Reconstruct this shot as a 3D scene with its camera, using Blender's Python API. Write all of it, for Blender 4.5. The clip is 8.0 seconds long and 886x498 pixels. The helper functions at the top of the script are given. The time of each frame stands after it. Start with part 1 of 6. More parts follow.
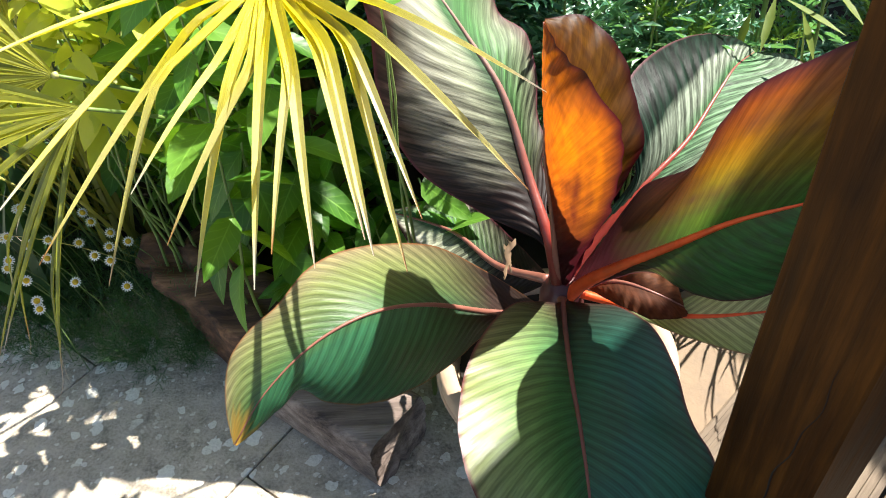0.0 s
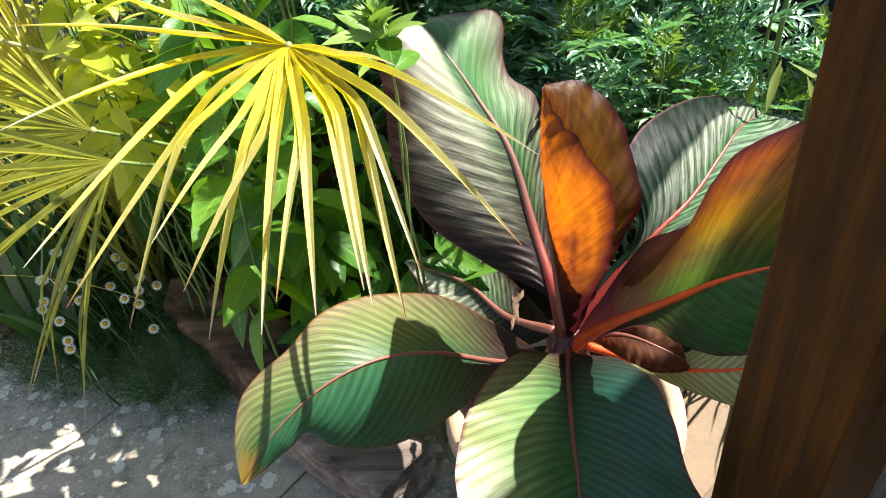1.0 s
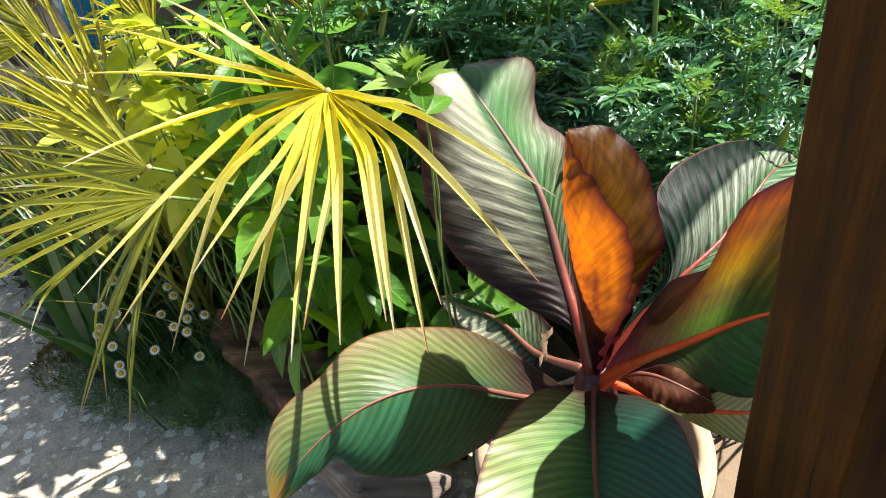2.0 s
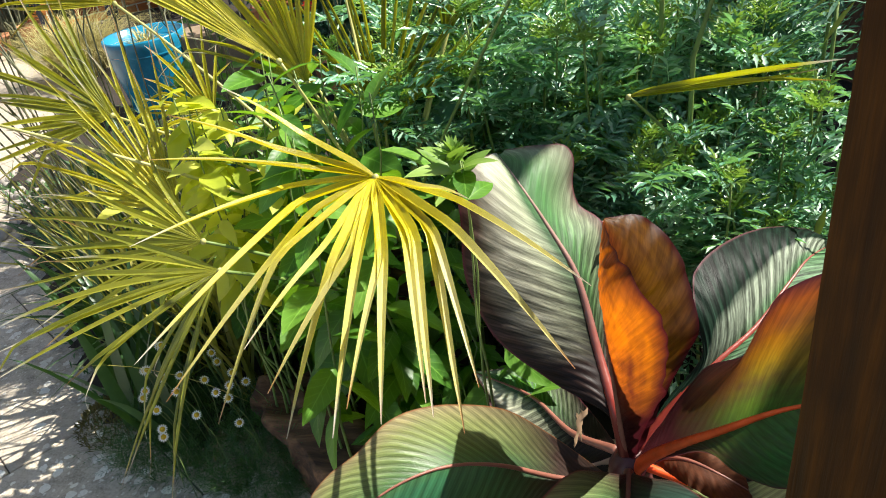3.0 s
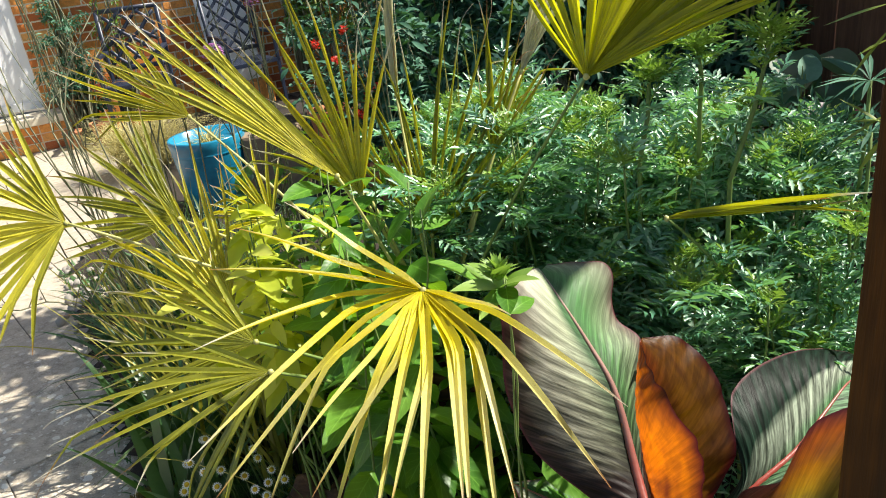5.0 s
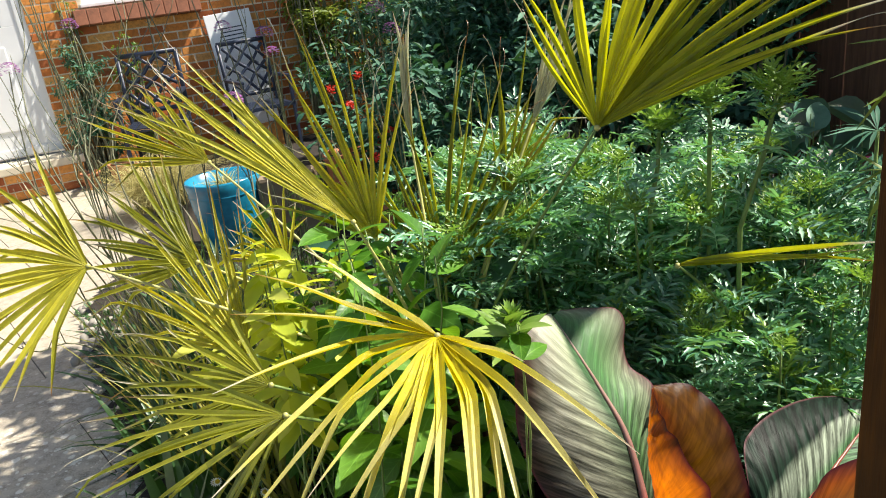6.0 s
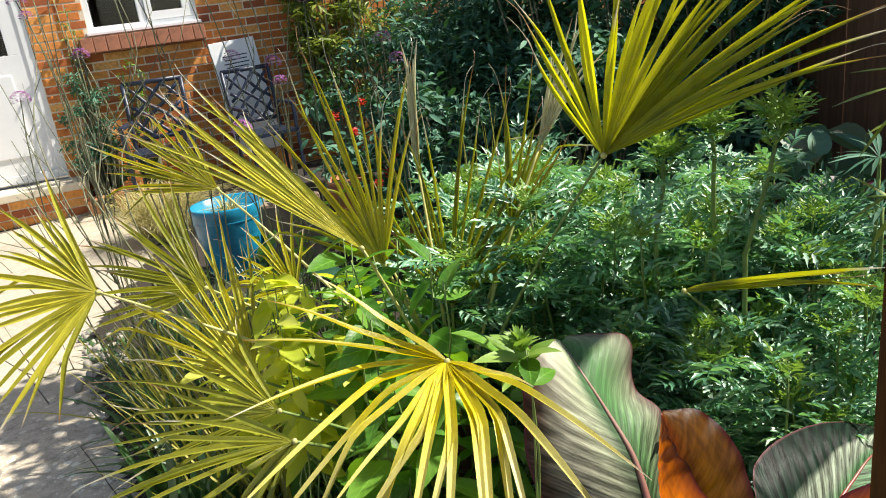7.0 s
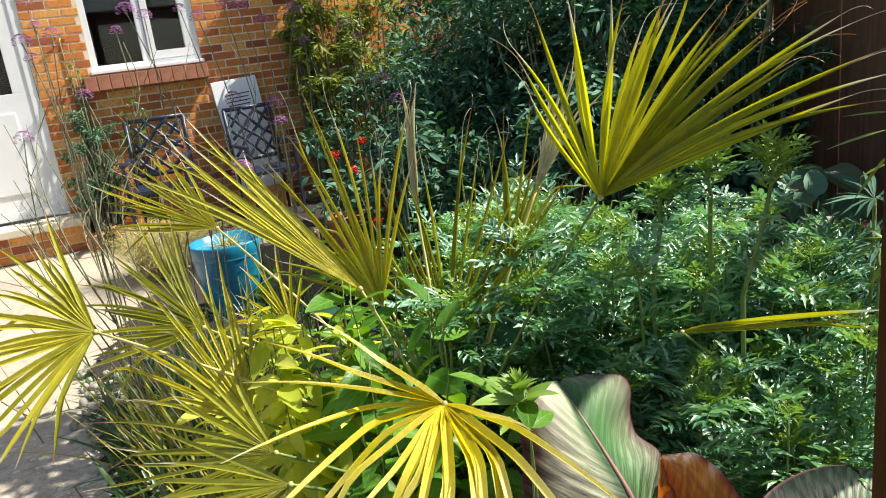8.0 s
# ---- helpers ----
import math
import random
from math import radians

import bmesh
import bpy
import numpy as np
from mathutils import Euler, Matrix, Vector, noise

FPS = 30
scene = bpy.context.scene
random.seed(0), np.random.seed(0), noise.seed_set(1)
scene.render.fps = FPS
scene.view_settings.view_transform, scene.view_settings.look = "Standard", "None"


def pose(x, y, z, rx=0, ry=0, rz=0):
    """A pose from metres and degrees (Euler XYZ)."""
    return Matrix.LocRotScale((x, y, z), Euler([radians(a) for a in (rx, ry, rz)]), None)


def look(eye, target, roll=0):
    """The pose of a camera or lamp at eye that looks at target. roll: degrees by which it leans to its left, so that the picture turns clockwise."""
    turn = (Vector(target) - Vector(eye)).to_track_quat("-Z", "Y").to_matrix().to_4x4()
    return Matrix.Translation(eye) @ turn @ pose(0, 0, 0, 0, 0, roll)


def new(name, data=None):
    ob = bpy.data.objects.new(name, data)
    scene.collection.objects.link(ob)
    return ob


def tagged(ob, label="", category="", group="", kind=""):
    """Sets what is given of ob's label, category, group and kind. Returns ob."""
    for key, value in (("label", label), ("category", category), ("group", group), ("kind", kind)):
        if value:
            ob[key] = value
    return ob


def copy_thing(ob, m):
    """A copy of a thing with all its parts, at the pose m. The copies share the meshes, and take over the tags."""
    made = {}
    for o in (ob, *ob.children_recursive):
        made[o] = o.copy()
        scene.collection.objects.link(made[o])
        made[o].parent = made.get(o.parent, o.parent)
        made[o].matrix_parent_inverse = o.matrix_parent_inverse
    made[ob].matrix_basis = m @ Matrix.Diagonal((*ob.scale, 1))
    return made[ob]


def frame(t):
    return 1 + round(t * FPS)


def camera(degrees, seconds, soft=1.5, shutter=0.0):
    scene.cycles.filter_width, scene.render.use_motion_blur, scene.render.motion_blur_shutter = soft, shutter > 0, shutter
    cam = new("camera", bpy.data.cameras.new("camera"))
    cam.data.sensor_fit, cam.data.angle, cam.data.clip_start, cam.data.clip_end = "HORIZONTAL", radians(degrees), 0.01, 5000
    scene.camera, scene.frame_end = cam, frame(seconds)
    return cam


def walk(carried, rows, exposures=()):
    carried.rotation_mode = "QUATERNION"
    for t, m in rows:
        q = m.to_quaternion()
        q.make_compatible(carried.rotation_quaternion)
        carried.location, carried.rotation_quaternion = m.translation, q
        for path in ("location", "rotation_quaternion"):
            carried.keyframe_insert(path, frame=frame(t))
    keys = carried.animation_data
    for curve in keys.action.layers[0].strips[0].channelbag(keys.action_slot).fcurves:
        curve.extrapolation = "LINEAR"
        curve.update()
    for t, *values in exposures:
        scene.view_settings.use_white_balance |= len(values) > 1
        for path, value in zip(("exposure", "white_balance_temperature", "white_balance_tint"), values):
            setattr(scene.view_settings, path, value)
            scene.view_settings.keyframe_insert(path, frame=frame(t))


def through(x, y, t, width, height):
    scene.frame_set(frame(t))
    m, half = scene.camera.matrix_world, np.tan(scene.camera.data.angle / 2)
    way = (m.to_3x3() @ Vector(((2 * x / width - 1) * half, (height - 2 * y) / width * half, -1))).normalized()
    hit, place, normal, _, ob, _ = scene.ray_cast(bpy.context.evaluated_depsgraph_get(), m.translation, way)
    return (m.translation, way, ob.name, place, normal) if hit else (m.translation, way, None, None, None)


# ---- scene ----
# ---- camera and walk ----
cam = camera(61.45, 8.0, soft=1.0)
ROWS = [
    (0.0, 0.0015, -0.0033, 1.2661, 45.93, 4.45, 0.26),
    (0.5, 0.0200, -0.0165, 1.2831, 48.19, 4.92, 1.57),
    (1.0, 0.0418, -0.0325, 1.2954, 49.88, 5.36, 2.83),
    (2.5, 0.0851, -0.0729, 1.3335, 55.54, 7.35, 8.49),
    (3.0, 0.0819, -0.0812, 1.3578, 58.51, 7.29, 9.77),
    (3.5, 0.0757, -0.0951, 1.3752, 61.19, 6.99, 10.77),
    (4.0, 0.0738, -0.1077, 1.3875, 63.03, 6.79, 11.60),
    (4.5, 0.0847, -0.1131, 1.3969, 64.66, 6.88, 12.61),
    (6.0, 0.0904, -0.1359, 1.4260, 69.50, 6.96, 14.35),
    (6.5, 0.0837, -0.1464, 1.4293, 70.76, 7.06, 14.46),
    (7.0, 0.0808, -0.1497, 1.4332, 71.44, 7.03, 14.39),
    (7.5, 0.0812, -0.1494, 1.4383, 72.81, 6.94, 14.41),
    (8.0, 0.0849, -0.1501, 1.4430, 74.19, 6.92, 14.39),
]
walk(cam, [(t, pose(*r)) for t, *r in ROWS], [(0.0, 1.48, 6500, 11), (2.5, 1.15, 6600, 10), (4.5, 1.02, 6750, 9), (8.0, 0.94, 6850, 9)])

# ---- sky, sun ----
SUN = Vector((0.75, 0.32, 1.06)).normalized()
world = bpy.data.worlds.new("sky")
scene.world = world
world.use_nodes = True
wt = world.node_tree
sky = wt.nodes.new("ShaderNodeTexSky")
sky.sky_type, sky.sun_disc = "NISHITA", False
sky.sun_elevation = math.asin(SUN.z)
sky.sun_rotation = math.atan2(SUN.x, SUN.y)
wt.links.new(sky.outputs[0], wt.nodes["Background"].inputs[0])
wt.nodes["Background"].inputs[1].default_value = 0.078
lamp = bpy.data.lights.new("sun", "SUN")
lamp.energy, lamp.angle, lamp.color = 5.0, radians(0.53), (1.0, 0.955, 0.88)
sun = new("sun", lamp)
sun.matrix_world = look(SUN * 20, (0, 0, 0))


# ---- materials ----
class Nodes:
    """A short way to write a node material."""

    def __init__(self, name):
        self.mat = bpy.data.materials.new(name)
        self.mat.use_nodes = True
        self.t = self.mat.node_tree
        self.bsdf = self.t.nodes["Principled BSDF"]
        self.out = self.t.nodes["Material Output"]

    def put(self, node, value, slot):
        if hasattr(value, "is_output"):
            self.t.links.new(value, node.inputs[slot])
        else:
            node.inputs[slot].default_value = value

    def math(self, op, a, b=0.0):
        n = self.t.nodes.new("ShaderNodeMath")
        n.operation = op
        self.put(n, a, 0), self.put(n, b, 1)
        return n.outputs[0]

    def coords(self, kind="Object"):
        return self.t.nodes.new("ShaderNodeTexCoord").outputs[kind]

    def world_coords(self):
        return self.t.nodes.new("ShaderNodeNewGeometry").outputs["Position"]

    def island(self):
        return self.t.nodes.new("ShaderNodeNewGeometry").outputs["Random Per Island"]

    def chance(self):
        return self.t.nodes.new("ShaderNodeObjectInfo").outputs["Random"]

    def xyz(self, vec):
        n = self.t.nodes.new("ShaderNodeSeparateXYZ")
        self.put(n, vec, 0)
        return n.outputs

    def stretch(self, vec, scale):
        n = self.t.nodes.new("ShaderNodeMapping")
        self.put(n, vec, 0)
        n.inputs["Scale"].default_value = scale
        return n.outputs[0]

    def noise(self, vec, scale, detail=4.0, rough=0.6):
        n = self.t.nodes.new("ShaderNodeTexNoise")
        self.put(n, vec, "Vector")
        n.inputs["Scale"].default_value, n.inputs["Detail"].default_value, n.inputs["Roughness"].default_value = scale, detail, rough
        return n.outputs[0]

    def cells(self, vec, scale, what="Distance"):
        n = self.t.nodes.new("ShaderNodeTexVoronoi")
        self.put(n, vec, "Vector")
        n.inputs["Scale"].default_value = scale
        return n.outputs[what]

    def ramp(self, fac, stops):
        n = self.t.nodes.new("ShaderNodeValToRGB")
        self.put(n, fac, 0)
        e = n.color_ramp.elements
        while len(e) < len(stops):
            e.new(0.5)
        for el, (p, c) in zip(e, stops):
            el.position = p
            el.color = (*c, 1) if len(c) == 3 else c
        return n.outputs[0]

    def grey(self, fac, lo, hi, a=0.0, b=1.0):
        n = self.t.nodes.new("ShaderNodeMapRange")
        self.put(n, fac, 0)
        for k, v in zip((1, 2, 3, 4), (lo, hi, a, b)):
            n.inputs[k].default_value = v
        return n.outputs[0]

    def mix(self, fac, a, b, mode="MIX"):
        n = self.t.nodes.new("ShaderNodeMix")
        n.data_type, n.blend_type = "RGBA", mode
        self.put(n, fac, 0)
        self.put(n, (*a, 1) if isinstance(a, tuple) else a, 6)
        self.put(n, (*b, 1) if isinstance(b, tuple) else b, 7)
        return n.outputs[2]

    def bump(self, height, strength=0.5, distance=0.01):
        n = self.t.nodes.new("ShaderNodeBump")
        n.inputs["Strength"].default_value, n.inputs["Distance"].default_value = strength, distance
        self.put(n, height, "Height")
        self.t.links.new(n.outputs[0], self.bsdf.inputs["Normal"])
        return n.outputs[0]

    def done(self, color, rough=0.6, metal=0.0, spec=0.5, through=0.0, through_color=None, normal=None):
        b = self.bsdf
        self.put(b, (*color, 1) if isinstance(color, tuple) else color, "Base Color")
        self.put(b, rough, "Roughness")
        b.inputs["Metallic"].default_value = metal
        b.inputs["Specular IOR Level"].default_value = spec
        if through:
            tr = self.t.nodes.new("ShaderNodeBsdfTranslucent")
            c = through_color if through_color is not None else color
            self.put(tr, (*c, 1) if isinstance(c, tuple) else c, 0)
            mx = self.t.nodes.new("ShaderNodeMixShader")
            self.put(mx, through, 0)
            self.t.links.new(b.outputs[0], mx.inputs[1])
            self.t.links.new(tr.outputs[0], mx.inputs[2])
            self.t.links.new(mx.outputs[0], self.out.inputs[0])
        return self.mat


def plain(name, color, rough=0.6, metal=0.0, vary=0.15, scale=20.0, relief=0.2):
    """A matt or glossy surface with grain and stains at two scales."""
    n = Nodes(name)
    c = n.coords()
    g = n.math("ADD", n.math("MULTIPLY", n.noise(c, scale), 0.6), n.math("MULTIPLY", n.noise(c, scale * 0.13, 2), 0.4))
    dark = tuple(v * (1 - vary * 1.6) for v in color)
    light = tuple(min(1, v * (1 + vary)) for v in color)
    col = n.ramp(g, [(0.3, dark), (0.52, color), (0.72, light)])
    n.bump(n.noise(c, scale * 3), relief, 0.004)
    return n.done(col, n.grey(g, 0.3, 0.7, rough * 0.85, min(1, rough * 1.15)), metal)


def leaf_paint(name, low, mid, high, rough=0.45, through=0.3, through_color=(0.2, 0.35, 0.02), spec=0.5, grain=60.0):
    """Small foliage: each leaf its own shade."""
    n = Nodes(name)
    r = n.island()
    g = n.noise(n.coords(), grain, 2)
    k = n.math("ADD", n.math("MULTIPLY", r, 0.7), n.math("MULTIPLY", g, 0.3))
    col = n.ramp(k, [(0.1, low), (0.5, mid), (0.92, high)])
    n.bump(g, 0.3, 0.002)
    return n.done(col, rough, 0, spec, through, through_color)


def striped_leaf(name, stops, lit, through, freq=110.0, rough=0.32, edge=(0.10, 0.02, 0.03), stripe=0.35, spec=0.5, slant=0.35, root=None, tip=None, streak=0.3, patch=0.55, relief=0.22, root_from=0.16, root_to=0.42, rim_from=0.482, calm=0.0):
    """A broad blade: u runs from stalk to tip, v across; pale side veins, a dark margin, a colour run across the blade."""
    n = Nodes(name)
    uv = n.xyz(n.coords("UV"))
    side = n.math("ABSOLUTE", n.math("SUBTRACT", uv[1], 0.5))
    run = n.math("SUBTRACT", uv[0], n.math("MULTIPLY", side, slant))
    wob = n.noise(n.coords("UV"), 5.0, 3)
    wave = n.math("SINE", n.math("MULTIPLY", n.math("ADD", run, n.math("MULTIPLY", wob, 0.012)), freq))
    fine = n.math("SINE", n.math("MULTIPLY", n.math("ADD", run, n.math("MULTIPLY", wob, 0.02)), freq * 3.3))
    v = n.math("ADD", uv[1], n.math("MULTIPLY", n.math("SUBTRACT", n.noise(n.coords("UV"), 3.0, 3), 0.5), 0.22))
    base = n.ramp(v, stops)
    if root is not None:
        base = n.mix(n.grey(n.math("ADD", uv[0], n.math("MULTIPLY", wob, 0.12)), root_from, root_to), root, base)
    lines = n.grey(n.math("ADD", wave, n.math("MULTIPLY", fine, 0.5)), -1.4, 1.4, 1 - stripe, 1 + stripe)
    comb = n.t.nodes.new("ShaderNodeCombineXYZ")
    n.put(comb, n.math("MULTIPLY", run, freq * 0.4), 0), n.put(comb, n.math("MULTIPLY", uv[1], 5.0), 1)
    vein = n.noise(comb.outputs[0], 1.0, 4, 0.7)
    lines = n.math("MULTIPLY", lines, n.grey(vein, 0.32, 0.68, 1 - streak, 1 + streak))
    if calm:
        lines = n.math("ADD", 1.0, n.math("MULTIPLY", n.math("SUBTRACT", lines, 1.0), n.grey(uv[0], 0.5, 0.78, 1.0, 1.0 - calm)))
    vec = n.t.nodes.new("ShaderNodeVectorMath")
    vec.operation = "SCALE"
    n.put(vec, base, 0), n.put(vec, lines, "Scale")
    rim = n.grey(side, rim_from, 0.497)
    col = n.mix(rim, vec.outputs[0], edge)
    if tip is not None:
        col = n.mix(n.grey(n.math("ADD", uv[0], n.math("MULTIPLY", n.math("SUBTRACT", wob, 0.5), 0.25)), 0.92, 0.99), col, tip)
    if not isinstance(lit, list):
        lit = [(0.0, lit), (1.0, lit)]
    shade = n.t.nodes.new("ShaderNodeVectorMath")
    shade.operation = "SCALE"
    n.put(shade, n.ramp(v, lit), 0), n.put(shade, n.grey(lines, 0.7, 1.3, 0.75, 1.05), "Scale")
    lit_col = shade.outputs[0]
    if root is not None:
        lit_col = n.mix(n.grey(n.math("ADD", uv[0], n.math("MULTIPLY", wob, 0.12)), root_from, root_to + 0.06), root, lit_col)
    lit_col = n.mix(n.grey(n.noise(n.stretch(n.coords("UV"), (2.2, 3.5, 1)), 2.0, 3), 0.42, 0.68, 0.0, 1.0), lit_col, n.mix(patch, lit_col, edge))
    glow = n.mix(n.grey(side, rim_from - 0.035, 0.498), lit_col, edge)
    n.bump(n.math("ADD", n.math("MULTIPLY", wave, 0.6), n.math("MULTIPLY", vein, 2.5)), relief, 0.0025)
    return n.done(col, n.grey(wob, 0.3, 0.7, rough * 0.8, rough * 1.3), 0, spec, through, glow)


def veined_leaf(name, low, mid, high, rough=0.4, through=0.3, through_color=(0.2, 0.4, 0.02)):
    """An ovate leaf with a pale midrib and arching side veins; each leaf its own shade."""
    n = Nodes(name)
    uv = n.xyz(n.coords("UV"))
    side = n.math("ABSOLUTE", n.math("SUBTRACT", uv[1], 0.5))
    wave = n.math("SINE", n.math("MULTIPLY", n.math("SUBTRACT", uv[0], n.math("MULTIPLY", side, 0.45)), 44.0))
    g = n.noise(n.coords(), 45, 3)
    k = n.math("ADD", n.math("MULTIPLY", n.island(), 0.65), n.math("MULTIPLY", g, 0.35))
    col = n.ramp(k, [(0.12, low), (0.5, mid), (0.9, high)])
    vein = n.math("MAXIMUM", n.grey(side, 0.035, 0.012), n.math("MULTIPLY", n.grey(wave, 0.8, 1.0), 0.45))
    col = n.mix(n.math("MULTIPLY", vein, 0.32), col, tuple(min(1, c * 2.2 + 0.02) for c in high))
    n.bump(n.math("ADD", wave, n.math("MULTIPLY", g, 2.0)), 0.05, 0.0025)
    return n.done(col, n.grey(g, 0.3, 0.7, rough * 0.8, rough * 1.3), 0, 0.4, through, through_color)


def palm_paint(name, low, high, lit, through=0.35, gloss_tint=0.0):
    """A fan leaf's finger: long streaks, a pale margin, blotches, a withered tip and painted gloss; each finger its own
    shade.
    """
    n = Nodes(name)
    uv = n.xyz(n.coords("UV"))
    r = n.chance()
    streak = n.noise(n.stretch(n.coords("UV"), (1.2, 16, 1)), 5, 4, 0.7)
    blot = n.noise(n.world_coords(), 45, 3)
    k = n.math("ADD", n.math("MULTIPLY", r, 0.35), n.math("ADD", n.math("MULTIPLY", streak, 0.45), n.math("MULTIPLY", blot, 0.2)))
    col = n.mix(n.grey(k, 0.34, 0.66), low, high)
    rim = n.grey(n.math("ABSOLUTE", n.math("SUBTRACT", uv[1], 0.5)), 0.38, 0.49)
    col = n.mix(n.math("MULTIPLY", rim, n.grey(blot, 0.4, 0.6, 0.2, 0.8)), col, tuple(min(1.0, c * 1.4) for c in high))
    # cream mixed into the outer finger imitates the sun's gloss past the bend
    if gloss_tint:
        old = n.math("MULTIPLY", n.grey(n.math("ADD", uv[0], n.math("MULTIPLY", n.math("SUBTRACT", streak, 0.5), 0.5)), 0.36, 0.58), gloss_tint)
        col = n.mix(old, col, (0.88, 0.86, 0.56))
    fleck = n.grey(n.noise(n.world_coords(), 260, 2), 0.64, 0.72)
    col = n.mix(n.math("MULTIPLY", fleck, 0.55), col, (0.16, 0.09, 0.02))
    tip = n.grey(n.math("ADD", uv[0], n.math("ADD", n.math("MULTIPLY", r, 0.09), n.math("MULTIPLY", streak, 0.08))), 0.93, 1.04)
    dry = n.mix(n.grey(r, 0.3, 0.7), (0.40, 0.19, 0.06), (0.70, 0.65, 0.50))
    col = n.mix(tip, col, dry)
    glow = n.mix(tip, n.mix(n.grey(k, 0.34, 0.66), tuple(c * 0.6 for c in lit), lit), dry)
    n.bump(n.math("ADD", n.math("SINE", n.math("MULTIPLY", uv[1], 70)), n.math("MULTIPLY", streak, 3.0)), 0.35, 0.001)
    return n.done(col, n.grey(streak, 0.3, 0.7, 0.24, 0.42), 0, 0.9, through, glow)


def wood(name, dark, mid, light, scale=1.0, rough=0.6, axis=2, relief=0.5, spec=0.35):
    n = Nodes(name)
    c = n.coords()
    s = [14.0, 14.0, 14.0]
    s[axis] = 0.9
    long_ = n.stretch(c, tuple(v * scale for v in s))
    g = n.noise(long_, 3.0, 6, 0.65)
    f = n.noise(long_, 14.0, 3)
    blot = n.noise(c, 4.0 * scale, 3)
    k = n.math("ADD", n.math("MULTIPLY", g, 0.55), n.math("ADD", n.math("MULTIPLY", f, 0.15), n.math("MULTIPLY", blot, 0.35)))
    col = n.ramp(k, [(0.38, dark), (0.52, mid), (0.68, light)])
    n.bump(n.math("ADD", g, n.math("MULTIPLY", f, 0.6)), relief, 0.004)
    return n.done(col, n.grey(g, 0.3, 0.7, rough * 0.85, rough * 1.15), 0, spec)


def paving_paint():
    n = Nodes("lichen-spotted concrete")
    w = n.world_coords()
    fine = n.noise(w, 160, 3)
    mid = n.noise(w, 22, 5)
    big = n.noise(w, 3.0, 3)
    base = n.ramp(n.math("ADD", n.math("MULTIPLY", mid, 0.6), n.math("MULTIPLY", fine, 0.4)),
                  [(0.36, (0.21, 0.178, 0.135)), (0.5, (0.50, 0.435, 0.34)), (0.64, (0.66, 0.585, 0.47))])
    base = n.mix(n.grey(big, 0.35, 0.7, 0.0, 0.55), base, (0.47, 0.405, 0.315))
    warp = n.t.nodes.new("ShaderNodeVectorMath")
    warp.operation = "MULTIPLY_ADD"
    nz = n.t.nodes.new("ShaderNodeTexNoise")
    n.put(nz, w, "Vector")
    nz.inputs["Scale"].default_value = 55
    n.put(warp, nz.outputs[1], 0), n.put(warp, (0.022, 0.022, 0.0), 1), n.put(warp, w, 2)
    flat = n.stretch(warp.outputs[0], (1, 1, 0))
    big_spot = n.math("LESS_THAN", n.cells(flat, 24.0), n.math("MULTIPLY", n.xyz(n.cells(flat, 24.0, "Color"))[0], 0.40))
    small = n.math("LESS_THAN", n.cells(flat, 55.0), n.math("MULTIPLY", n.xyz(n.cells(flat, 55.0, "Color"))[1], 0.34))
    spot = n.math("MAXIMUM", big_spot, n.math("MULTIPLY", small, 0.7))
    spot = n.math("MULTIPLY", spot, n.grey(n.noise(w, 5, 2), 0.25, 0.42))
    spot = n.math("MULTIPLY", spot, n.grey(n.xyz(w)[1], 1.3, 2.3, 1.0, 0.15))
    # far path painted darker, near slabs lighter, to even out sun and shade
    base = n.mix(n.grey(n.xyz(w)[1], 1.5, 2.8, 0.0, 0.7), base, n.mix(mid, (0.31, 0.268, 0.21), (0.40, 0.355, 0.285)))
    col = n.mix(n.math("MULTIPLY", spot, 0.95), base, n.ramp(fine, [(0.3, (0.76, 0.73, 0.63)), (0.7, (0.90, 0.87, 0.77))]))
    tone = n.grey(n.chance(), 0, 1, 0.86, 1.1)
    v = n.t.nodes.new("ShaderNodeVectorMath")
    v.operation = "SCALE"
    n.put(v, col, 0), n.put(v, tone, "Scale")
    n.bump(n.math("ADD", n.math("MULTIPLY", fine, 0.5), n.math("MULTIPLY", mid, 1.0)), 0.7, 0.006)
    return n.done(v.outputs[0], 0.9)


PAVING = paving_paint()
SOIL = plain("dark bed soil", (0.026, 0.019, 0.013), 0.95, 0, 0.5, 45, 0.9)
JOINT = plain("dirt in the joints", (0.13, 0.115, 0.09), 0.95, 0, 0.3, 60, 0.6)
BUFF = plain("buff stone", (0.25, 0.18, 0.115), 0.8, 0, 0.16, 26, 0.4)
POST = wood("brown stained pine", (0.013, 0.0045, 0.0007), (0.048, 0.0165, 0.0022), (0.115, 0.042, 0.0055), 1.2, 0.6, 2, 0.4, 0.12)
CRACK = plain("dark crack in timber", (0.012, 0.006, 0.003), 0.9)
DECK = wood("weathered grooved decking", (0.10, 0.072, 0.048), (0.19, 0.145, 0.10), (0.29, 0.23, 0.165), 1.0, 0.8, 0, 0.5)
SLEEPER = wood("old grey-brown timber", (0.04, 0.027, 0.022), (0.19, 0.145, 0.12), (0.40, 0.33, 0.28), 0.9, 0.85, 0, 0.9)
BARK = wood("rotten brown log", (0.022, 0.013, 0.009), (0.12, 0.064, 0.037), (0.34, 0.185, 0.10), 0.7, 0.9, 0, 1.0)
CLAY = plain("sand-coloured clay", (0.52, 0.36, 0.235), 0.75, 0, 0.14, 18, 0.4)
TERRACOTTA = plain("terracotta", (0.45, 0.17, 0.08), 0.8, 0, 0.2, 20)
BLUE = plain("turquoise glaze", (0.012, 0.22, 0.36), 0.25, 0, 0.35, 9, 0.3)
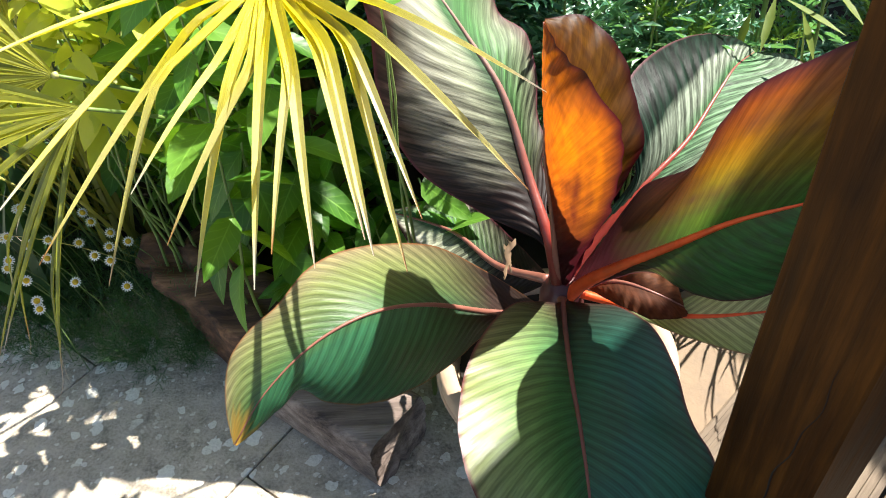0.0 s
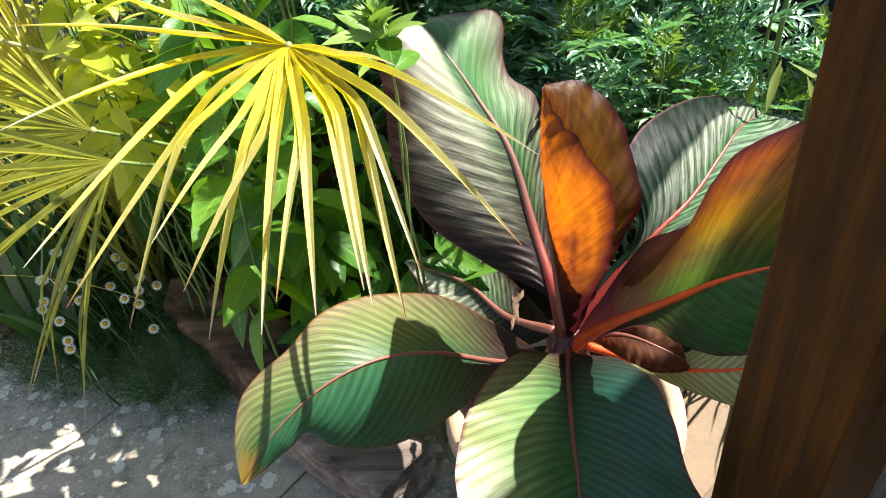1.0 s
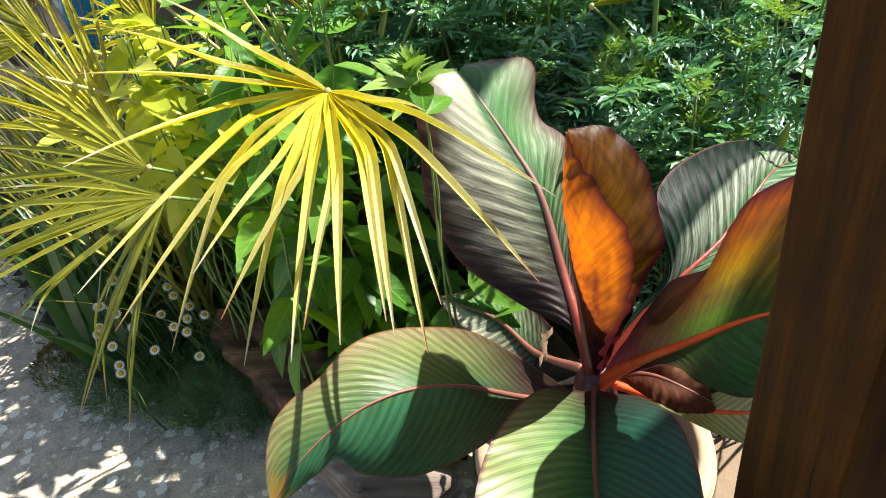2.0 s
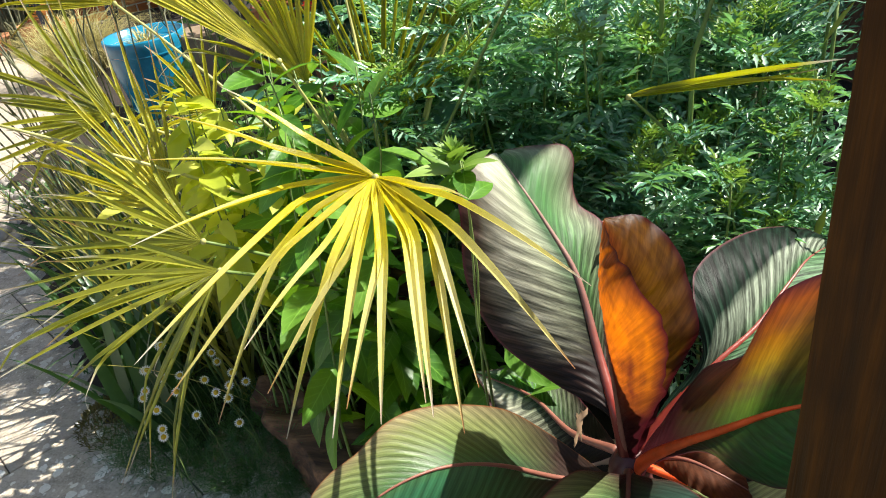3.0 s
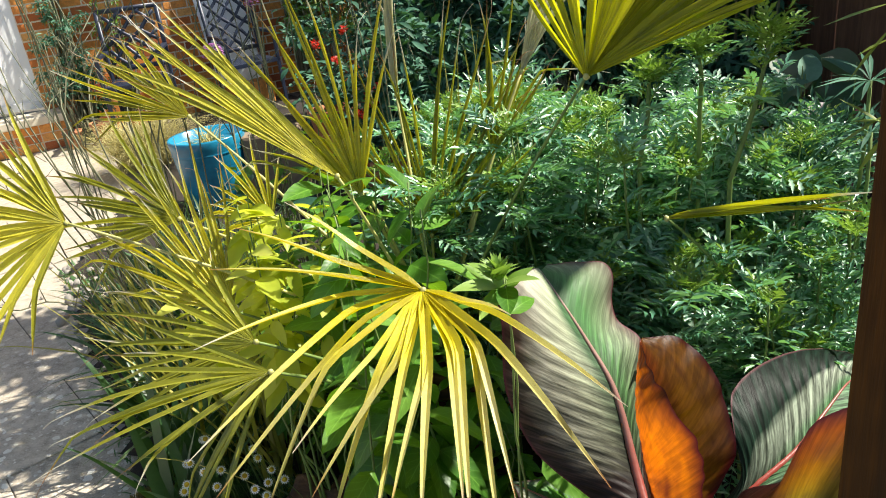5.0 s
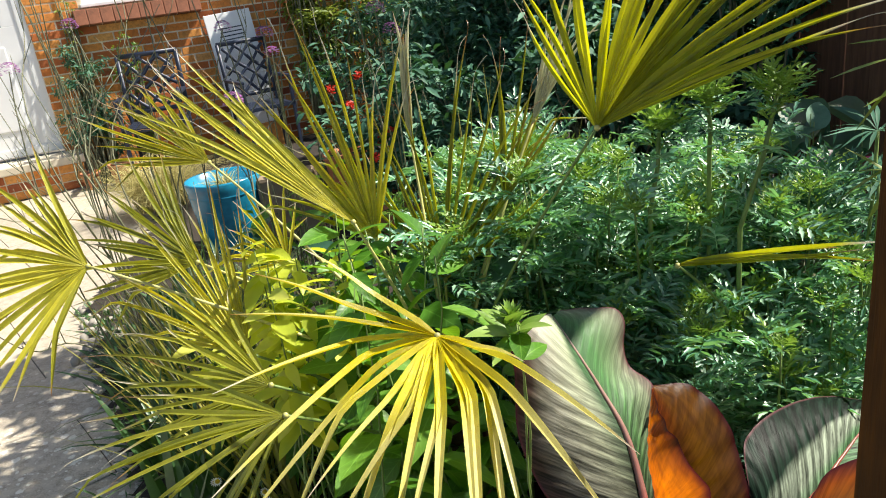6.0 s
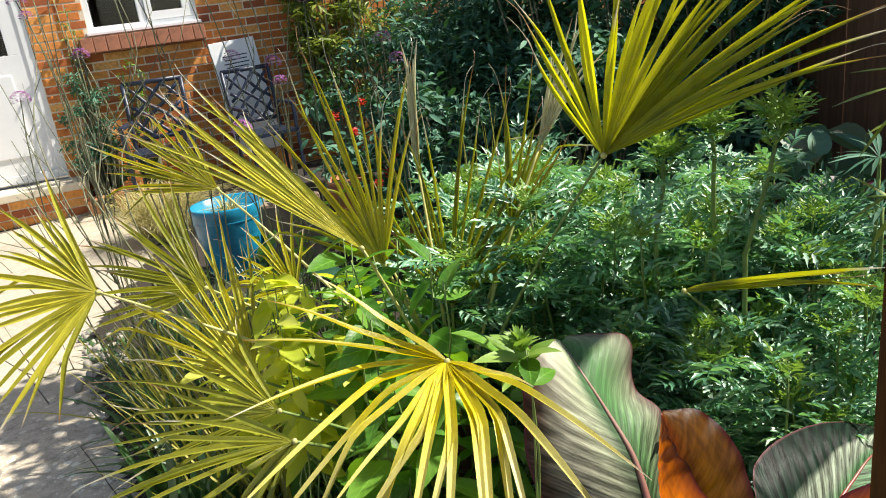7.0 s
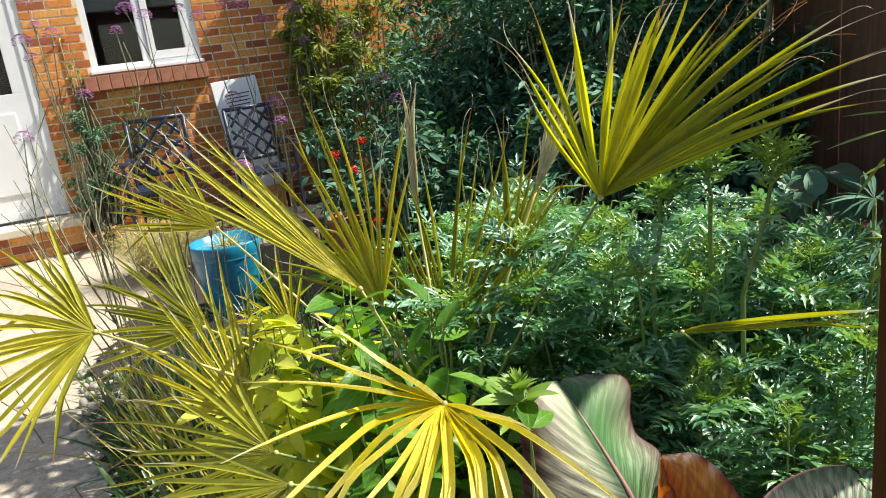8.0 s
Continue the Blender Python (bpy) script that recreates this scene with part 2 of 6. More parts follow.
WHITE = plain("white plastic", (0.78, 0.79, 0.80), 0.35, 0, 0.04, 6, 0.05)
MORTAR = plain("pale mortar", (0.72, 0.63, 0.49), 0.95, 0, 0.15, 40, 0.6)
NAVY = plain("navy painted metal", (0.018, 0.026, 0.05), 0.4, 0, 0.25, 30)
FENCE = wood("dark brown fence", (0.075, 0.034, 0.020), (0.155, 0.07, 0.04), (0.24, 0.12, 0.068), 0.8, 0.7, 2, 0.5)
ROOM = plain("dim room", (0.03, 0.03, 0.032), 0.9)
STEPS = plain("cream step stone", (0.62, 0.55, 0.42), 0.8, 0, 0.12, 12)
PEBBLE = plain("pale pebbles", (0.3, 0.275, 0.235), 0.8, 0, 0.25, 8)


def brick_paint():
    n = Nodes("orange-red brick")
    c = n.coords()
    r = n.chance()
    i = n.island()
    k = n.math("FRACT", n.math("ADD", n.math("MULTIPLY", r, 7.3), n.math("MULTIPLY", i, 5.1)))
    g = n.noise(n.world_coords(), 40, 4)
    col = n.ramp(k, [(0.0, (0.27, 0.07, 0.03)), (0.2, (0.50, 0.14, 0.034)), (0.5, (0.66, 0.22, 0.045)), (0.8, (0.74, 0.31, 0.07)), (1.0, (0.78, 0.41, 0.13))])
    col = n.mix(n.grey(g, 0.42, 0.75, 0, 0.55), col, (0.24, 0.085, 0.04))
    n.bump(n.noise(n.world_coords(), 120, 3), 0.6, 0.004)
    return n.done(col, 0.88)


BRICK = brick_paint()
SILL = plain("dull red sill brick", (0.29, 0.115, 0.065), 0.85, 0, 0.3, 25, 0.6)


GLASS = bpy.data.materials.new("clear glass")
GLASS.use_nodes = True
GLASS.node_tree.nodes["Principled BSDF"].inputs["Transmission Weight"].default_value = 1.0
GLASS.node_tree.nodes["Principled BSDF"].inputs["Roughness"].default_value = 0.02
GLASS.node_tree.nodes["Principled BSDF"].inputs["IOR"].default_value = 1.45

# pale left half imitates sun, dark stripes the pleats' shade; the purple is pigment
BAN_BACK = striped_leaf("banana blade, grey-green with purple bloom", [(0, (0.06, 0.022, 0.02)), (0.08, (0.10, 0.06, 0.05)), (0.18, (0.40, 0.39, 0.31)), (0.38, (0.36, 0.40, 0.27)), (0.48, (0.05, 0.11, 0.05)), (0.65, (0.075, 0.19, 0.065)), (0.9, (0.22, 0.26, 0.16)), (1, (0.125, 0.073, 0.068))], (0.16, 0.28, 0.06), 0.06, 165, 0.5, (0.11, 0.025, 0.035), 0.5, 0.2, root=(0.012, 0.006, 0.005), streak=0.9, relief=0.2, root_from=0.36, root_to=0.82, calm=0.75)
# the near-black left band is shade painted into the blade's colour
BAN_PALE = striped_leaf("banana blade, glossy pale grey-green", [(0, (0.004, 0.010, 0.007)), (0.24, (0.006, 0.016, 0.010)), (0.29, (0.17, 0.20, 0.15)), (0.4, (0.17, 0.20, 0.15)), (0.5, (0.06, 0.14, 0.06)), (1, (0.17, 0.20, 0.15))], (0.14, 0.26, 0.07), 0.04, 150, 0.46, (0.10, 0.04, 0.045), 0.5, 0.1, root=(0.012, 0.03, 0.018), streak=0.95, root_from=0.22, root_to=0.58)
# paler left paint imitates the sunlit half, teal right paint the shaded one
BAN_GREEN = striped_leaf("banana blade, deep green, sunlit half painted pale", [(0.0, (0.20, 0.22, 0.08)), (0.25, (0.12, 0.22, 0.07)), (0.38, (0.03, 0.14, 0.045)), (0.5, (0.012, 0.10, 0.05)), (0.8, (0.006, 0.10, 0.07)), (1.0, (0.006, 0.09, 0.065))], (0.16, 0.30, 0.03), 0.14, 210, 0.38, (0.12, 0.035, 0.03), 0.3, 0.4, relief=0.16, root=(0.035, 0.02, 0.015), root_from=0.2, root_to=0.48)
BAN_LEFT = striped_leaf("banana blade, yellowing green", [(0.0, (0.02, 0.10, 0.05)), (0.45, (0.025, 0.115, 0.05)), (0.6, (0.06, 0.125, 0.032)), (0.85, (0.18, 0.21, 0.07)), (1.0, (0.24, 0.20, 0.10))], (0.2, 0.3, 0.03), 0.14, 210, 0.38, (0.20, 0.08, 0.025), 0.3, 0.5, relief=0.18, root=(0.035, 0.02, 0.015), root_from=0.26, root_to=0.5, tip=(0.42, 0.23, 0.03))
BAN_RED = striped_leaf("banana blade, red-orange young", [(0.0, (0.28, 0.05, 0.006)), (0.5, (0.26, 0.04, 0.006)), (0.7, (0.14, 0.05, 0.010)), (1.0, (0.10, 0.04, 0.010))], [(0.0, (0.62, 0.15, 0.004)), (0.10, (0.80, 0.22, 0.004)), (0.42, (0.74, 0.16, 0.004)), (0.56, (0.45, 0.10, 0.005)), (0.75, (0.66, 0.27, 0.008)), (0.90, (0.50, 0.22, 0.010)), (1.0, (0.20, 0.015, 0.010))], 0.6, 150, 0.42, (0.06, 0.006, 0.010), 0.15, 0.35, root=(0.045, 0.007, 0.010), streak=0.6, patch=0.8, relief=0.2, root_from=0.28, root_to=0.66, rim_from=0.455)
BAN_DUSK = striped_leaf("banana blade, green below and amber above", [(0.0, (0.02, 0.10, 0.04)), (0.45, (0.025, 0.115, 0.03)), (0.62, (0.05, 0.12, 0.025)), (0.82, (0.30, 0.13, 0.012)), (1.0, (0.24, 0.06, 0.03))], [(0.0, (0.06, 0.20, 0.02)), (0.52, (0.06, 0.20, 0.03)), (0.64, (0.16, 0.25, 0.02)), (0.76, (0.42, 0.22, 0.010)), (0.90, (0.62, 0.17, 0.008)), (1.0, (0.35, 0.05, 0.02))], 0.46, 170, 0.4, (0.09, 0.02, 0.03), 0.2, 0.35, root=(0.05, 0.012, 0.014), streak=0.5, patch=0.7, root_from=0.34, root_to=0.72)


def rib_paint():
    n = Nodes("pinkish midrib, crimson at its foot")
    c = n.coords()
    g = n.noise(c, 40, 3)
    z = n.math("ADD", n.xyz(c)[2], n.math("MULTIPLY", n.math("SUBTRACT", g, 0.5), 0.12))
    col = n.ramp(n.grey(z, 0.2, 0.62), [(0.0, (0.07, 0.010, 0.010)), (0.3, (0.26, 0.03, 0.018)), (0.6, (0.24, 0.11, 0.09)), (1.0, (0.36, 0.23, 0.19))])
    n.bump(n.noise(c, 120, 3), 0.3, 0.002)
    return n.done(col, 0.38)


RIB_PINK = rib_paint()
RIB_RED = plain("crimson midrib", (0.85, 0.10, 0.02), 0.35, 0, 0.25, 30)
RIB_DARK = plain("brown-red midrib", (0.25, 0.095, 0.065), 0.4, 0, 0.2, 30)
STEM_MAROON = plain("maroon leaf sheath", (0.085, 0.018, 0.018), 0.4, 0, 0.35, 20)
HUSK = plain("dry leaf husk", (0.22, 0.14, 0.08), 0.9, 0, 0.4, 30)
BAN_CREAM = striped_leaf("banana blade, pale cream-green", [(0.0, (0.20, 0.28, 0.10)), (0.5, (0.42, 0.44, 0.24)), (1.0, (0.30, 0.36, 0.15))], (0.4, 0.5, 0.1), 0.3, 120, 0.4, (0.25, 0.10, 0.05), 0.4, 0.5)
BAN_DRY = striped_leaf("banana blade, withered brown", [(0.0, (0.10, 0.035, 0.015)), (0.5, (0.07, 0.025, 0.012)), (1.0, (0.13, 0.05, 0.02))], (0.35, 0.10, 0.02), 0.25, 60, 0.7, (0.04, 0.015, 0.01), 0.15, 0.2, streak=0.4, relief=0.1)
PALM = palm_paint("fan palm, yellow-green", (0.20, 0.22, 0.010), (0.60, 0.56, 0.06), (0.90, 0.78, 0.008), 0.32)
PALM_MAIN = palm_paint("fan palm, pale lemon", (0.38, 0.33, 0.008), (0.76, 0.66, 0.018), (1.0, 0.84, 0.003), 0.42, 0.35)
PALM_GREEN = palm_paint("fan palm, olive green", (0.07, 0.10, 0.008), (0.34, 0.34, 0.035), (0.70, 0.70, 0.012), 0.32)
PALM_OLIVE = palm_paint("fan palm, olive yellow", (0.19, 0.23, 0.009), (0.46, 0.46, 0.025), (0.85, 0.84, 0.008), 0.52)
PALM_DRY = palm_paint("fan palm, straw", (0.62, 0.60, 0.36), (0.82, 0.80, 0.58), (0.88, 0.84, 0.5), 0.45)
PETIOLE = plain("pale yellow stalk", (0.48, 0.46, 0.16), 0.45, 0, 0.2, 30)
# the palest leaf tones carry the sky's glossy highlights in their colour
MARI = leaf_paint("blue-green feathery leaf", (0.02, 0.09, 0.055), (0.135, 0.35, 0.22), (0.58, 0.78, 0.60), 0.33, 0.30, (0.22, 0.52, 0.11), 0.9)
MARI_TOP = leaf_paint("bright green young leaf", (0.12, 0.23, 0.035), (0.20, 0.34, 0.06), (0.32, 0.46, 0.11), 0.4, 0.3, (0.3, 0.5, 0.05), 0.6)
STALK = plain("green stalk", (0.16, 0.24, 0.06), 0.5, 0, 0.25, 30)
STALK_DULL = plain("olive-grey stalk", (0.16, 0.165, 0.095), 0.6, 0, 0.3, 30)
BROAD = veined_leaf("fresh green ovate leaf", (0.026, 0.10, 0.012), (0.072, 0.205, 0.022), (0.17, 0.33, 0.045), 0.40, 0.32, (0.28, 0.56, 0.02))
LIME = leaf_paint("lime yellow leaf", (0.32, 0.42, 0.04), (0.52, 0.57, 0.06), (0.72, 0.72, 0.18), 0.45, 0.5, (0.8, 0.85, 0.06), 0.5)
FEATHER = leaf_paint("dark feathery green", (0.025, 0.075, 0.02), (0.055, 0.14, 0.04), (0.11, 0.21, 0.07), 0.55, 0.25, (0.08, 0.2, 0.02))
SHRUB = leaf_paint("dark shrub leaf", (0.016, 0.065, 0.035), (0.045, 0.14, 0.085), (0.13, 0.27, 0.18), 0.6, 0.14, (0.07, 0.2, 0.03), 0.3)
BAMBOO = leaf_paint("yellow-green bamboo leaf", (0.07, 0.12, 0.015), (0.15, 0.21, 0.03), (0.28, 0.32, 0.06), 0.5, 0.3, (0.35, 0.45, 0.05))
GRASS = leaf_paint("grey-green strap leaf", (0.03, 0.075, 0.03), (0.065, 0.125, 0.05), (0.16, 0.21, 0.10), 0.4, 0.25, (0.25, 0.4, 0.05), 0.6)
IRIS = leaf_paint("dark green iris leaf", (0.015, 0.05, 0.018), (0.03, 0.08, 0.028), (0.07, 0.14, 0.055), 0.4, 0.2, (0.1, 0.25, 0.03), 0.5)
OLIVE = leaf_paint("olive-yellow narrow blade", (0.13, 0.14, 0.03), (0.27, 0.26, 0.05), (0.50, 0.45, 0.14), 0.45, 0.3, (0.5, 0.5, 0.04), 0.6)
STRAW = leaf_paint("pale straw grass", (0.30, 0.27, 0.09), (0.46, 0.41, 0.15), (0.62, 0.56, 0.28), 0.6, 0.3, (0.5, 0.45, 0.2))
MOSS = leaf_paint("olive-brown moss", (0.06, 0.05, 0.010), (0.13, 0.10, 0.022), (0.22, 0.17, 0.04), 0.85, 0.1, (0.1, 0.12, 0.02))
PETAL = plain("white petal", (0.8, 0.8, 0.78), 0.6, 0, 0.05)
YOLK = plain("yellow daisy eye", (0.65, 0.42, 0.02), 0.7, 0, 0.2, 200)
LILAC = leaf_paint("lilac floret", (0.28, 0.09, 0.33), (0.50, 0.21, 0.50), (0.74, 0.45, 0.70), 0.6, 0.3, (0.5, 0.2, 0.5))
SCARLET = leaf_paint("scarlet petal", (0.35, 0.012, 0.008), (0.55, 0.02, 0.012), (0.7, 0.06, 0.02), 0.5, 0.3, (0.7, 0.05, 0.02))
PURPLE = leaf_paint("dark purple leaf", (0.03, 0.006, 0.02), (0.06, 0.012, 0.04), (0.1, 0.02, 0.06), 0.5, 0.2, (0.2, 0.02, 0.1))


# ---- mesh helpers ----
def mesh_of(name, verts, faces, mat, uvs=None, smooth=True):
    me = bpy.data.meshes.new(name)
    me.from_pydata([tuple(v) for v in verts], [], [tuple(int(i) for i in f) for f in faces])
    if uvs is not None:
        layer = me.uv_layers.new(name="UVMap")
        flat = np.array(uvs, float)[np.array([l.vertex_index for l in me.loops])]
        layer.data.foreach_set("uv", flat.ravel())
    if smooth:
        me.polygons.foreach_set("use_smooth", [True] * len(me.polygons))
    me.materials.append(mat)
    me.update()
    return me


def part(name, me, parent=None, label="", at=None):
    """Links a mesh as one object, under a thing or a part. The parent stands unturned at its own place."""
    ob = new(name, me)
    if parent is not None:
        ob.parent = parent
    if at is not None:
        ob.matrix_basis = at
    return tagged(ob, label)


def thing(name, label, category, at=(0, 0, 0), group="", kind="", me=None):
    ob = new(name, me)
    ob.location = at
    return tagged(ob, label, category, group, kind)


def box(sx, sy, sz, bevel=0.004, at=(0, 0, 0)):
    """Verts and faces of a box with chamfered edges, standing on z = 0 at its middle."""
    b = bmesh.new()
    bmesh.ops.create_cube(b, size=1.0)
    bmesh.ops.scale(b, vec=(sx, sy, sz), verts=b.verts)
    if bevel:
        bmesh.ops.bevel(b, geom=b.edges[:], offset=bevel, segments=2, affect="EDGES", profile=0.6)
    bmesh.ops.translate(b, vec=(at[0], at[1], at[2] + sz / 2), verts=b.verts)
    vs = [v.co.copy() for v in b.verts]
    fs = [[v.index for v in f.verts] for f in b.faces]
    b.free()
    return vs, fs


def block(name, size, mat, bevel=0.004, at=(0, 0, 0)):
    vs, fs = box(*size, bevel, at)
    return mesh_of(name, vs, fs, mat, smooth=False)


def joined(pieces):
    vs, fs = [], []
    for v, f in pieces:
        k = len(vs)
        vs.extend(v)
        fs.extend([[i + k for i in q] for q in f])
    return vs, fs


def lathe(profile, steps=32):
    vs, fs = [], []
    m = len(profile)
    for i in range(steps):
        a = 2 * math.pi * i / steps
        vs += [(r * math.cos(a), r * math.sin(a), z) for r, z in profile]
    for i in range(steps):
        j = (i + 1) % steps
        fs += [(i * m + k, j * m + k, j * m + k + 1, i * m + k + 1) for k in range(m - 1)]
    return vs, fs


def bezier(pts, u):
    a, b, c, d = [Vector(p) for p in pts]
    w = 1 - u
    return a * w**3 + b * (3 * w * w * u) + c * (3 * w * u * u) + d * u**3


def through_points(pts, u):
    """A smooth curve that passes its four points at 0, 1/3, 2/3 and 1."""
    p = [Vector(q) for q in pts]
    c1 = (p[0] * -5 + p[1] * 18 - p[2] * 9 + p[3] * 2) / 6
    c2 = (p[0] * 2 - p[1] * 9 + p[2] * 18 - p[3] * 5) / 6
    return bezier((p[0], c1, c2, p[3]), u)


def tube(path, radii, sides=8):
    """Verts and faces of a tapered tube along a path of vectors."""
    vs, fs = [], []
    n = len(path)
    ref = Vector((0.3, 0.2, 0.93))
    for i, p in enumerate(path):
        t = (path[min(i + 1, n - 1)] - path[max(i - 1, 0)]).normalized()
        a = t.cross(ref)
        a = a.normalized() if a.length > 1e-4 else t.orthogonal().normalized()
        b = t.cross(a)
        for k in range(sides):
            q = 2 * math.pi * k / sides
            vs.append(p + (a * math.cos(q) + b * math.sin(q)) * radii[i])
    for i in range(n - 1):
        for k in range(sides):
            j = (k + 1) % sides
            fs.append((i * sides + k, i * sides + j, (i + 1) * sides + j, (i + 1) * sides + k))
    fs.append(tuple(range(sides))[::-1])
    fs.append(tuple((n - 1) * sides + k for k in range(sides)))
    return vs, fs


class Heap:
    """Gathers many small pieces as arrays and makes one mesh of them."""

    def __init__(self):
        self.v, self.f, self.t, self.n = [], [], [], 0

    def add(self, v, f, uv=None):
        self.v.append(v)
        self.t.append(uv if uv is not None else np.zeros((len(v), 2)))
        self.f.extend((f + self.n).tolist() if isinstance(f, np.ndarray) else [[i + self.n for i in q] for q in f])
        self.n += len(v)

    def mesh(self, name, mat, smooth=True):
        return mesh_of(name, np.concatenate(self.v), self.f, mat, np.concatenate(self.t), smooth=smooth)


def turned(rng, heading, pitch, roll):
    """A turn whose y axis points along heading (radians) raised by pitch, rolled about itself."""
    return np.array(Euler((pitch, 0, heading)).to_matrix() @ Euler((0, roll, 0)).to_matrix())


# ---- ground, paving, bed ----
def inside(poly, x, y):
    hit = False
    for (ax, ay), (bx, by) in zip(poly, poly[1:] + poly[:1]):
        if (ay > y) != (by > y) and x < (bx - ax) * (y - ay) / (by - ay) + ax:
            hit = not hit
    return hit


BED = [(-0.05, 0.98), (-0.28, 0.86), (-0.74, 1.20), (-1.02, 1.12), (-1.24, 1.20), (-1.62, 1.62), (-2.35, 2.32), (-2.75, 2.80), (-3.1, 3.7), (-3.5, 4.6), (-4.4, 5.7), (-1.2, 8.6), (2.0, 5.0), (2.6, 1.05)]
ground = thing("ground", "bare brown earth around the paving", "ground", kind="structure",
               me=mesh_of("ground", [(-400, -400, -0.05), (400, -400, -0.05), (400, 400, -0.05), (-400, 400, -0.05)], [(0, 1, 2, 3)], JOINT))


def bed_mesh():
    step, vs, fs, key = 0.07, [], [], {}

    def vert(i, j):
        if (i, j) not in key:
            x, y = i * step, j * step
            key[i, j] = len(vs)
            vs.append((x, y, 0.025 + 0.03 * noise.noise((x * 3, y * 3, 0)) + 0.02 * noise.noise((x * 11, y * 11, 4))))
        return key[i, j]

    for i in range(-66, 40):
        for j in range(10, 126):
            if inside(BED, (i + 0.5) * step, (j + 0.5) * step):
                fs.append((vert(i, j), vert(i + 1, j), vert(i + 1, j + 1), vert(i, j + 1)))
    return mesh_of("bed", vs, fs, SOIL)


bed = thing("flower_bed", "dark crumbly soil of a planted bed", "soil", kind="structure", me=bed_mesh())

AXIS = radians(54.5)
ALONG, ACROSS = Vector((math.cos(AXIS), math.sin(AXIS), 0)), Vector((math.sin(AXIS), -math.cos(AXIS), 0))
paving = thing("pavement", "grey concrete slab paving with pale lichen spots", "paving", kind="structure",
               me=mesh_of("paving_bed", [ALONG * a + ACROSS * c + Vector((0, 0, -0.006)) for a, c in ((-3, -10), (8, -10), (8, 1.6), (-3, 1.6))], [(0, 3, 2, 1)], JOINT))
SLAB = [block("slab", (0.612, 0.480, 0.04), PAVING, 0.004) for _ in range(1)][0]
PITCH = 0.484

# ---- decking under the camera, and the post ----
deck = thing("decking", "weathered grooved timber decking, pale brown", "decking", (0.388, 0.766, 0.0), kind="structure",
             me=block("joist", (3.2, 0.06, 0.02), DECK, 0.003, (-0.4, -0.08, -0.02)))
deck.rotation_euler = (0, 0, radians(45))


def deck_board():
    """A board with grooves along it."""
    pieces = [box(3.4, 0.14, 0.022, 0.003)]
    for k in range(9):
        pieces.append(box(3.4, 0.0085, 0.004, 0.001, (0, -0.062 + k * 0.0155, 0.0215)))
    return mesh_of("board", *joined(pieces), DECK, smooth=False)


BOARD = deck_board()
for k in range(12):
    part("board", BOARD, deck, at=pose(-0.5 + 0.02 * math.sin(k * 5), -0.072 - 0.146 * k, 0.004))


def post_mesh():
    """A square post with eased, slightly waney edges and a shallow check down one face."""
    b = bmesh.new()
    rows, s, vs = 40, 0.0525, []
    for i in range(rows):
        z = 2.6 * i / (rows - 1)
        ring = []
        for k in range(24):
            f = (-0.94, -0.6, -0.2, 0.2, 0.6, 0.94)[k % 6]
            c, d = ((1, f), (-f, 1), (-1, -f), (f, -1))[k // 6]
            wob = 1 + 0.02 * noise.noise((c * 2, d * 2, z * 4)) + 0.025 * noise.noise((c * 2, d * 2, z * 0.8))
            ring.append(b.verts.new((c * s * wob, d * s * wob, z)))
        vs.append(ring)
    for i in range(rows - 1):
        for k in range(24):
            j = (k + 1) % 24
            b.faces.new((vs[i][k], vs[i][j], vs[i + 1][j], vs[i + 1][k]))
    b.faces.new(vs[-1])
    me = bpy.data.meshes.new("post")
    b.to_mesh(me)
    b.free()
    me.materials.append(POST)
    return me


POST_TURN = -57.0
u_post = Vector((math.cos(radians(POST_TURN)), math.sin(radians(POST_TURN)), 0))
v_post = Vector((-u_post.y, u_post.x, 0))
POST_AT = Vector((0.2440, 0.4337, 0)) + u_post * 0.0525 + v_post * 0.0525
post = thing("timber_post", "brown stained square timber post with a long crack", "post", (POST_AT.x, POST_AT.y, 0.026), me=post_mesh())
post.rotation_euler = (0, 0, radians(POST_TURN))


def crack_mesh():
    """A thin winding split, lying just proud of the face."""
    vs, fs = [], []
    for i in range(30):
        u = i / 29
        z = 0.30 + 0.42 * u
        x = 0.006 + 0.018 * u + 0.004 * math.sin(9 * u) + 0.002 * math.sin(31 * u)
        w = 0.0006 * math.sin(math.pi * (0.12 + 0.86 * u)) + 0.0002
        vs += [(x - w, -0.0535, z), (x + w, -0.0535, z), (x + w, -0.0518, z), (x - w, -0.0518, z)]
        if i:
            a, c = 4 * i - 4, 4 * i
            fs += [(a, a + 1, c + 1, c), (a + 1, a + 2, c + 2, c + 1), (a + 3, a, c, c + 3)]
    return mesh_of("crack", vs, fs, CRACK)


part("crack", crack_mesh(), post, "dark split in the wood")


buff = thing("stone_slab", "smooth buff stone slab beside the decking", "slab", (0.479, 0.934, 0.000), me=block("stone_slab", (0.62, 0.36, 0.02), BUFF, 0.006))
buff.rotation_euler = (0, 0, radians(45))
buff.location.x -= 0.02
buff.location.y += 0.02

# an unseen roof added to shade the decking and the front banana blade
roof = thing("ceiling_veranda", "unseen dark boarded roof added to shade the decking", "roof", (0.21, -0.21, 2.6), kind="structure", me=block("ceiling_veranda", (2.55, 3.0, 0.05), FENCE, 0.005, (1.075, -1.5, 0.0)))
roof.rotation_euler = (0, 0, radians(45))

# ---- the house ----
HOUSE = pose(-5.08, 5.46, 0, 0, 0, 40.4)
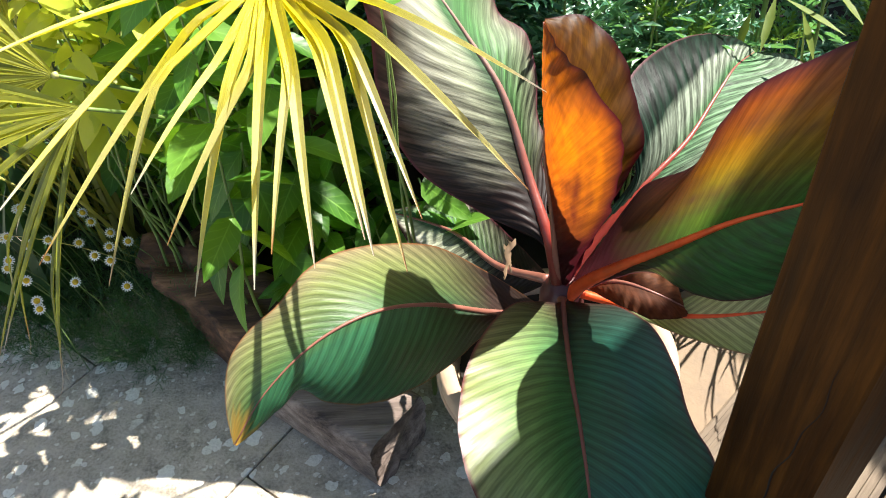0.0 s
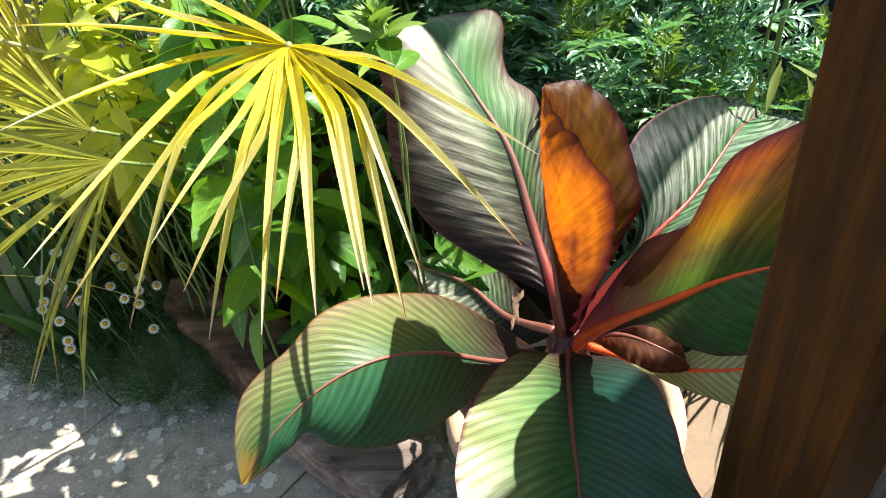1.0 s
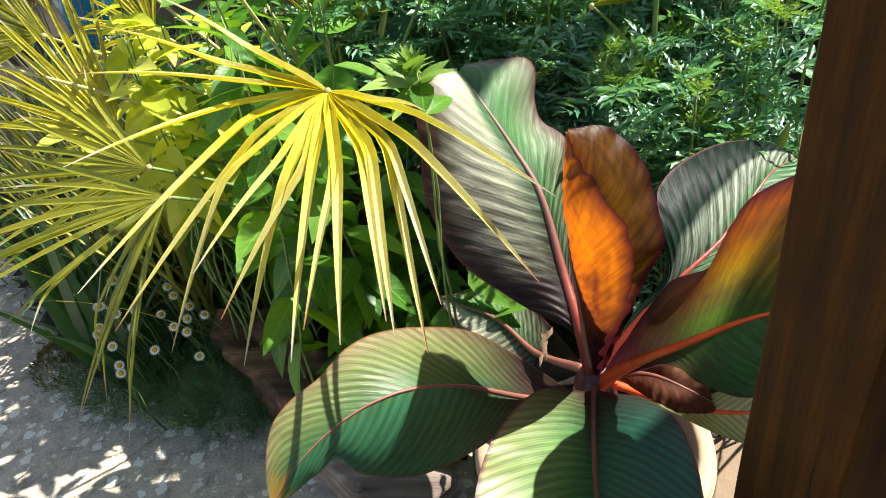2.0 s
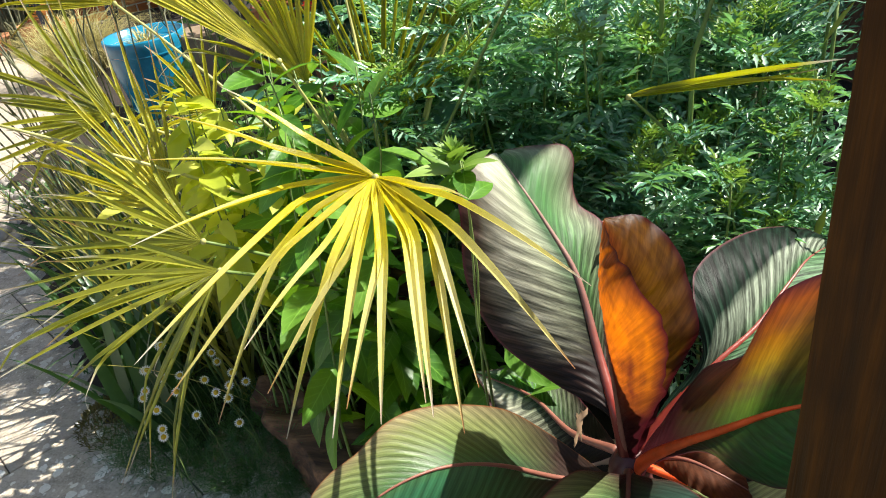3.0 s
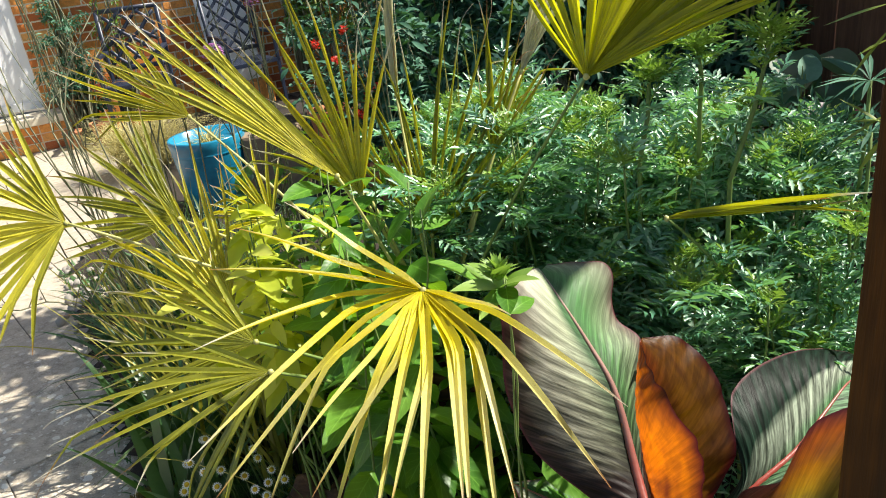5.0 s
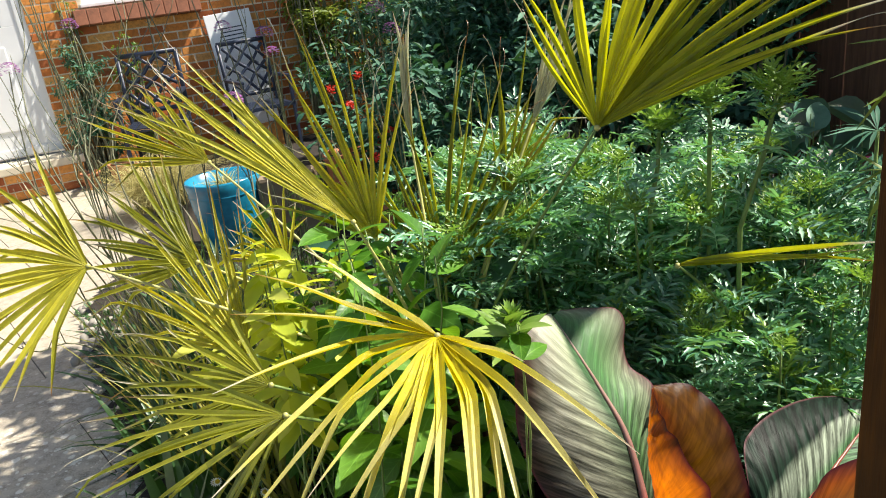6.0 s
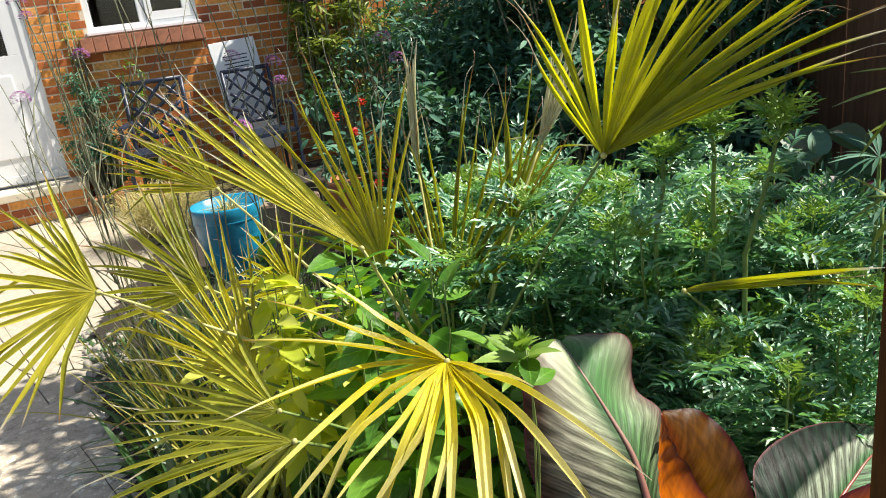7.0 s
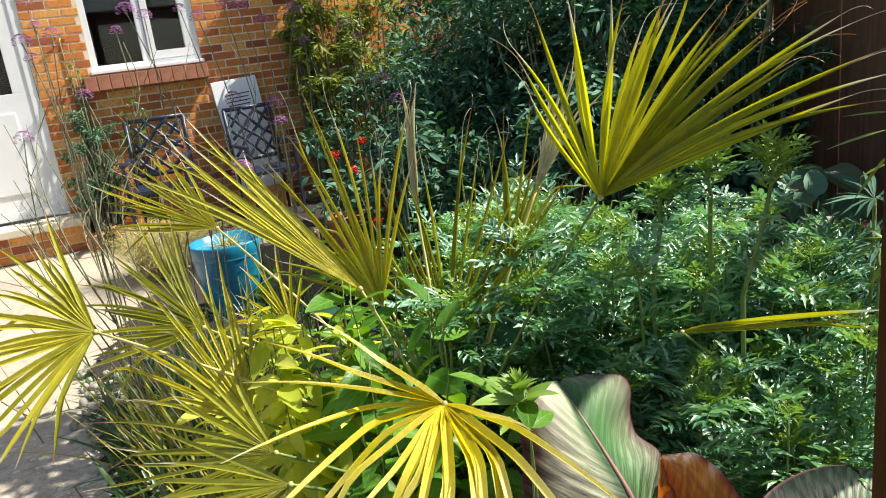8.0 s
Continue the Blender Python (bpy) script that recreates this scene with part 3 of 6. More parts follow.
WALL_PIECES = [(-3.5, -0.93, 0, 5.2), (-0.93, 0.0, 2.40, 5.2), (0.0, 0.475, 0, 5.2), (0.475, 1.44, 0, 1.50), (0.475, 1.44, 2.60, 5.2), (1.44, 7.2, 0, 5.2)]
wall = thing("wall_house", "orange-red brick house wall with pale mortar", "wall", kind="structure",
             me=mesh_of("wall_house", *joined([box(b - a, 0.24, d - c, 0, ((a + b) / 2, 0.121, c)) for a, b, c, d in WALL_PIECES]), MORTAR, smooth=False))
wall.matrix_world = HOUSE


def ring(a, b, c, d, width, depth, y, bottom=None):
    """A rectangular frame from a to b and c to d."""
    bt = bottom or width
    return [box(b - a, depth, bt, 0.004, ((a + b) / 2, y, c)), box(b - a, depth, width, 0.004, ((a + b) / 2, y, d - width)),
            box(width, depth, d - c - width - bt, 0.004, (a + width / 2, y, c + bt)), box(width, depth, d - c - width - bt, 0.004, (b - width / 2, y, c + bt))]


win = thing("window_1", "white plastic window with two dark panes", "window", kind="structure",
            me=mesh_of("window_1", *joined(ring(0.475, 1.44, 1.52, 2.62, 0.055, 0.07, 0.05) + [box(0.06, 0.07, 0.99, 0.004, (0.955, 0.05, 1.575))]), WHITE, smooth=False))
win.matrix_world = HOUSE
part("casement", mesh_of("casement", *joined(ring(0.99, 1.382, 1.577, 2.562, 0.062, 0.06, 0.035, 0.075)), WHITE, smooth=False), win)
for a, b in ((0.532, 0.924), (1.053, 1.319)):
    g = part("pane", block("pane", (b - a, 0.006, 0.96), GLASS, 0, ((a + b) / 2, 0.055, 1.58)), win, "clear dark window pane")
    g.visible_shadow = False
part("window_board", block("window_board", (1.0, 0.13, 0.03), WHITE, 0.005, (0.957, 0.005, 1.503)), win)
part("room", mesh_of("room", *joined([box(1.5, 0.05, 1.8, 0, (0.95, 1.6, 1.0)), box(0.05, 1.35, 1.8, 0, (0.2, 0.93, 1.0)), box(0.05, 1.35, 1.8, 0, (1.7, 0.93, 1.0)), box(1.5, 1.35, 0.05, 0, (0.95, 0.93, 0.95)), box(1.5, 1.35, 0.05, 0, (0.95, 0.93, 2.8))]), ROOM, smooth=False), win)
sill = thing("window_sill", "sloping red brick window sill", "sill", kind="structure", me=block("sill_core", (1.08, 0.10, 0.12), MORTAR, 0.003, (0.92, -0.02, 1.35)))
sill.matrix_world = HOUSE
for k in range(10):
    part("brick", block("sill_brick", (0.104, 0.16, 0.13), SILL, 0.006, (0, 0, 0)), sill, at=pose(0.435 + 0.108 * k, -0.07, 1.35, -7, 0, 0))

door = thing("door_1", "closed white plastic house door with a glazed panel", "door", kind="structure",
             me=mesh_of("door_1", *joined(ring(-0.93, 0.0, 0.33, 2.38, 0.07, 0.08, 0.05)), WHITE, smooth=False))
door.matrix_world = HOUSE
part("leaf", mesh_of("leaf", *joined(ring(-0.86, -0.07, 0.40, 2.31, 0.13, 0.05, 0.045, 1.03)), WHITE, smooth=False), door)
part("panel", block("panel", (0.5, 0.02, 0.72), WHITE, 0.012, (-0.465, 0.018, 0.55)), door)
g = part("pane", block("pane", (0.54, 0.008, 0.76), GLASS, 0, (-0.465, 0.05, 1.43)), door, "dark door glass")
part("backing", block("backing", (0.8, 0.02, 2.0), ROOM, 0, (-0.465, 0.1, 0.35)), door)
part("door_handle", mesh_of("handle", *joined([box(0.025, 0.012, 0.2, 0.004, (-0.80, 0.012, 1.25)), box(0.11, 0.018, 0.018, 0.004, (-0.76, -0.02, 1.35))]), NAVY, smooth=False), door)
threshold = thing("door_step", "cream stone step on a brick riser below the door", "step", kind="structure",
                  me=block("step_top", (1.55, 0.34, 0.07), STEPS, 0.01, (-0.62, -0.17, 0.235)))
threshold.matrix_world = HOUSE
part("riser", block("riser", (1.5, 0.26, 0.235), MORTAR, 0.003, (-0.62, -0.135, 0.0)), threshold)
for row in range(3):
    for k in range(7):
        part("brick", block("riser_brick", (0.205, 0.06, 0.066), BRICK, 0.005), threshold, at=pose(-1.27 + 0.216 * k, -0.245, 0.004 + 0.077 * row))


def garden_chair(name_label):
    """A dark metal armchair with a diamond lattice back."""
    ch = thing("garden_chair", name_label, "chair", group="garden chairs by the wall")
    for x in (-0.24, 0.24):
        part("leg", block("leg", (0.03, 0.03, 0.62), NAVY, 0.004, (x, -0.24, 0)), ch)
        part("leg", mesh_of("leg", *tube([Vector((x, 0.22, 0)), Vector((x, 0.23, 0.42)), Vector((x, 0.31, 0.92))], [0.016] * 3), NAVY), ch)
        part("armrest", block("armrest", (0.05, 0.5, 0.025), NAVY, 0.008, (x, 0.0, 0.62)), ch)
    slat = block("slat", (0.46, 0.05, 0.015), NAVY, 0.003)
    seat = part("seat", mesh_of("seat", *joined([box(0.5, 0.03, 0.03, 0.003, (0, -0.24, 0.4)), box(0.5, 0.03, 0.03, 0.003, (0, 0.22, 0.4)), box(0.03, 0.46, 0.02, 0.003, (-0.23, 0, 0.4)), box(0.03, 0.46, 0.02, 0.003, (0.23, 0, 0.4))]), NAVY, smooth=False), ch)
    for k in range(7):
        part("slat", slat, seat, at=pose(0, -0.195 + 0.065 * k, 0.415))
    rails, bars = [], []
    at = lambda x, z: Vector((x, 0.23 + (z - 0.42) * 0.16, z))
    for z in (0.50, 0.92):
        rails.append(tube([at(-0.25, z), at(0.25, z)], [0.018] * 2))
    for k in range(-5, 6):
        for s in (-1, 1):
            pts = []
            for i in range(13):
                z = 0.50 + 0.42 * i / 12
                x = 0.15 * k + s * 1.25 * (z - 0.71) + 0.012 * s * math.sin(4 * math.pi * i / 12)
                if abs(x) <= 0.245:
                    pts.append(at(x, z))
            if len(pts) > 2:
                bars.append(tube(pts, [0.015] * len(pts), 6))
    for x in (-0.245, 0.245):
        bars.append(tube([at(x, 0.50), at(x, 0.92)], [0.018] * 2))
    back = part("backrest", mesh_of("backrest", *rails[1], NAVY), ch)
    part("rail", mesh_of("rail", *rails[0], NAVY), back)
    for bar in bars:
        part("lattice_bar", mesh_of("lattice_bar", *bar, NAVY), back)
    return ch


chair = garden_chair("navy metal garden armchair with a lattice back")
chair.matrix_world = HOUSE @ pose(1.74, -0.60, 0.0, 0, 0, 6) @ Matrix.Diagonal((0.92, 0.92, 1.13, 1))
chair2 = copy_thing(chair, HOUSE @ pose(0.80, -0.62, 0.0, 0, 0, -14) @ Matrix.Diagonal((1.12, 1.0, 1.02, 1)))
tagged(chair2, "navy metal garden armchair below the window")
panel = thing("white_panel", "pale grey slatted panel leaning on the wall", "panel", me=block("white_panel", (0.44, 0.02, 1.08), WHITE, 0.005))
panel.matrix_world = HOUSE @ pose(1.74, -0.20, 0.24, -8, -3, 0)
for k in range(4):
    part("slot", block("slot", (0.24 - 0.03 * (k % 2), 0.004, 0.010), NAVY, 0.001, (0.0, -0.011, 0.93 - 0.035 * k)), panel)
plinth = thing("brick_plinth", "low red brick pier", "plinth", me=block("brick_plinth", (0.5, 0.22, 0.24), BRICK, 0.006))
plinth.matrix_world = HOUSE @ pose(1.74, -0.24, 0.0)

# ---- dark fence to the side ----
fence = thing("fence", "dark brown stained board fence in shade", "fence", (0.74, 4.16, 0), kind="structure",
              me=block("rail", (4.6, 0.04, 0.09), FENCE, 0.004, (2.3, 0.03, 1.8)))
fence.rotation_euler = (0, 0, radians(-60))
FB = block("fence_board", (0.148, 0.02, 2.4), FENCE, 0.003)
for k in range(30):
    part("board", FB, fence, at=pose(0.075 + 0.152 * k, 0.004 * (k % 2), 0.0))


# ---- timber edging, log, pot ----
def rough_beam(name, a, b, width, height, mat, seed, ragged=0.0):
    """A timber from a to b along its outer lower edge, worn and uneven; a ragged far end where it has rotted."""
    a, b = Vector(a), Vector(b)
    t = (b - a).normalized()
    s = Vector((-t.y, t.x, 0))
    s = s if s.y > 0 else -s
    n, m = 60, 40
    vs, fs = [], []
    for i in range(n):
        u = i / (n - 1)
        c = a.lerp(b, u) + s * width / 2 + Vector((0, 0, height / 2))
        for k in range(m):
            q = 2 * math.pi * (k + 0.5) / m
            x, z = math.cos(q), math.sin(q)
            f = 1 / max(abs(x), abs(z)) * (0.975 if abs(abs(x) - abs(z)) < 0.12 else 1)
            rot = ragged * u * u
            f *= 1 + 0.008 * noise.noise((x * 2 + seed, z * 2, u * 9)) + (0.008 + 0.1 * ragged) * noise.noise((x * 9 + seed, z * 9, u * 5)) + rot * noise.noise((x * 1.6, z * 1.6 + seed, u * 5)) - rot * 0.25 * max(0, z)
            end = 0.012 * noise.noise((x * 4, z * 4, seed)) if i in (0, n - 1) else 0
            vs.append(c + s * (x * f * width / 2) + Vector((0, 0, max(-height / 2, z * f * height / 2))) + t * end)
    for i in range(n - 1):
        for k in range(m):
            j = (k + 1) % m
            fs.append((i * m + k, i * m + j, (i + 1) * m + j, (i + 1) * m + k))
    for i in (0, n - 1):
        c = sum((vs[i * m + k] for k in range(m)), Vector()) / m
        vs.append(c)
        for k in range(m):
            fs.append((len(vs) - 1, i * m + k, i * m + (k + 1) % m))
    o = a.copy()
    return mesh_of(name, [v - o for v in vs], fs, mat), o


me, o = rough_beam("timber_block", (-0.218, 0.676, 0), (-0.50, 0.882, 0), 0.15, 0.13, SLEEPER, 3)
timber = thing("timber_block", "old grey-brown timber beam edging the bed", "timber", o, me=me)
me, o = rough_beam("rotten_log", (-0.47, 0.885, 0), (-0.77, 1.165, 0), 0.17, 0.165, BARK, 11, 0.95)
log = thing("rotten_log", "rotten dark brown log with a broken end", "log", o, me=me)

POT = Vector((0.115, 0.815, 0))
pot_prof = [(r, 0.68 * z) for r, z in [(0.0, 0.0), (0.135, 0.0), (0.15, 0.012), (0.172, 0.17), (0.186, 0.245), (0.187, 0.252), (0.206, 0.256), (0.211, 0.268), (0.211, 0.30), (0.205, 0.31), (0.188, 0.311), (0.181, 0.304), (0.176, 0.255), (0.16, 0.25), (0.0, 0.255)]]
pot = thing("plant_pot", "sand-coloured clay pot with a thick rim", "pot", POT, me=mesh_of("plant_pot", *lathe(pot_prof, 64), CLAY))
NOTCH = lathe([(0.208, 0.178), (0.2145, 0.181), (0.2145, 0.184), (0.208, 0.187)], 64)
part("rim_band", mesh_of("rim_band", *NOTCH, CLAY), pot)
part("compost", mesh_of("compost", [(0.172 * math.cos(a / 12 * math.pi) * r, 0.172 * math.sin(a / 12 * math.pi) * r, 0.176 + 0.015 * noise.noise((a, r * 5, 0))) for r in (0.02, 0.4, 0.75, 1.0) for a in range(24)],
                            [(k * 24 + a, k * 24 + (a + 1) % 24, k * 24 + 24 + (a + 1) % 24, k * 24 + 24 + a) for k in range(3) for a in range(24)], SOIL), pot)


# ---- banana ----
def along(pts, u):
    """A smooth curve through any number of points, spaced by their distances."""
    p = [Vector(q) for q in pts]
    d = [0.0]
    for i in range(len(p) - 1):
        d.append(d[-1] + (p[i + 1] - p[i]).length)
    x = max(0.0, min(1.0, u)) * d[-1]
    i = max(k for k in range(len(p) - 1) if d[k] <= x + 1e-9)
    w = (x - d[i]) / (d[i + 1] - d[i])
    slope = lambda k: (p[min(k + 1, len(p) - 1)] - p[max(k - 1, 0)]) / (d[min(k + 1, len(p) - 1)] - d[max(k - 1, 0)])
    m0, m1 = slope(i) * (d[i + 1] - d[i]), slope(i + 1) * (d[i + 1] - d[i])
    return p[i] * (2 * w**3 - 3 * w * w + 1) + m0 * (w**3 - 2 * w * w + w) + p[i + 1] * (3 * w * w - 2 * w**3) + m1 * (w**3 - w * w)


def banana_leaf(plant, name, label, rib, left, right, mat, rib_mat, bulge=(0.0, 0.0), pleat=0.0008, wave=0.006, thick=0.011, seed=0, freq=200.0, nu=220, lean=0.12, tip_thick=0.07, calm=0.0):
    """A blade of two halves between its midrib and its two margins; bulge: how far each half bellies out, by its width."""
    o = plant.location
    nv = 18
    vs, uvs, fs = [], [], []
    for i in range(nu):
        u = i / (nu - 1)
        c = along(rib, u)
        t = (along(rib, min(1.0, u + 0.01)) - along(rib, max(0.0, u - 0.01))).normalized()
        ends = min(1.0, 6 * u, 9 * (1 - u))
        for side, edge, belly in ((-1, left, bulge[0]), (1, right, bulge[1])):
            e = along(edge, u)
            l = e - c
            w = l.length
            nrm = t.cross(l)
            nrm = nrm.normalized() * side if nrm.length > 1e-6 else Vector((0, 0, 1))
            for k in range(nv):
                s = k / (nv - 1)
                run = u - lean * s
                ripple = 0.75 + 0.5 * noise.noise((run * 40, side * 4.0, seed))
                rip = pleat * (1 - calm * min(1.0, u * u * 2)) * ripple * math.sin(run * freq + 1.2 * noise.noise((u * 6, s * 2, seed + side))) * math.sin(math.pi * min(1, 0.08 + s * 0.9)) ** 0.6
                frill = wave * s * s * (noise.noise((u * 6 + seed, side * 2.0, 1.0)) + 0.6 * noise.noise((u * 17 + seed, side, 2.0)))
                vs.append(c + l * s + nrm * (belly * w * math.sin(math.pi * s) + (rip + frill) * ends) - o)
                uvs.append((u, 0.5 + 0.5 * side * s))
    for i in range(nu - 1):
        for h in range(2):
            for k in range(nv - 1):
                a = (i * 2 + h) * nv + k
                b = ((i + 1) * 2 + h) * nv + k
                fs.append((a, a + 1, b + 1, b) if h else (a, b, b + 1, a + 1))
    blade = part(name, mesh_of(name, vs, fs, mat, uvs), plant, label)
    path = [along(rib, i / 40) - o for i in range(41)]
    rad = [max(0.0009, thick * (1 - (1 - tip_thick) * (i / 40) ** 0.8)) for i in range(41)]
    part("midrib", mesh_of("midrib", *tube(path, rad, 12), rib_mat), blade)
    return blade


banana = thing("banana_plant", "red-leaved banana plant with broad striped leaves, in a clay pot", "banana plant", (POT.x, POT.y, 0.176))
STEM = Vector((0.122, 0.805, 0.176)) - banana.location
sheath = [STEM + Vector((0.004 * math.sin(i), 0.004 * math.cos(i * 1.3), 0.039 * i)) for i in range(7)]
part("pseudostem", mesh_of("pseudostem", *tube(sheath, [0.060, 0.056, 0.050, 0.045, 0.040, 0.034, 0.022], 18), STEM_MAROON), banana)

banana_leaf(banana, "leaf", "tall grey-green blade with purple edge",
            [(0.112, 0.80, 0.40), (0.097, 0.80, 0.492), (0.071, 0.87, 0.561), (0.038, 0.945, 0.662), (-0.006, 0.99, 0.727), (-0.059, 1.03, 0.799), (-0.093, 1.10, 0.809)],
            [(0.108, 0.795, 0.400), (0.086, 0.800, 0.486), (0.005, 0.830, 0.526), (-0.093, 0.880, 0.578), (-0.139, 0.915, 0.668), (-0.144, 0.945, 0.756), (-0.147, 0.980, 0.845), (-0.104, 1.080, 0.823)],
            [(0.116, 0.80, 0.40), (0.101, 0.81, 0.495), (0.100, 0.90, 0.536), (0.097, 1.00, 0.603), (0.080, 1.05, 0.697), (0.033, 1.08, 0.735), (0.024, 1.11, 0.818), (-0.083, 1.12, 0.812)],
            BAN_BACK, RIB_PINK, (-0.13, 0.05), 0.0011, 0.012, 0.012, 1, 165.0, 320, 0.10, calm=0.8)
banana_leaf(banana, "leaf", "young upright orange-red blade, folded lengthwise",
            [(0.112, 0.80, 0.40), (0.108, 0.79, 0.453), (0.096, 0.775, 0.574), (0.083, 0.765, 0.687), (0.083, 0.77, 0.778), (0.082, 0.785, 0.817), (0.082, 0.80, 0.847)],
            [(0.125, 0.79, 0.40), (0.136, 0.76, 0.496), (0.158, 0.69, 0.650), (0.152, 0.65, 0.758), (0.140, 0.63, 0.831), (0.120, 0.65, 0.858), (0.095, 0.71, 0.852), (0.083, 0.799, 0.846)],
            [(0.13, 0.80, 0.40), (0.147, 0.79, 0.466), (0.179, 0.765, 0.610), (0.208, 0.775, 0.678), (0.201, 0.80, 0.727), (0.182, 0.82, 0.786), (0.136, 0.83, 0.835), (0.084, 0.81, 0.846)],
            BAN_RED, RIB_DARK, (0.14, -0.10), 0.0007, 0.014, 0.008, 2, 150.0, 260, 0.06)
banana_leaf(banana, "leaf", "spreading blade, green below and amber above",
            [(0.125, 0.79, 0.36), (0.131, 0.79, 0.388), (0.161, 0.755, 0.461), (0.235, 0.69, 0.577), (0.290, 0.64, 0.665), (0.339, 0.60, 0.722), (0.380, 0.57, 0.761)],
            [(0.14, 0.78, 0.37), (0.146, 0.775, 0.404), (0.172, 0.745, 0.459), (0.218, 0.69, 0.533), (0.251, 0.645, 0.544), (0.295, 0.61, 0.560), (0.333, 0.585, 0.598), (0.363, 0.57, 0.658), (0.386, 0.565, 0.742)],
            [(0.135, 0.80, 0.40), (0.151, 0.80, 0.440), (0.186, 0.79, 0.529), (0.218, 0.80, 0.586), (0.268, 0.75, 0.664), (0.275, 0.70, 0.763), (0.279, 0.655, 0.832), (0.308, 0.615, 0.886), (0.347, 0.59, 0.916), (0.379, 0.575, 0.819)],
            BAN_DUSK, RIB_RED, (0.12, 0.10), 0.0007, 0.006, 0.013, 3, 170.0, 260, 0.10)
banana_leaf(banana, "leaf", "glossy grey-white backward blade, shaded side painted dark",
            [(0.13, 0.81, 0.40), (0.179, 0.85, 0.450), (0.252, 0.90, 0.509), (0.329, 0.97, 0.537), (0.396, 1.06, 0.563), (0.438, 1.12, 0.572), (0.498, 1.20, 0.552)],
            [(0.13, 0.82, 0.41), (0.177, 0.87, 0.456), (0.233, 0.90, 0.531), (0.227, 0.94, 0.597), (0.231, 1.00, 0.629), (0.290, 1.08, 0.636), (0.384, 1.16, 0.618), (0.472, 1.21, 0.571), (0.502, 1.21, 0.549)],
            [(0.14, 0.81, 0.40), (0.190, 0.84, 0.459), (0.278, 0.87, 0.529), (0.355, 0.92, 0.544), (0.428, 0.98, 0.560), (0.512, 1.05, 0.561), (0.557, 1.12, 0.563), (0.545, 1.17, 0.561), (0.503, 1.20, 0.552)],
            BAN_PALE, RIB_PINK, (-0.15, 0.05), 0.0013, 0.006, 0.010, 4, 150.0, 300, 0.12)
banana_leaf(banana, "leaf", "large front blade, sunlit half painted paler",
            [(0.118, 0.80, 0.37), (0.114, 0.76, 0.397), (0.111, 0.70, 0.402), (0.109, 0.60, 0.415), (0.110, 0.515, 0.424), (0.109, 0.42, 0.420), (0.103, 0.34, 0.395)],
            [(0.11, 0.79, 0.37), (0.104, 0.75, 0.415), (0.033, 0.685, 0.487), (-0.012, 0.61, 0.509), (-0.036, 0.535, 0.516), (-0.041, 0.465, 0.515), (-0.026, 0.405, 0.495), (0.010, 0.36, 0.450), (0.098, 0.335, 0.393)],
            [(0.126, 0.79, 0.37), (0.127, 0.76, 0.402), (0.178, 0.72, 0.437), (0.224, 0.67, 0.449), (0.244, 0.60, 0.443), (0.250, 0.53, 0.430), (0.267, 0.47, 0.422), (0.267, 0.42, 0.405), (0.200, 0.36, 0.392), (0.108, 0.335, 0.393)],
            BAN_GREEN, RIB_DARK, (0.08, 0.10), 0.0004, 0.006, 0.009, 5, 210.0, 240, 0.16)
banana_leaf(banana, "leaf", "arching blade with a browned torn tip",
            [(0.10, 0.79, 0.33), (0.086, 0.78, 0.349), (-0.003, 0.745, 0.407), (-0.082, 0.70, 0.479), (-0.151, 0.645, 0.531), (-0.218, 0.59, 0.542), (-0.277, 0.53, 0.523), (-0.321, 0.49, 0.473)],
            [(0.098, 0.785, 0.33), (0.077, 0.775, 0.348), (-0.005, 0.72, 0.383), (-0.058, 0.675, 0.372), (-0.123, 0.625, 0.376), (-0.182, 0.59, 0.402), (-0.222, 0.565, 0.447), (-0.246, 0.56, 0.484), (-0.266, 0.535, 0.482), (-0.297, 0.51, 0.471), (-0.319, 0.488, 0.472)],
            [(0.098, 0.80, 0.34), (0.069, 0.79, 0.379), (0.0, 0.79, 0.449), (-0.071, 0.775, 0.521), (-0.131, 0.745, 0.560), (-0.192, 0.70, 0.592), (-0.228, 0.655, 0.605), (-0.260, 0.61, 0.593), (-0.292, 0.57, 0.589), (-0.311, 0.54, 0.574), (-0.322, 0.51, 0.525), (-0.323, 0.49, 0.472)],
            BAN_LEFT, RIB_DARK, (-0.10, 0.05), 0.0005, 0.004, 0.006, 6, 210.0, 260, 0.14)
banana_leaf(banana, "leaf", "small pale-green blade on an orange stalk",
            [(0.14, 0.80, 0.38), (0.249, 0.759, 0.373), (0.309, 0.701, 0.424), (0.403, 0.623, 0.525)],
            [(0.14, 0.80, 0.375), (0.225, 0.757, 0.366), (0.30, 0.68, 0.395), (0.37, 0.61, 0.45), (0.403, 0.62, 0.523)],
            [(0.14, 0.80, 0.385), (0.245, 0.767, 0.380), (0.315, 0.725, 0.450), (0.39, 0.665, 0.54), (0.403, 0.625, 0.526)],
            BAN_CREAM, RIB_RED, (0.05, 0.05), 0.0006, 0.004, 0.008, 7, 160.0, 120)
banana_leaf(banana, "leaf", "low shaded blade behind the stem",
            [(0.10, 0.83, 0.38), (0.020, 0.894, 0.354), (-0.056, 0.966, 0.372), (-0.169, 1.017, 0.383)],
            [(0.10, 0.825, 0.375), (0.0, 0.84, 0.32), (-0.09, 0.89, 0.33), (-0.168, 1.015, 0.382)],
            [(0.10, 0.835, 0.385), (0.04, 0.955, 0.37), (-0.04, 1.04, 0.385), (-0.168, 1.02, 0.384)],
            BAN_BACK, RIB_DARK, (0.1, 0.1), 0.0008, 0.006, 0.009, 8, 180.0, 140)
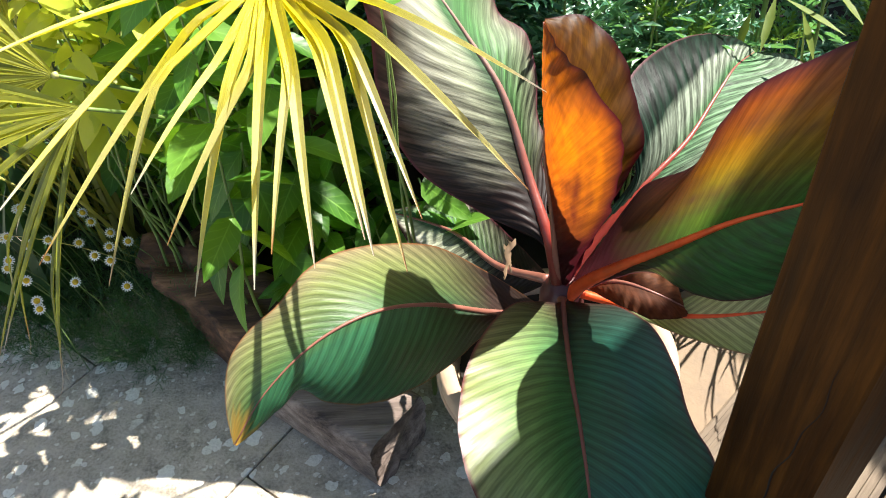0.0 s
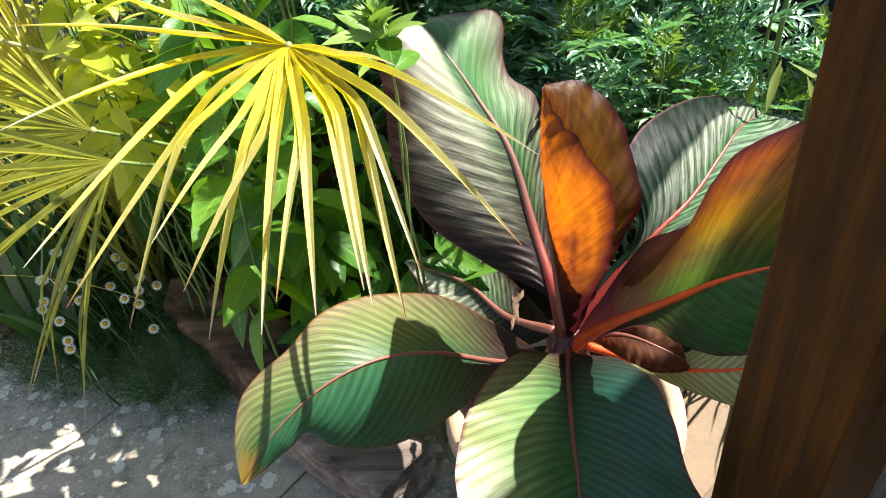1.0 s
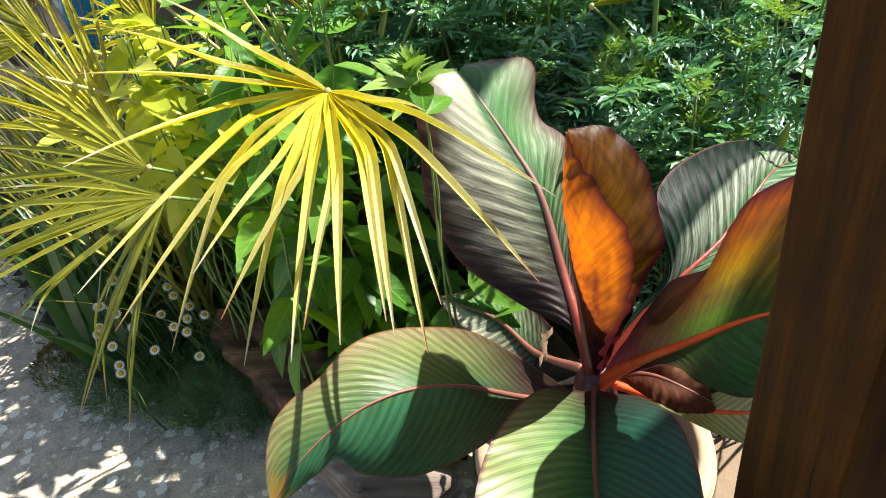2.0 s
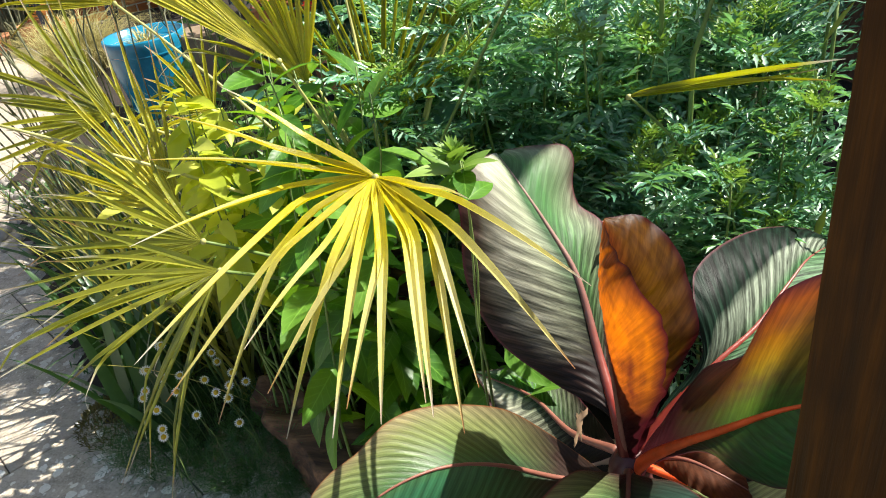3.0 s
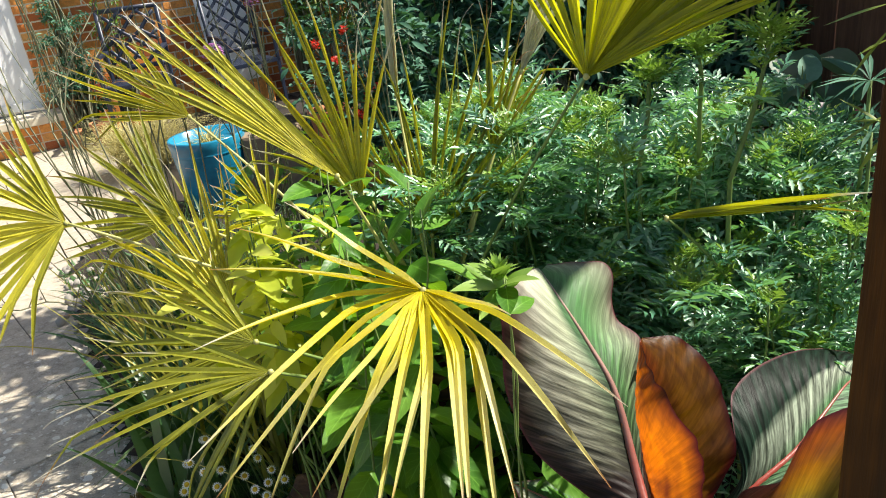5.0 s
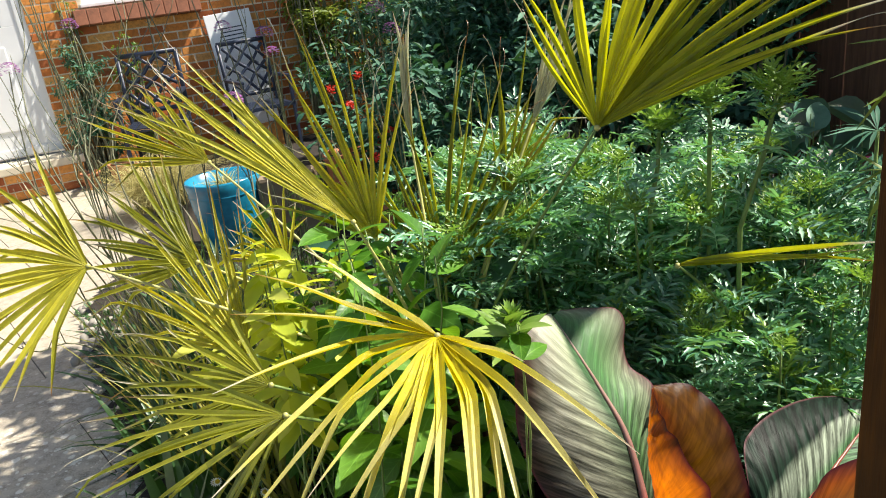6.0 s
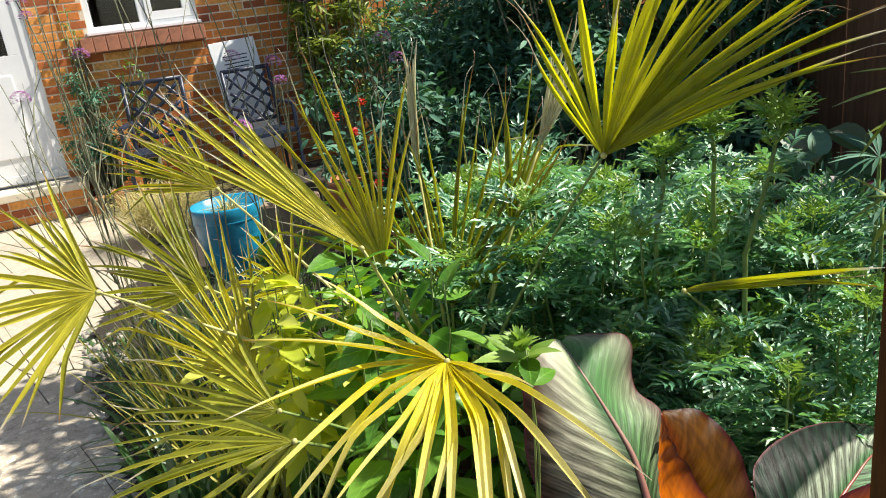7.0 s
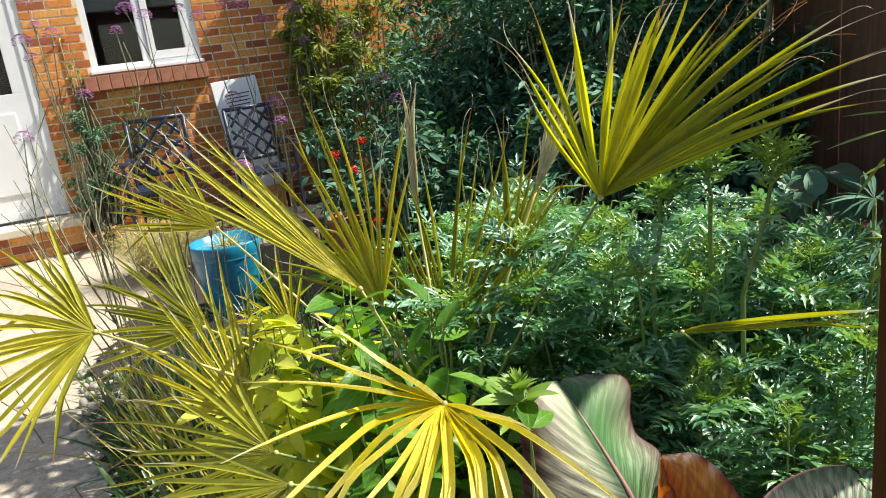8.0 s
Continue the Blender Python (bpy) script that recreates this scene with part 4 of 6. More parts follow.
banana_leaf(banana, "leaf", "drooping blade with brown underside",
            [(0.15, 0.80, 0.40), (0.203, 0.772, 0.428), (0.249, 0.745, 0.429), (0.309, 0.725, 0.403)],
            [(0.15, 0.797, 0.397), (0.205, 0.735, 0.41), (0.25, 0.71, 0.41), (0.308, 0.723, 0.402)],
            [(0.15, 0.803, 0.403), (0.203, 0.805, 0.45), (0.25, 0.78, 0.452), (0.308, 0.727, 0.404)],
            BAN_DRY, RIB_DARK, (0.2, 0.1), 0.0003, 0.016, 0.006, 9, 120.0, 90)


def husk_mesh(a, b, w, seed):
    vs, fs = [], []
    a, b = Vector(a), Vector(b)
    for i in range(12):
        u = i / 11
        c = a.lerp(b, u) + Vector((0.006 * noise.noise((u * 4, seed, 0)), 0.006 * noise.noise((u * 4, seed, 3)), 0))
        h = w * (1 - 0.7 * u) * (1 + 0.5 * noise.noise((u * 9, seed, 7)))
        vs += [c + Vector((-h, 0.3 * h, 0)), c + Vector((0, -0.006, 0)), c + Vector((h, 0.3 * h, 0.002))]
        if i:
            k = 3 * i
            fs += [(k - 3, k - 2, k + 1, k), (k - 2, k - 1, k + 2, k + 1)]
    return mesh_of("husk", [v - banana.location for v in vs], fs, HUSK)


part("husk", husk_mesh((0.044, 0.880, 0.426), (0.029, 0.823, 0.397), 0.007, 1), banana, "dry brown husk")
part("husk", husk_mesh((0.036, 0.883, 0.414), (0.040, 0.831, 0.404), 0.005, 2), banana, "dry brown husk")


# ---- fan palm ----
def leaflet(pts, width, hub_fan, seed, up=None, thread=0.0, fold=0.95, taper=2.8):
    """One folded finger of a fan leaf along a smooth path from the hub; hub_fan: the width per metre from the hub where the fingers are still joined."""
    vs, uvs, fs = [], [], []
    acc = 0.0
    prev = pts[0]
    total = sum((pts[i + 1] - pts[i]).length for i in range(len(pts) - 1))
    for i, p in enumerate(pts):
        acc += (p - prev).length
        prev = p
        u = acc / total
        t = (pts[min(i + 1, len(pts) - 1)] - pts[max(i - 1, 0)]).normalized()
        s = t.cross(up or Vector((0, 0, 1)))
        s = s.normalized() if s.length > 0.05 else Vector((1, 0, 0))
        if i and s.dot(side0) < 0:
            s = -s
        side0 = s
        n = s.cross(t).normalized()
        n = n if n.dot(up or Vector((0, 0, 1))) > 0 else -n
        w = min(acc * hub_fan + 0.0012, width) * (1 - u**taper) + 0.0005
        vs += [p - s * w + n * (w * fold), p, p, p + s * w + n * (w * fold)]
        uvs += [(u, 0.0), (u, 0.5), (u, 0.5), (u, 1.0)]
        if i:
            k = 4 * i
            fs += [(k - 4, k - 3, k + 1, k), (k - 2, k - 1, k + 3, k + 2)]
    if thread:
        wob = random.Random(seed)
        q, d = pts[-1], (pts[-1] - pts[-2]).normalized()
        turn = Vector((wob.uniform(-1, 1), wob.uniform(-1, 1), wob.uniform(-1.2, 0.2)))
        k0 = len(vs)
        for i in range(8):
            r = q + d * (thread * i / 7) + turn * (0.5 * thread * (i / 7) ** 2)
            vs += [r - s * 0.0006, r + s * 0.0006]
            uvs += [(1.0, 0.4), (1.0, 0.6)]
            if i:
                k = k0 + 2 * i
                fs.append((k - 2, k - 1, k + 1, k))
    return vs, uvs, fs


def frond(plant, hub, crown, fingers, width, mat, label="", stalk=True, sag=0.05, fan=0.16, seed=0, stalk_r=0.0032, thread=0.0, fold=0.95, taper=2.8, stalk_mat=PETIOLE):
    """A fan leaf: its stalk from the crown to the hub, and its fingers, each a path of vectors from the hub."""
    o = plant.location
    hub, crown = Vector(hub), Vector(crown)
    mid = hub.lerp(crown, 0.5) + Vector((0, 0, sag))
    path = [bezier((crown, crown.lerp(mid, 0.7), hub.lerp(mid, 0.7), hub), i / 16) - o for i in range(17)]
    vs, fs = tube(path, [stalk_r * (1.5 - 0.6 * i / 16) for i in range(17)], 8)
    f = part("frond", mesh_of("frond", vs, fs, stalk_mat), plant, label)
    knob = lathe([(0.0003, 0.006), (0.004, 0.0045), (0.0055, 0.0), (0.004, -0.004), (0.0003, -0.006)], 10)
    part("hub", mesh_of("hub", [Vector(v) + hub - o for v in knob[0]], knob[1], PETIOLE), f)
    for k, pts in enumerate(fingers):
        pts, up = pts if isinstance(pts, tuple) else (pts, None)
        v, uv, q = leaflet([p - o for p in pts], width * (0.8 + 0.35 * ((k * 0.618 + seed * 0.37) % 1)), fan, seed + k, up, thread, fold, taper)
        part("leaflet", mesh_of("leaflet", v, q, mat, uv), f)
    return f


def spread(hub, axis, normal, n, angle, length, droop, rng, bend=0.0, short=0.25, lift=0.0, kinks=0.45):
    """Fingers of a fan: hub, the middle finger's way, the leaf's normal, how many, over how many degrees, and how far they bow under their weight."""
    hub, axis, normal = Vector(hub), Vector(axis).normalized(), Vector(normal)
    normal = (normal - axis * normal.dot(axis)).normalized()
    side = axis.cross(normal)
    out = []
    for k in range(n):
        f = (k + 0.5) / n * 2 - 1 + rng.uniform(-1.0, 1.0) / n
        a = radians(angle / 2) * f
        d = axis * math.cos(a) + side * math.sin(a) + normal * (bend * f * f + lift)
        d.normalize()
        ln = length * (1 - short * f * f) * rng.uniform(0.74, 1.1)
        dr = droop * rng.uniform(0.6, 1.4)
        side_sway = rng.uniform(-0.11, 0.11)
        pts = []
        kink = rng.uniform(0.5, 0.85) if rng.random() < kinks else 2.0
        drop = rng.uniform(0.15, 0.6)
        for i in range(17):
            u = i / 16
            e = max(0.0, u - kink)
            pts.append(hub + d * (ln * (u - 0.3 * e)) + Vector((0, 0, -0.7 * dr * ln * u**2.2 - drop * ln * e)) + side * (side_sway * ln * (u**3 + 2 * e)))
        out.append((pts, normal))
    return out


def bent(hub, bend, tip, kink=0.35):
    """A finger that runs straight from the hub to a bend and then hangs to its tip."""
    hub, bend, tip = Vector(hub), Vector(bend), Vector(tip)
    pts = []
    for i in range(17):
        u = i / 16
        if u < kink - 0.06:
            pts.append(hub.lerp(bend, u / kink))
        elif u > kink + 0.06:
            pts.append(bend.lerp(tip, (u - kink) / (1 - kink)) + Vector((0, 0, 0.005 * math.sin(math.pi * (u - kink) / (1 - kink)))))
        else:
            a, b = hub.lerp(bend, (kink - 0.06) / kink), bend.lerp(tip, 0.06 / (1 - kink)) + Vector((0, 0, 0.005 * math.sin(math.pi * 0.06 / (1 - kink))))
            w = (u - kink + 0.06) / 0.12
            pts.append(a * (1 - w) ** 2 + bend * (2 * w * (1 - w)) + b * w * w)
    return pts


palm = thing("fan_palm", "yellow-green fan palm with drooping finger leaves", "palm", (-0.36, 1.30, 0.03))
CROWN = Vector((-0.36, 1.28, 0.52))
trunk = [Vector((0.01 * math.sin(i * 2), 0, 0.08 * i)) for i in range(7)]
part("trunk", mesh_of("trunk", *tube(trunk, [0.075, 0.08, 0.078, 0.072, 0.066, 0.055, 0.035], 14), BARK), palm)
rng = random.Random(4)
HUB = Vector((-0.233, 0.837, 0.906))
HANG = [
    ((-0.364, 0.837, 0.895), (-0.475, 0.600, 0.943)),
    ((-0.341, 0.807, 0.885), (-0.503, 0.560, 0.792)),
    ((-0.316, 0.782, 0.880), (-0.480, 0.560, 0.729)),
    ((-0.273, 0.707, 0.872), (-0.341, 0.555, 0.823)),
    ((-0.232, 0.696, 0.872), (-0.326, 0.550, 0.757)),
    ((-0.222, 0.679, 0.870), (-0.230, 0.500, 0.737)),
    ((-0.193, 0.681, 0.870), (-0.191, 0.475, 0.809)),
    ((-0.189, 0.681, 0.870), (-0.154, 0.470, 0.793)),
    ((-0.169, 0.728, 0.872), (-0.110, 0.500, 0.797)),
    ((-0.158, 0.728, 0.872), (-0.106, 0.505, 0.771)),
    ((-0.139, 0.741, 0.874), (-0.080, 0.530, 0.721)),
    ((-0.134, 0.738, 0.874), (-0.060, 0.550, 0.775)),
    ((-0.109, 0.739, 0.876), (0.048, 0.580, 0.779)),
    ((-0.114, 0.798, 0.885), (0.068, 0.620, 0.867)),
    ((-0.362, 0.825, 0.935), (-0.482, 0.69, 1.015)),
    ((-0.383, 0.85, 0.951), (-0.478, 0.765, 1.045)),
    ((-0.346, 0.87, 0.963), (-0.448, 0.87, 1.043)),
    ((-0.254, 0.679, 0.868), (-0.327, 0.560, 0.668)),
    ((-0.333, 0.685, 0.870), (-0.417, 0.560, 0.692)),
    ((-0.161, 0.810, 0.900), (-0.091, 0.780, 0.897)),
]
frond(palm, HUB, CROWN, [bent(HUB, b, t, 0.42) for b, t in HANG], 0.0076, PALM_MAIN, "wide yellow fan leaf with hanging fingers", fan=0.17, seed=1, fold=0.85, taper=2.2)

LEFT_HUB = (-1.042, 1.058, 0.944)
frond(palm, LEFT_HUB, CROWN, spread(LEFT_HUB, (-0.95, -0.30, 0.06), (0.25, -0.75, 0.6), 22, 140, 0.37, 0.14, rng, 0.1, kinks=0.35), 0.0066, PALM, "yellow fan leaf reaching over the path", sag=0.03, seed=2, fan=0.075, fold=0.75)
h = (-0.903, 1.227, 0.880)
frond(palm, h, CROWN, spread(h, (-0.9, 0.1, 0.30), (0.2, -0.8, 0.5), 18, 95, 0.36, 0.05, rng, kinks=0.15), 0.0062, PALM_GREEN, "", fan=0.05, seed=3, fold=0.75)
h = (-0.964, 1.453, 1.055)
frond(palm, h, CROWN, spread(h, (-0.85, 0.0, 0.55), (0.3, -0.9, 0.3), 15, 70, 0.36, 0.06, rng), 0.0046, PALM, "", fan=0.032, seed=4)
h = (-0.531, 0.849, 0.742)
frond(palm, h, (-0.38, 1.2, 0.42), spread(h, (-0.90, -0.32, 0.0), (-0.2, -0.5, 0.85), 9, 70, 0.40, 0.16, rng, kinks=0.3) + spread(h, (-0.45, -0.45, -0.55), (-0.5, -0.5, 0.6), 7, 60, 0.34, 0.35, rng, kinks=0.4), 0.0056, PALM_GREEN, "fan leaf low over the daisies", sag=0.02, seed=5, fan=0.06, fold=0.8, thread=0.03, stalk_mat=STALK)
h = (-0.612, 0.952, 0.737)
frond(palm, h, (-0.40, 1.22, 0.44), spread(h, (-0.94, 0.05, 0.10), (0.1, -0.6, 0.8), 15, 84, 0.40, 0.05, rng, kinks=0.3), 0.0056, PALM_GREEN, "fan leaf low over the path edge", sag=0.02, seed=6, fan=0.055, fold=0.8, thread=0.03, stalk_mat=STALK)
h = (-0.754, 1.120, 0.708)
frond(palm, h, (-0.42, 1.25, 0.46), spread(h, (-0.62, 0.22, 0.66), (0.1, -0.85, 0.5), 17, 78, 0.42, 0.05, rng, kinks=0.25), 0.0052, PALM, "yellow fan leaf leaning over the grasses", sag=0.02, seed=17, fan=0.045, fold=0.8, thread=0.04, stalk_mat=STALK)
h = (-0.715, 1.295, 0.848)
frond(palm, h, CROWN, spread(h, (-0.55, 0.1, 0.6), (0.1, -0.8, 0.5), 14, 120, 0.22, 0.08, rng), 0.0042, PALM, "", fan=0.045, seed=7)
h = (-0.484, 1.274, 0.905)
frond(palm, h, CROWN, spread(h, (-0.28, 0.1, 0.95), (0.1, -0.95, 0.1), 15, 64, 0.48, 0.02, rng, kinks=0.1), 0.0044, PALM, "upright yellow fan leaf", fan=0.036, seed=8, thread=0.05)
h = (-0.486, 1.313, 0.891)
frond(palm, h, CROWN, spread(h, (-0.62, 0.0, 0.7), (0.1, -0.95, 0.1), 10, 60, 0.36, 0.05, rng), 0.0044, PALM_GREEN, "", fan=0.04, seed=15, thread=0.04)
h = (-0.372, 1.370, 0.768)
frond(palm, h, CROWN, spread(h, (0.12, 0.1, 0.95), (0.0, -0.95, 0.1), 20, 96, 0.50, 0.02, rng, kinks=0.1), 0.0040, PALM_GREEN, "upright olive fan leaf", fan=0.032, seed=9, thread=0.05)
h = (-0.240, 1.491, 0.914)
frond(palm, h, CROWN, spread(h, (0.25, 0.15, 0.9), (0.0, -0.95, 0.1), 11, 50, 0.36, 0.05, rng), 0.0040, PALM_GREEN, "", fan=0.028, seed=10, thread=0.05)
h = (-0.444, 1.479, 1.066)
frond(palm, h, CROWN, spread(h, (0.02, 0.1, 1.0), (0.0, -0.95, 0.1), 9, 9, 0.28, 0.0, rng), 0.006, PALM_DRY, "closed straw-coloured young leaf", seed=11)
h = (-0.160, 1.499, 1.095)
frond(palm, h, CROWN, spread(h, (0.35, 0.1, 0.85), (0.0, -0.95, 0.1), 10, 24, 0.30, 0.05, rng), 0.004, PALM_DRY, "", seed=12)
BIG = (0.004, 1.097, 1.155)
frond(palm, BIG, CROWN, spread(BIG, (-0.28, 0.08, 0.93), (-0.35, -0.85, 0.35), 7, 50, 0.31, 0.03, rng, 0.0, 0.1, kinks=0) + spread(BIG, (0.32, 0.05, 0.88), (-0.35, -0.85, 0.35), 10, 32, 0.37, 0.03, rng, 0.0, 0.1, kinks=0) + spread(BIG, (0.72, 0.05, 0.58), (-0.35, -0.85, 0.35), 18, 38, 0.45, 0.05, rng, 0.0, 0.1, kinks=0), 0.0072, PALM_OLIVE, "large olive-yellow fan leaf held high", fan=0.036, seed=13, thread=0.07, fold=0.6, taper=2.3, stalk_mat=STALK, stalk_r=0.0026)
SPEAR = (0.130, 1.185, 0.870)
frond(palm, SPEAR, (0.34, 1.42, 0.5), spread(SPEAR, (0.93, -0.38, 0.28), (0.0, -0.6, 0.8), 4, 9, 0.36, 0.08, rng, kinks=0), 0.0055, PALM_OLIVE, "half-closed fan leaf lying to the side", seed=14, stalk_mat=STALK, stalk_r=0.0026)
# a narrow, half-closed young fan
A, C = Vector((-0.464, 1.122, 0.998)), Vector((-0.927, 1.276, 1.316))
frond(palm, A, CROWN, spread(A, C - A, (0.3, -0.7, 0.7), 13, 19, 0.56, 0.03, rng, short=0.1, kinks=0.1), 0.0062, PALM, "narrow half-closed yellow fan leaf", sag=0.03, seed=16, fan=0.05, thread=0.05, fold=0.6)


# ---- planting: small leaf shapes ----
def lance(length, width, fold=0.25, bow=0.15):
    """A narrow leaf along y, folded at its midline and bowed."""
    v = np.array([(0, 0, 0), (-width * 0.8, length * 0.3, fold * width), (0, length * 0.32, 0), (width * 0.8, length * 0.3, fold * width),
                  (-width, length * 0.6, fold * width - bow * length * 0.3), (0, length * 0.62, -bow * length * 0.3), (width, length * 0.6, fold * width - bow * length * 0.3), (0, length, -bow * length)])
    f = [[0, 2, 1], [0, 3, 2], [1, 2, 5, 4], [2, 3, 6, 5], [4, 5, 7], [5, 6, 7]]
    return v, f


def small_lance(length, width):
    v = np.array([(0, 0, 0), (-width, length * 0.5, width * 0.3), (0, length * 0.48, -width * 0.1), (width, length * 0.5, width * 0.3), (0, length, -length * 0.1)])
    return v, [[0, 2, 1], [0, 3, 2], [1, 2, 4], [2, 3, 4]]


def ovate(length, width, bow=0.2):
    """A broad pointed leaf with a raised rim and a bowed tip."""
    v, f, t = [], [], []
    for i in range(7):
        u = i / 6
        t += [(u, 0.0), (u, 0.25), (u, 0.5), (u, 0.75), (u, 1.0)]
        w = width * math.sin(math.pi * min(1, u ** 0.75)) ** 0.8
        z = -bow * length * u * u
        v += [(-w, u * length - 0.05 * w, z + 0.22 * w), (-w * 0.5, u * length, z + 0.04 * w), (0, u * length, z), (w * 0.5, u * length, z + 0.04 * w), (w, u * length - 0.05 * w, z + 0.22 * w)]
        if i:
            k = 5 * i
            f += [[k - 5 + j, k - 4 + j, k + 1 + j, k + j] for j in range(4)]
    return np.array(v), f, np.array(t)


def toothed(length, width):
    """A narrow leaflet with two teeth on each side."""
    v, z = [(0, 0, 0)], 0.25 * width
    for y, w in ((0.28, 0.8), (0.36, 0.5), (0.58, 1.0), (0.66, 0.55)):
        v += [(-w * width, y * length, z), (0, (y - 0.04) * length, -0.1 * length * y), (w * width, y * length, z)]
    v.append((0, length, -0.14 * length))
    f = [[0, 2, 1], [0, 3, 2]]
    for k in (1, 4, 7):
        f += [[k, k + 1, k + 4, k + 3], [k + 1, k + 2, k + 5, k + 4]]
    return np.array(v), f + [[10, 11, 13], [11, 12, 13]]


def pinnate(pairs, length, leaflet_len, width, rng, toothy=False):
    """A feathery compound leaf along y."""
    h = Heap()
    make = toothed if toothy else small_lance
    rib = np.array([(-0.0009, 0, 0), (0.0009, 0, 0), (0.0005, length, -0.12 * length), (-0.0005, length, -0.12 * length)])
    h.add(rib, [[0, 1, 2, 3]])
    for k in range(pairs):
        u = 0.2 + 0.75 * k / (pairs - 1)
        for s in (-1, 1):
            v, f = make(leaflet_len * (1.15 - 0.55 * u) * rng.uniform(0.85, 1.15), width)
            m = turned(rng, -s * rng.uniform(0.65, 1.0), rng.uniform(-0.25, 0.35), rng.uniform(-0.5, 0.5))
            h.add(v @ m.T + np.array([0, u * length, -0.12 * length * u * u]), f)
    v, f = make(leaflet_len * 0.9, width)
    h.add(v + np.array([0, length, -0.12 * length]), f)
    return np.concatenate(h.v), h.f


def strewn(heap, shape, at, heading, pitch, roll, scale):
    v, f = shape[:2]
    m = turned(None, heading, pitch, roll) * scale
    heap.add(v @ m.T + np.array(at), f, shape[2] if len(shape) > 2 else None)


rng = random.Random(11)
PINNATE = [pinnate(rng.choice((5, 6)), rng.uniform(0.075, 0.10), rng.uniform(0.034, 0.044), 0.0048, rng, True) for _ in range(8)]
SHOOT = [pinnate(4, 0.055, 0.028, 0.0042, rng, True) for _ in range(4)]
OVATE = [ovate(rng.uniform(0.09, 0.125), rng.uniform(0.018, 0.027), rng.uniform(0.1, 0.6)) for _ in range(6)]


def wavy_stem(base, top, sway, seed, n=10):
    b, t = Vector(base), Vector(top)
    return [b.lerp(t, i / (n - 1)) + Vector((noise.noise((i * 0.4, seed, 0)), noise.noise((i * 0.4, seed, 5)), 0)) * sway * math.sin(math.pi * i / (n - 1)) for i in range(n)]


def marigold(x, y, height, lean, leaves, label, low=0.35, shoots=True):
    """A bushy feathery-leaved plant: stems, blue-green foliage, bright shoots at the tips."""
    p = thing("marigold", label, "marigold", (x, y, 0.03), group="bushy feathery plants in the bed")
    fol = Heap()
    for s in range(3):
        top = Heap()
        a = rng.uniform(0, 6.28)
        tip = Vector((lean[0] + 0.10 * math.cos(a), lean[1] + 0.10 * math.sin(a), (height - 0.03) * rng.uniform(0.86, 1.0)))
        path = wavy_stem((0.01 * math.cos(a), 0.01 * math.sin(a), -0.02), tip, 0.02, rng.uniform(0, 90))
        part("stem", mesh_of("stem", *tube(path, [0.005 - 0.0003 * i for i in range(10)], 6), STALK), p)
        for k in range(leaves // 3):
            u = low + (0.99 - low) * (k / (leaves / 3)) ** 0.8
            q = path[min(9, int(u * 9.99))].lerp(path[min(9, int(u * 9.99) + 1)], u * 9.99 % 1)
            strewn(fol, rng.choice(PINNATE), q, k * 2.4 + a + rng.uniform(-0.3, 0.3), rng.uniform(-0.3, 0.55) + 0.3 * u, rng.uniform(-0.5, 0.5), rng.uniform(1.15, 1.85) * (1.15 - 0.3 * u))
            if rng.random() < 0.7:
                side = Vector((math.cos(k * 2.4 + a), math.sin(k * 2.4 + a), 0.35)) * rng.uniform(0.03, 0.06)
                for j in range(2):
                    strewn(fol, rng.choice(PINNATE), q + side, rng.uniform(0, 6.28), rng.uniform(0.0, 0.9), rng.uniform(-0.5, 0.5), rng.uniform(0.9, 1.35))
        if shoots:
            for k in range(9):
                strewn(top, rng.choice(SHOOT), path[-1], k * 2.4, rng.uniform(0.3, 1.25), rng.uniform(-0.4, 0.4), rng.uniform(0.7, 1.1))
            part("shoot", top.mesh("shoot", MARI_TOP), p, "bright green young shoot")
    part("foliage", fol.mesh("foliage", MARI), p)
    return p


MARI_LABEL = "bushy plant with blue-green feathery leaves"
for i in range(8):
    for j in range(7):
        x = -0.24 + 0.135 * i + rng.uniform(-0.05, 0.05) + 0.02 * j
        y = 1.24 + 0.135 * j + rng.uniform(-0.05, 0.05) - 0.10 * max(0, x - 0.25)
        if x < -0.12 and y < 1.36 or x < 0.32 and y < 1.46:
            continue
        if x > 0.12 + 0.21 * (y + 0.15) or rng.random() < 0.12:
            continue
        h = 0.70 + 0.25 * min(1, (y - 1.2) / 0.35) + rng.uniform(-0.13, 0.08) - 0.38 * max(0, x - 0.25) - 0.25 * max(0, y - 1.7)
        marigold(x, y, h, (rng.uniform(-0.06, 0.06), rng.uniform(-0.10, 0.02)), rng.choice((18, 21, 27)), MARI_LABEL)
for at in ((-0.339, 1.623, 0.906), (-0.426, 1.822, 0.931), (-0.302, 1.846, 0.918), (-0.250, 2.066, 0.926), (-0.334, 1.447, 0.864), (-0.253, 1.520, 0.863), (-0.135, 1.778, 0.958), (-0.494, 1.675, 0.865)):
    marigold(at[0], at[1], at[2] + 0.03, (0, -0.02), 24, MARI_LABEL)
for at in ((0.099, 1.338, 0.697), (0.176, 1.313, 0.697), (0.249, 1.289, 0.709), (0.322, 1.296, 0.743), (0.125, 1.418, 0.726), (0.42, 1.42, 0.74)):
    marigold(at[0], at[1], at[2] + 0.02, (0, 0), 24, MARI_LABEL)
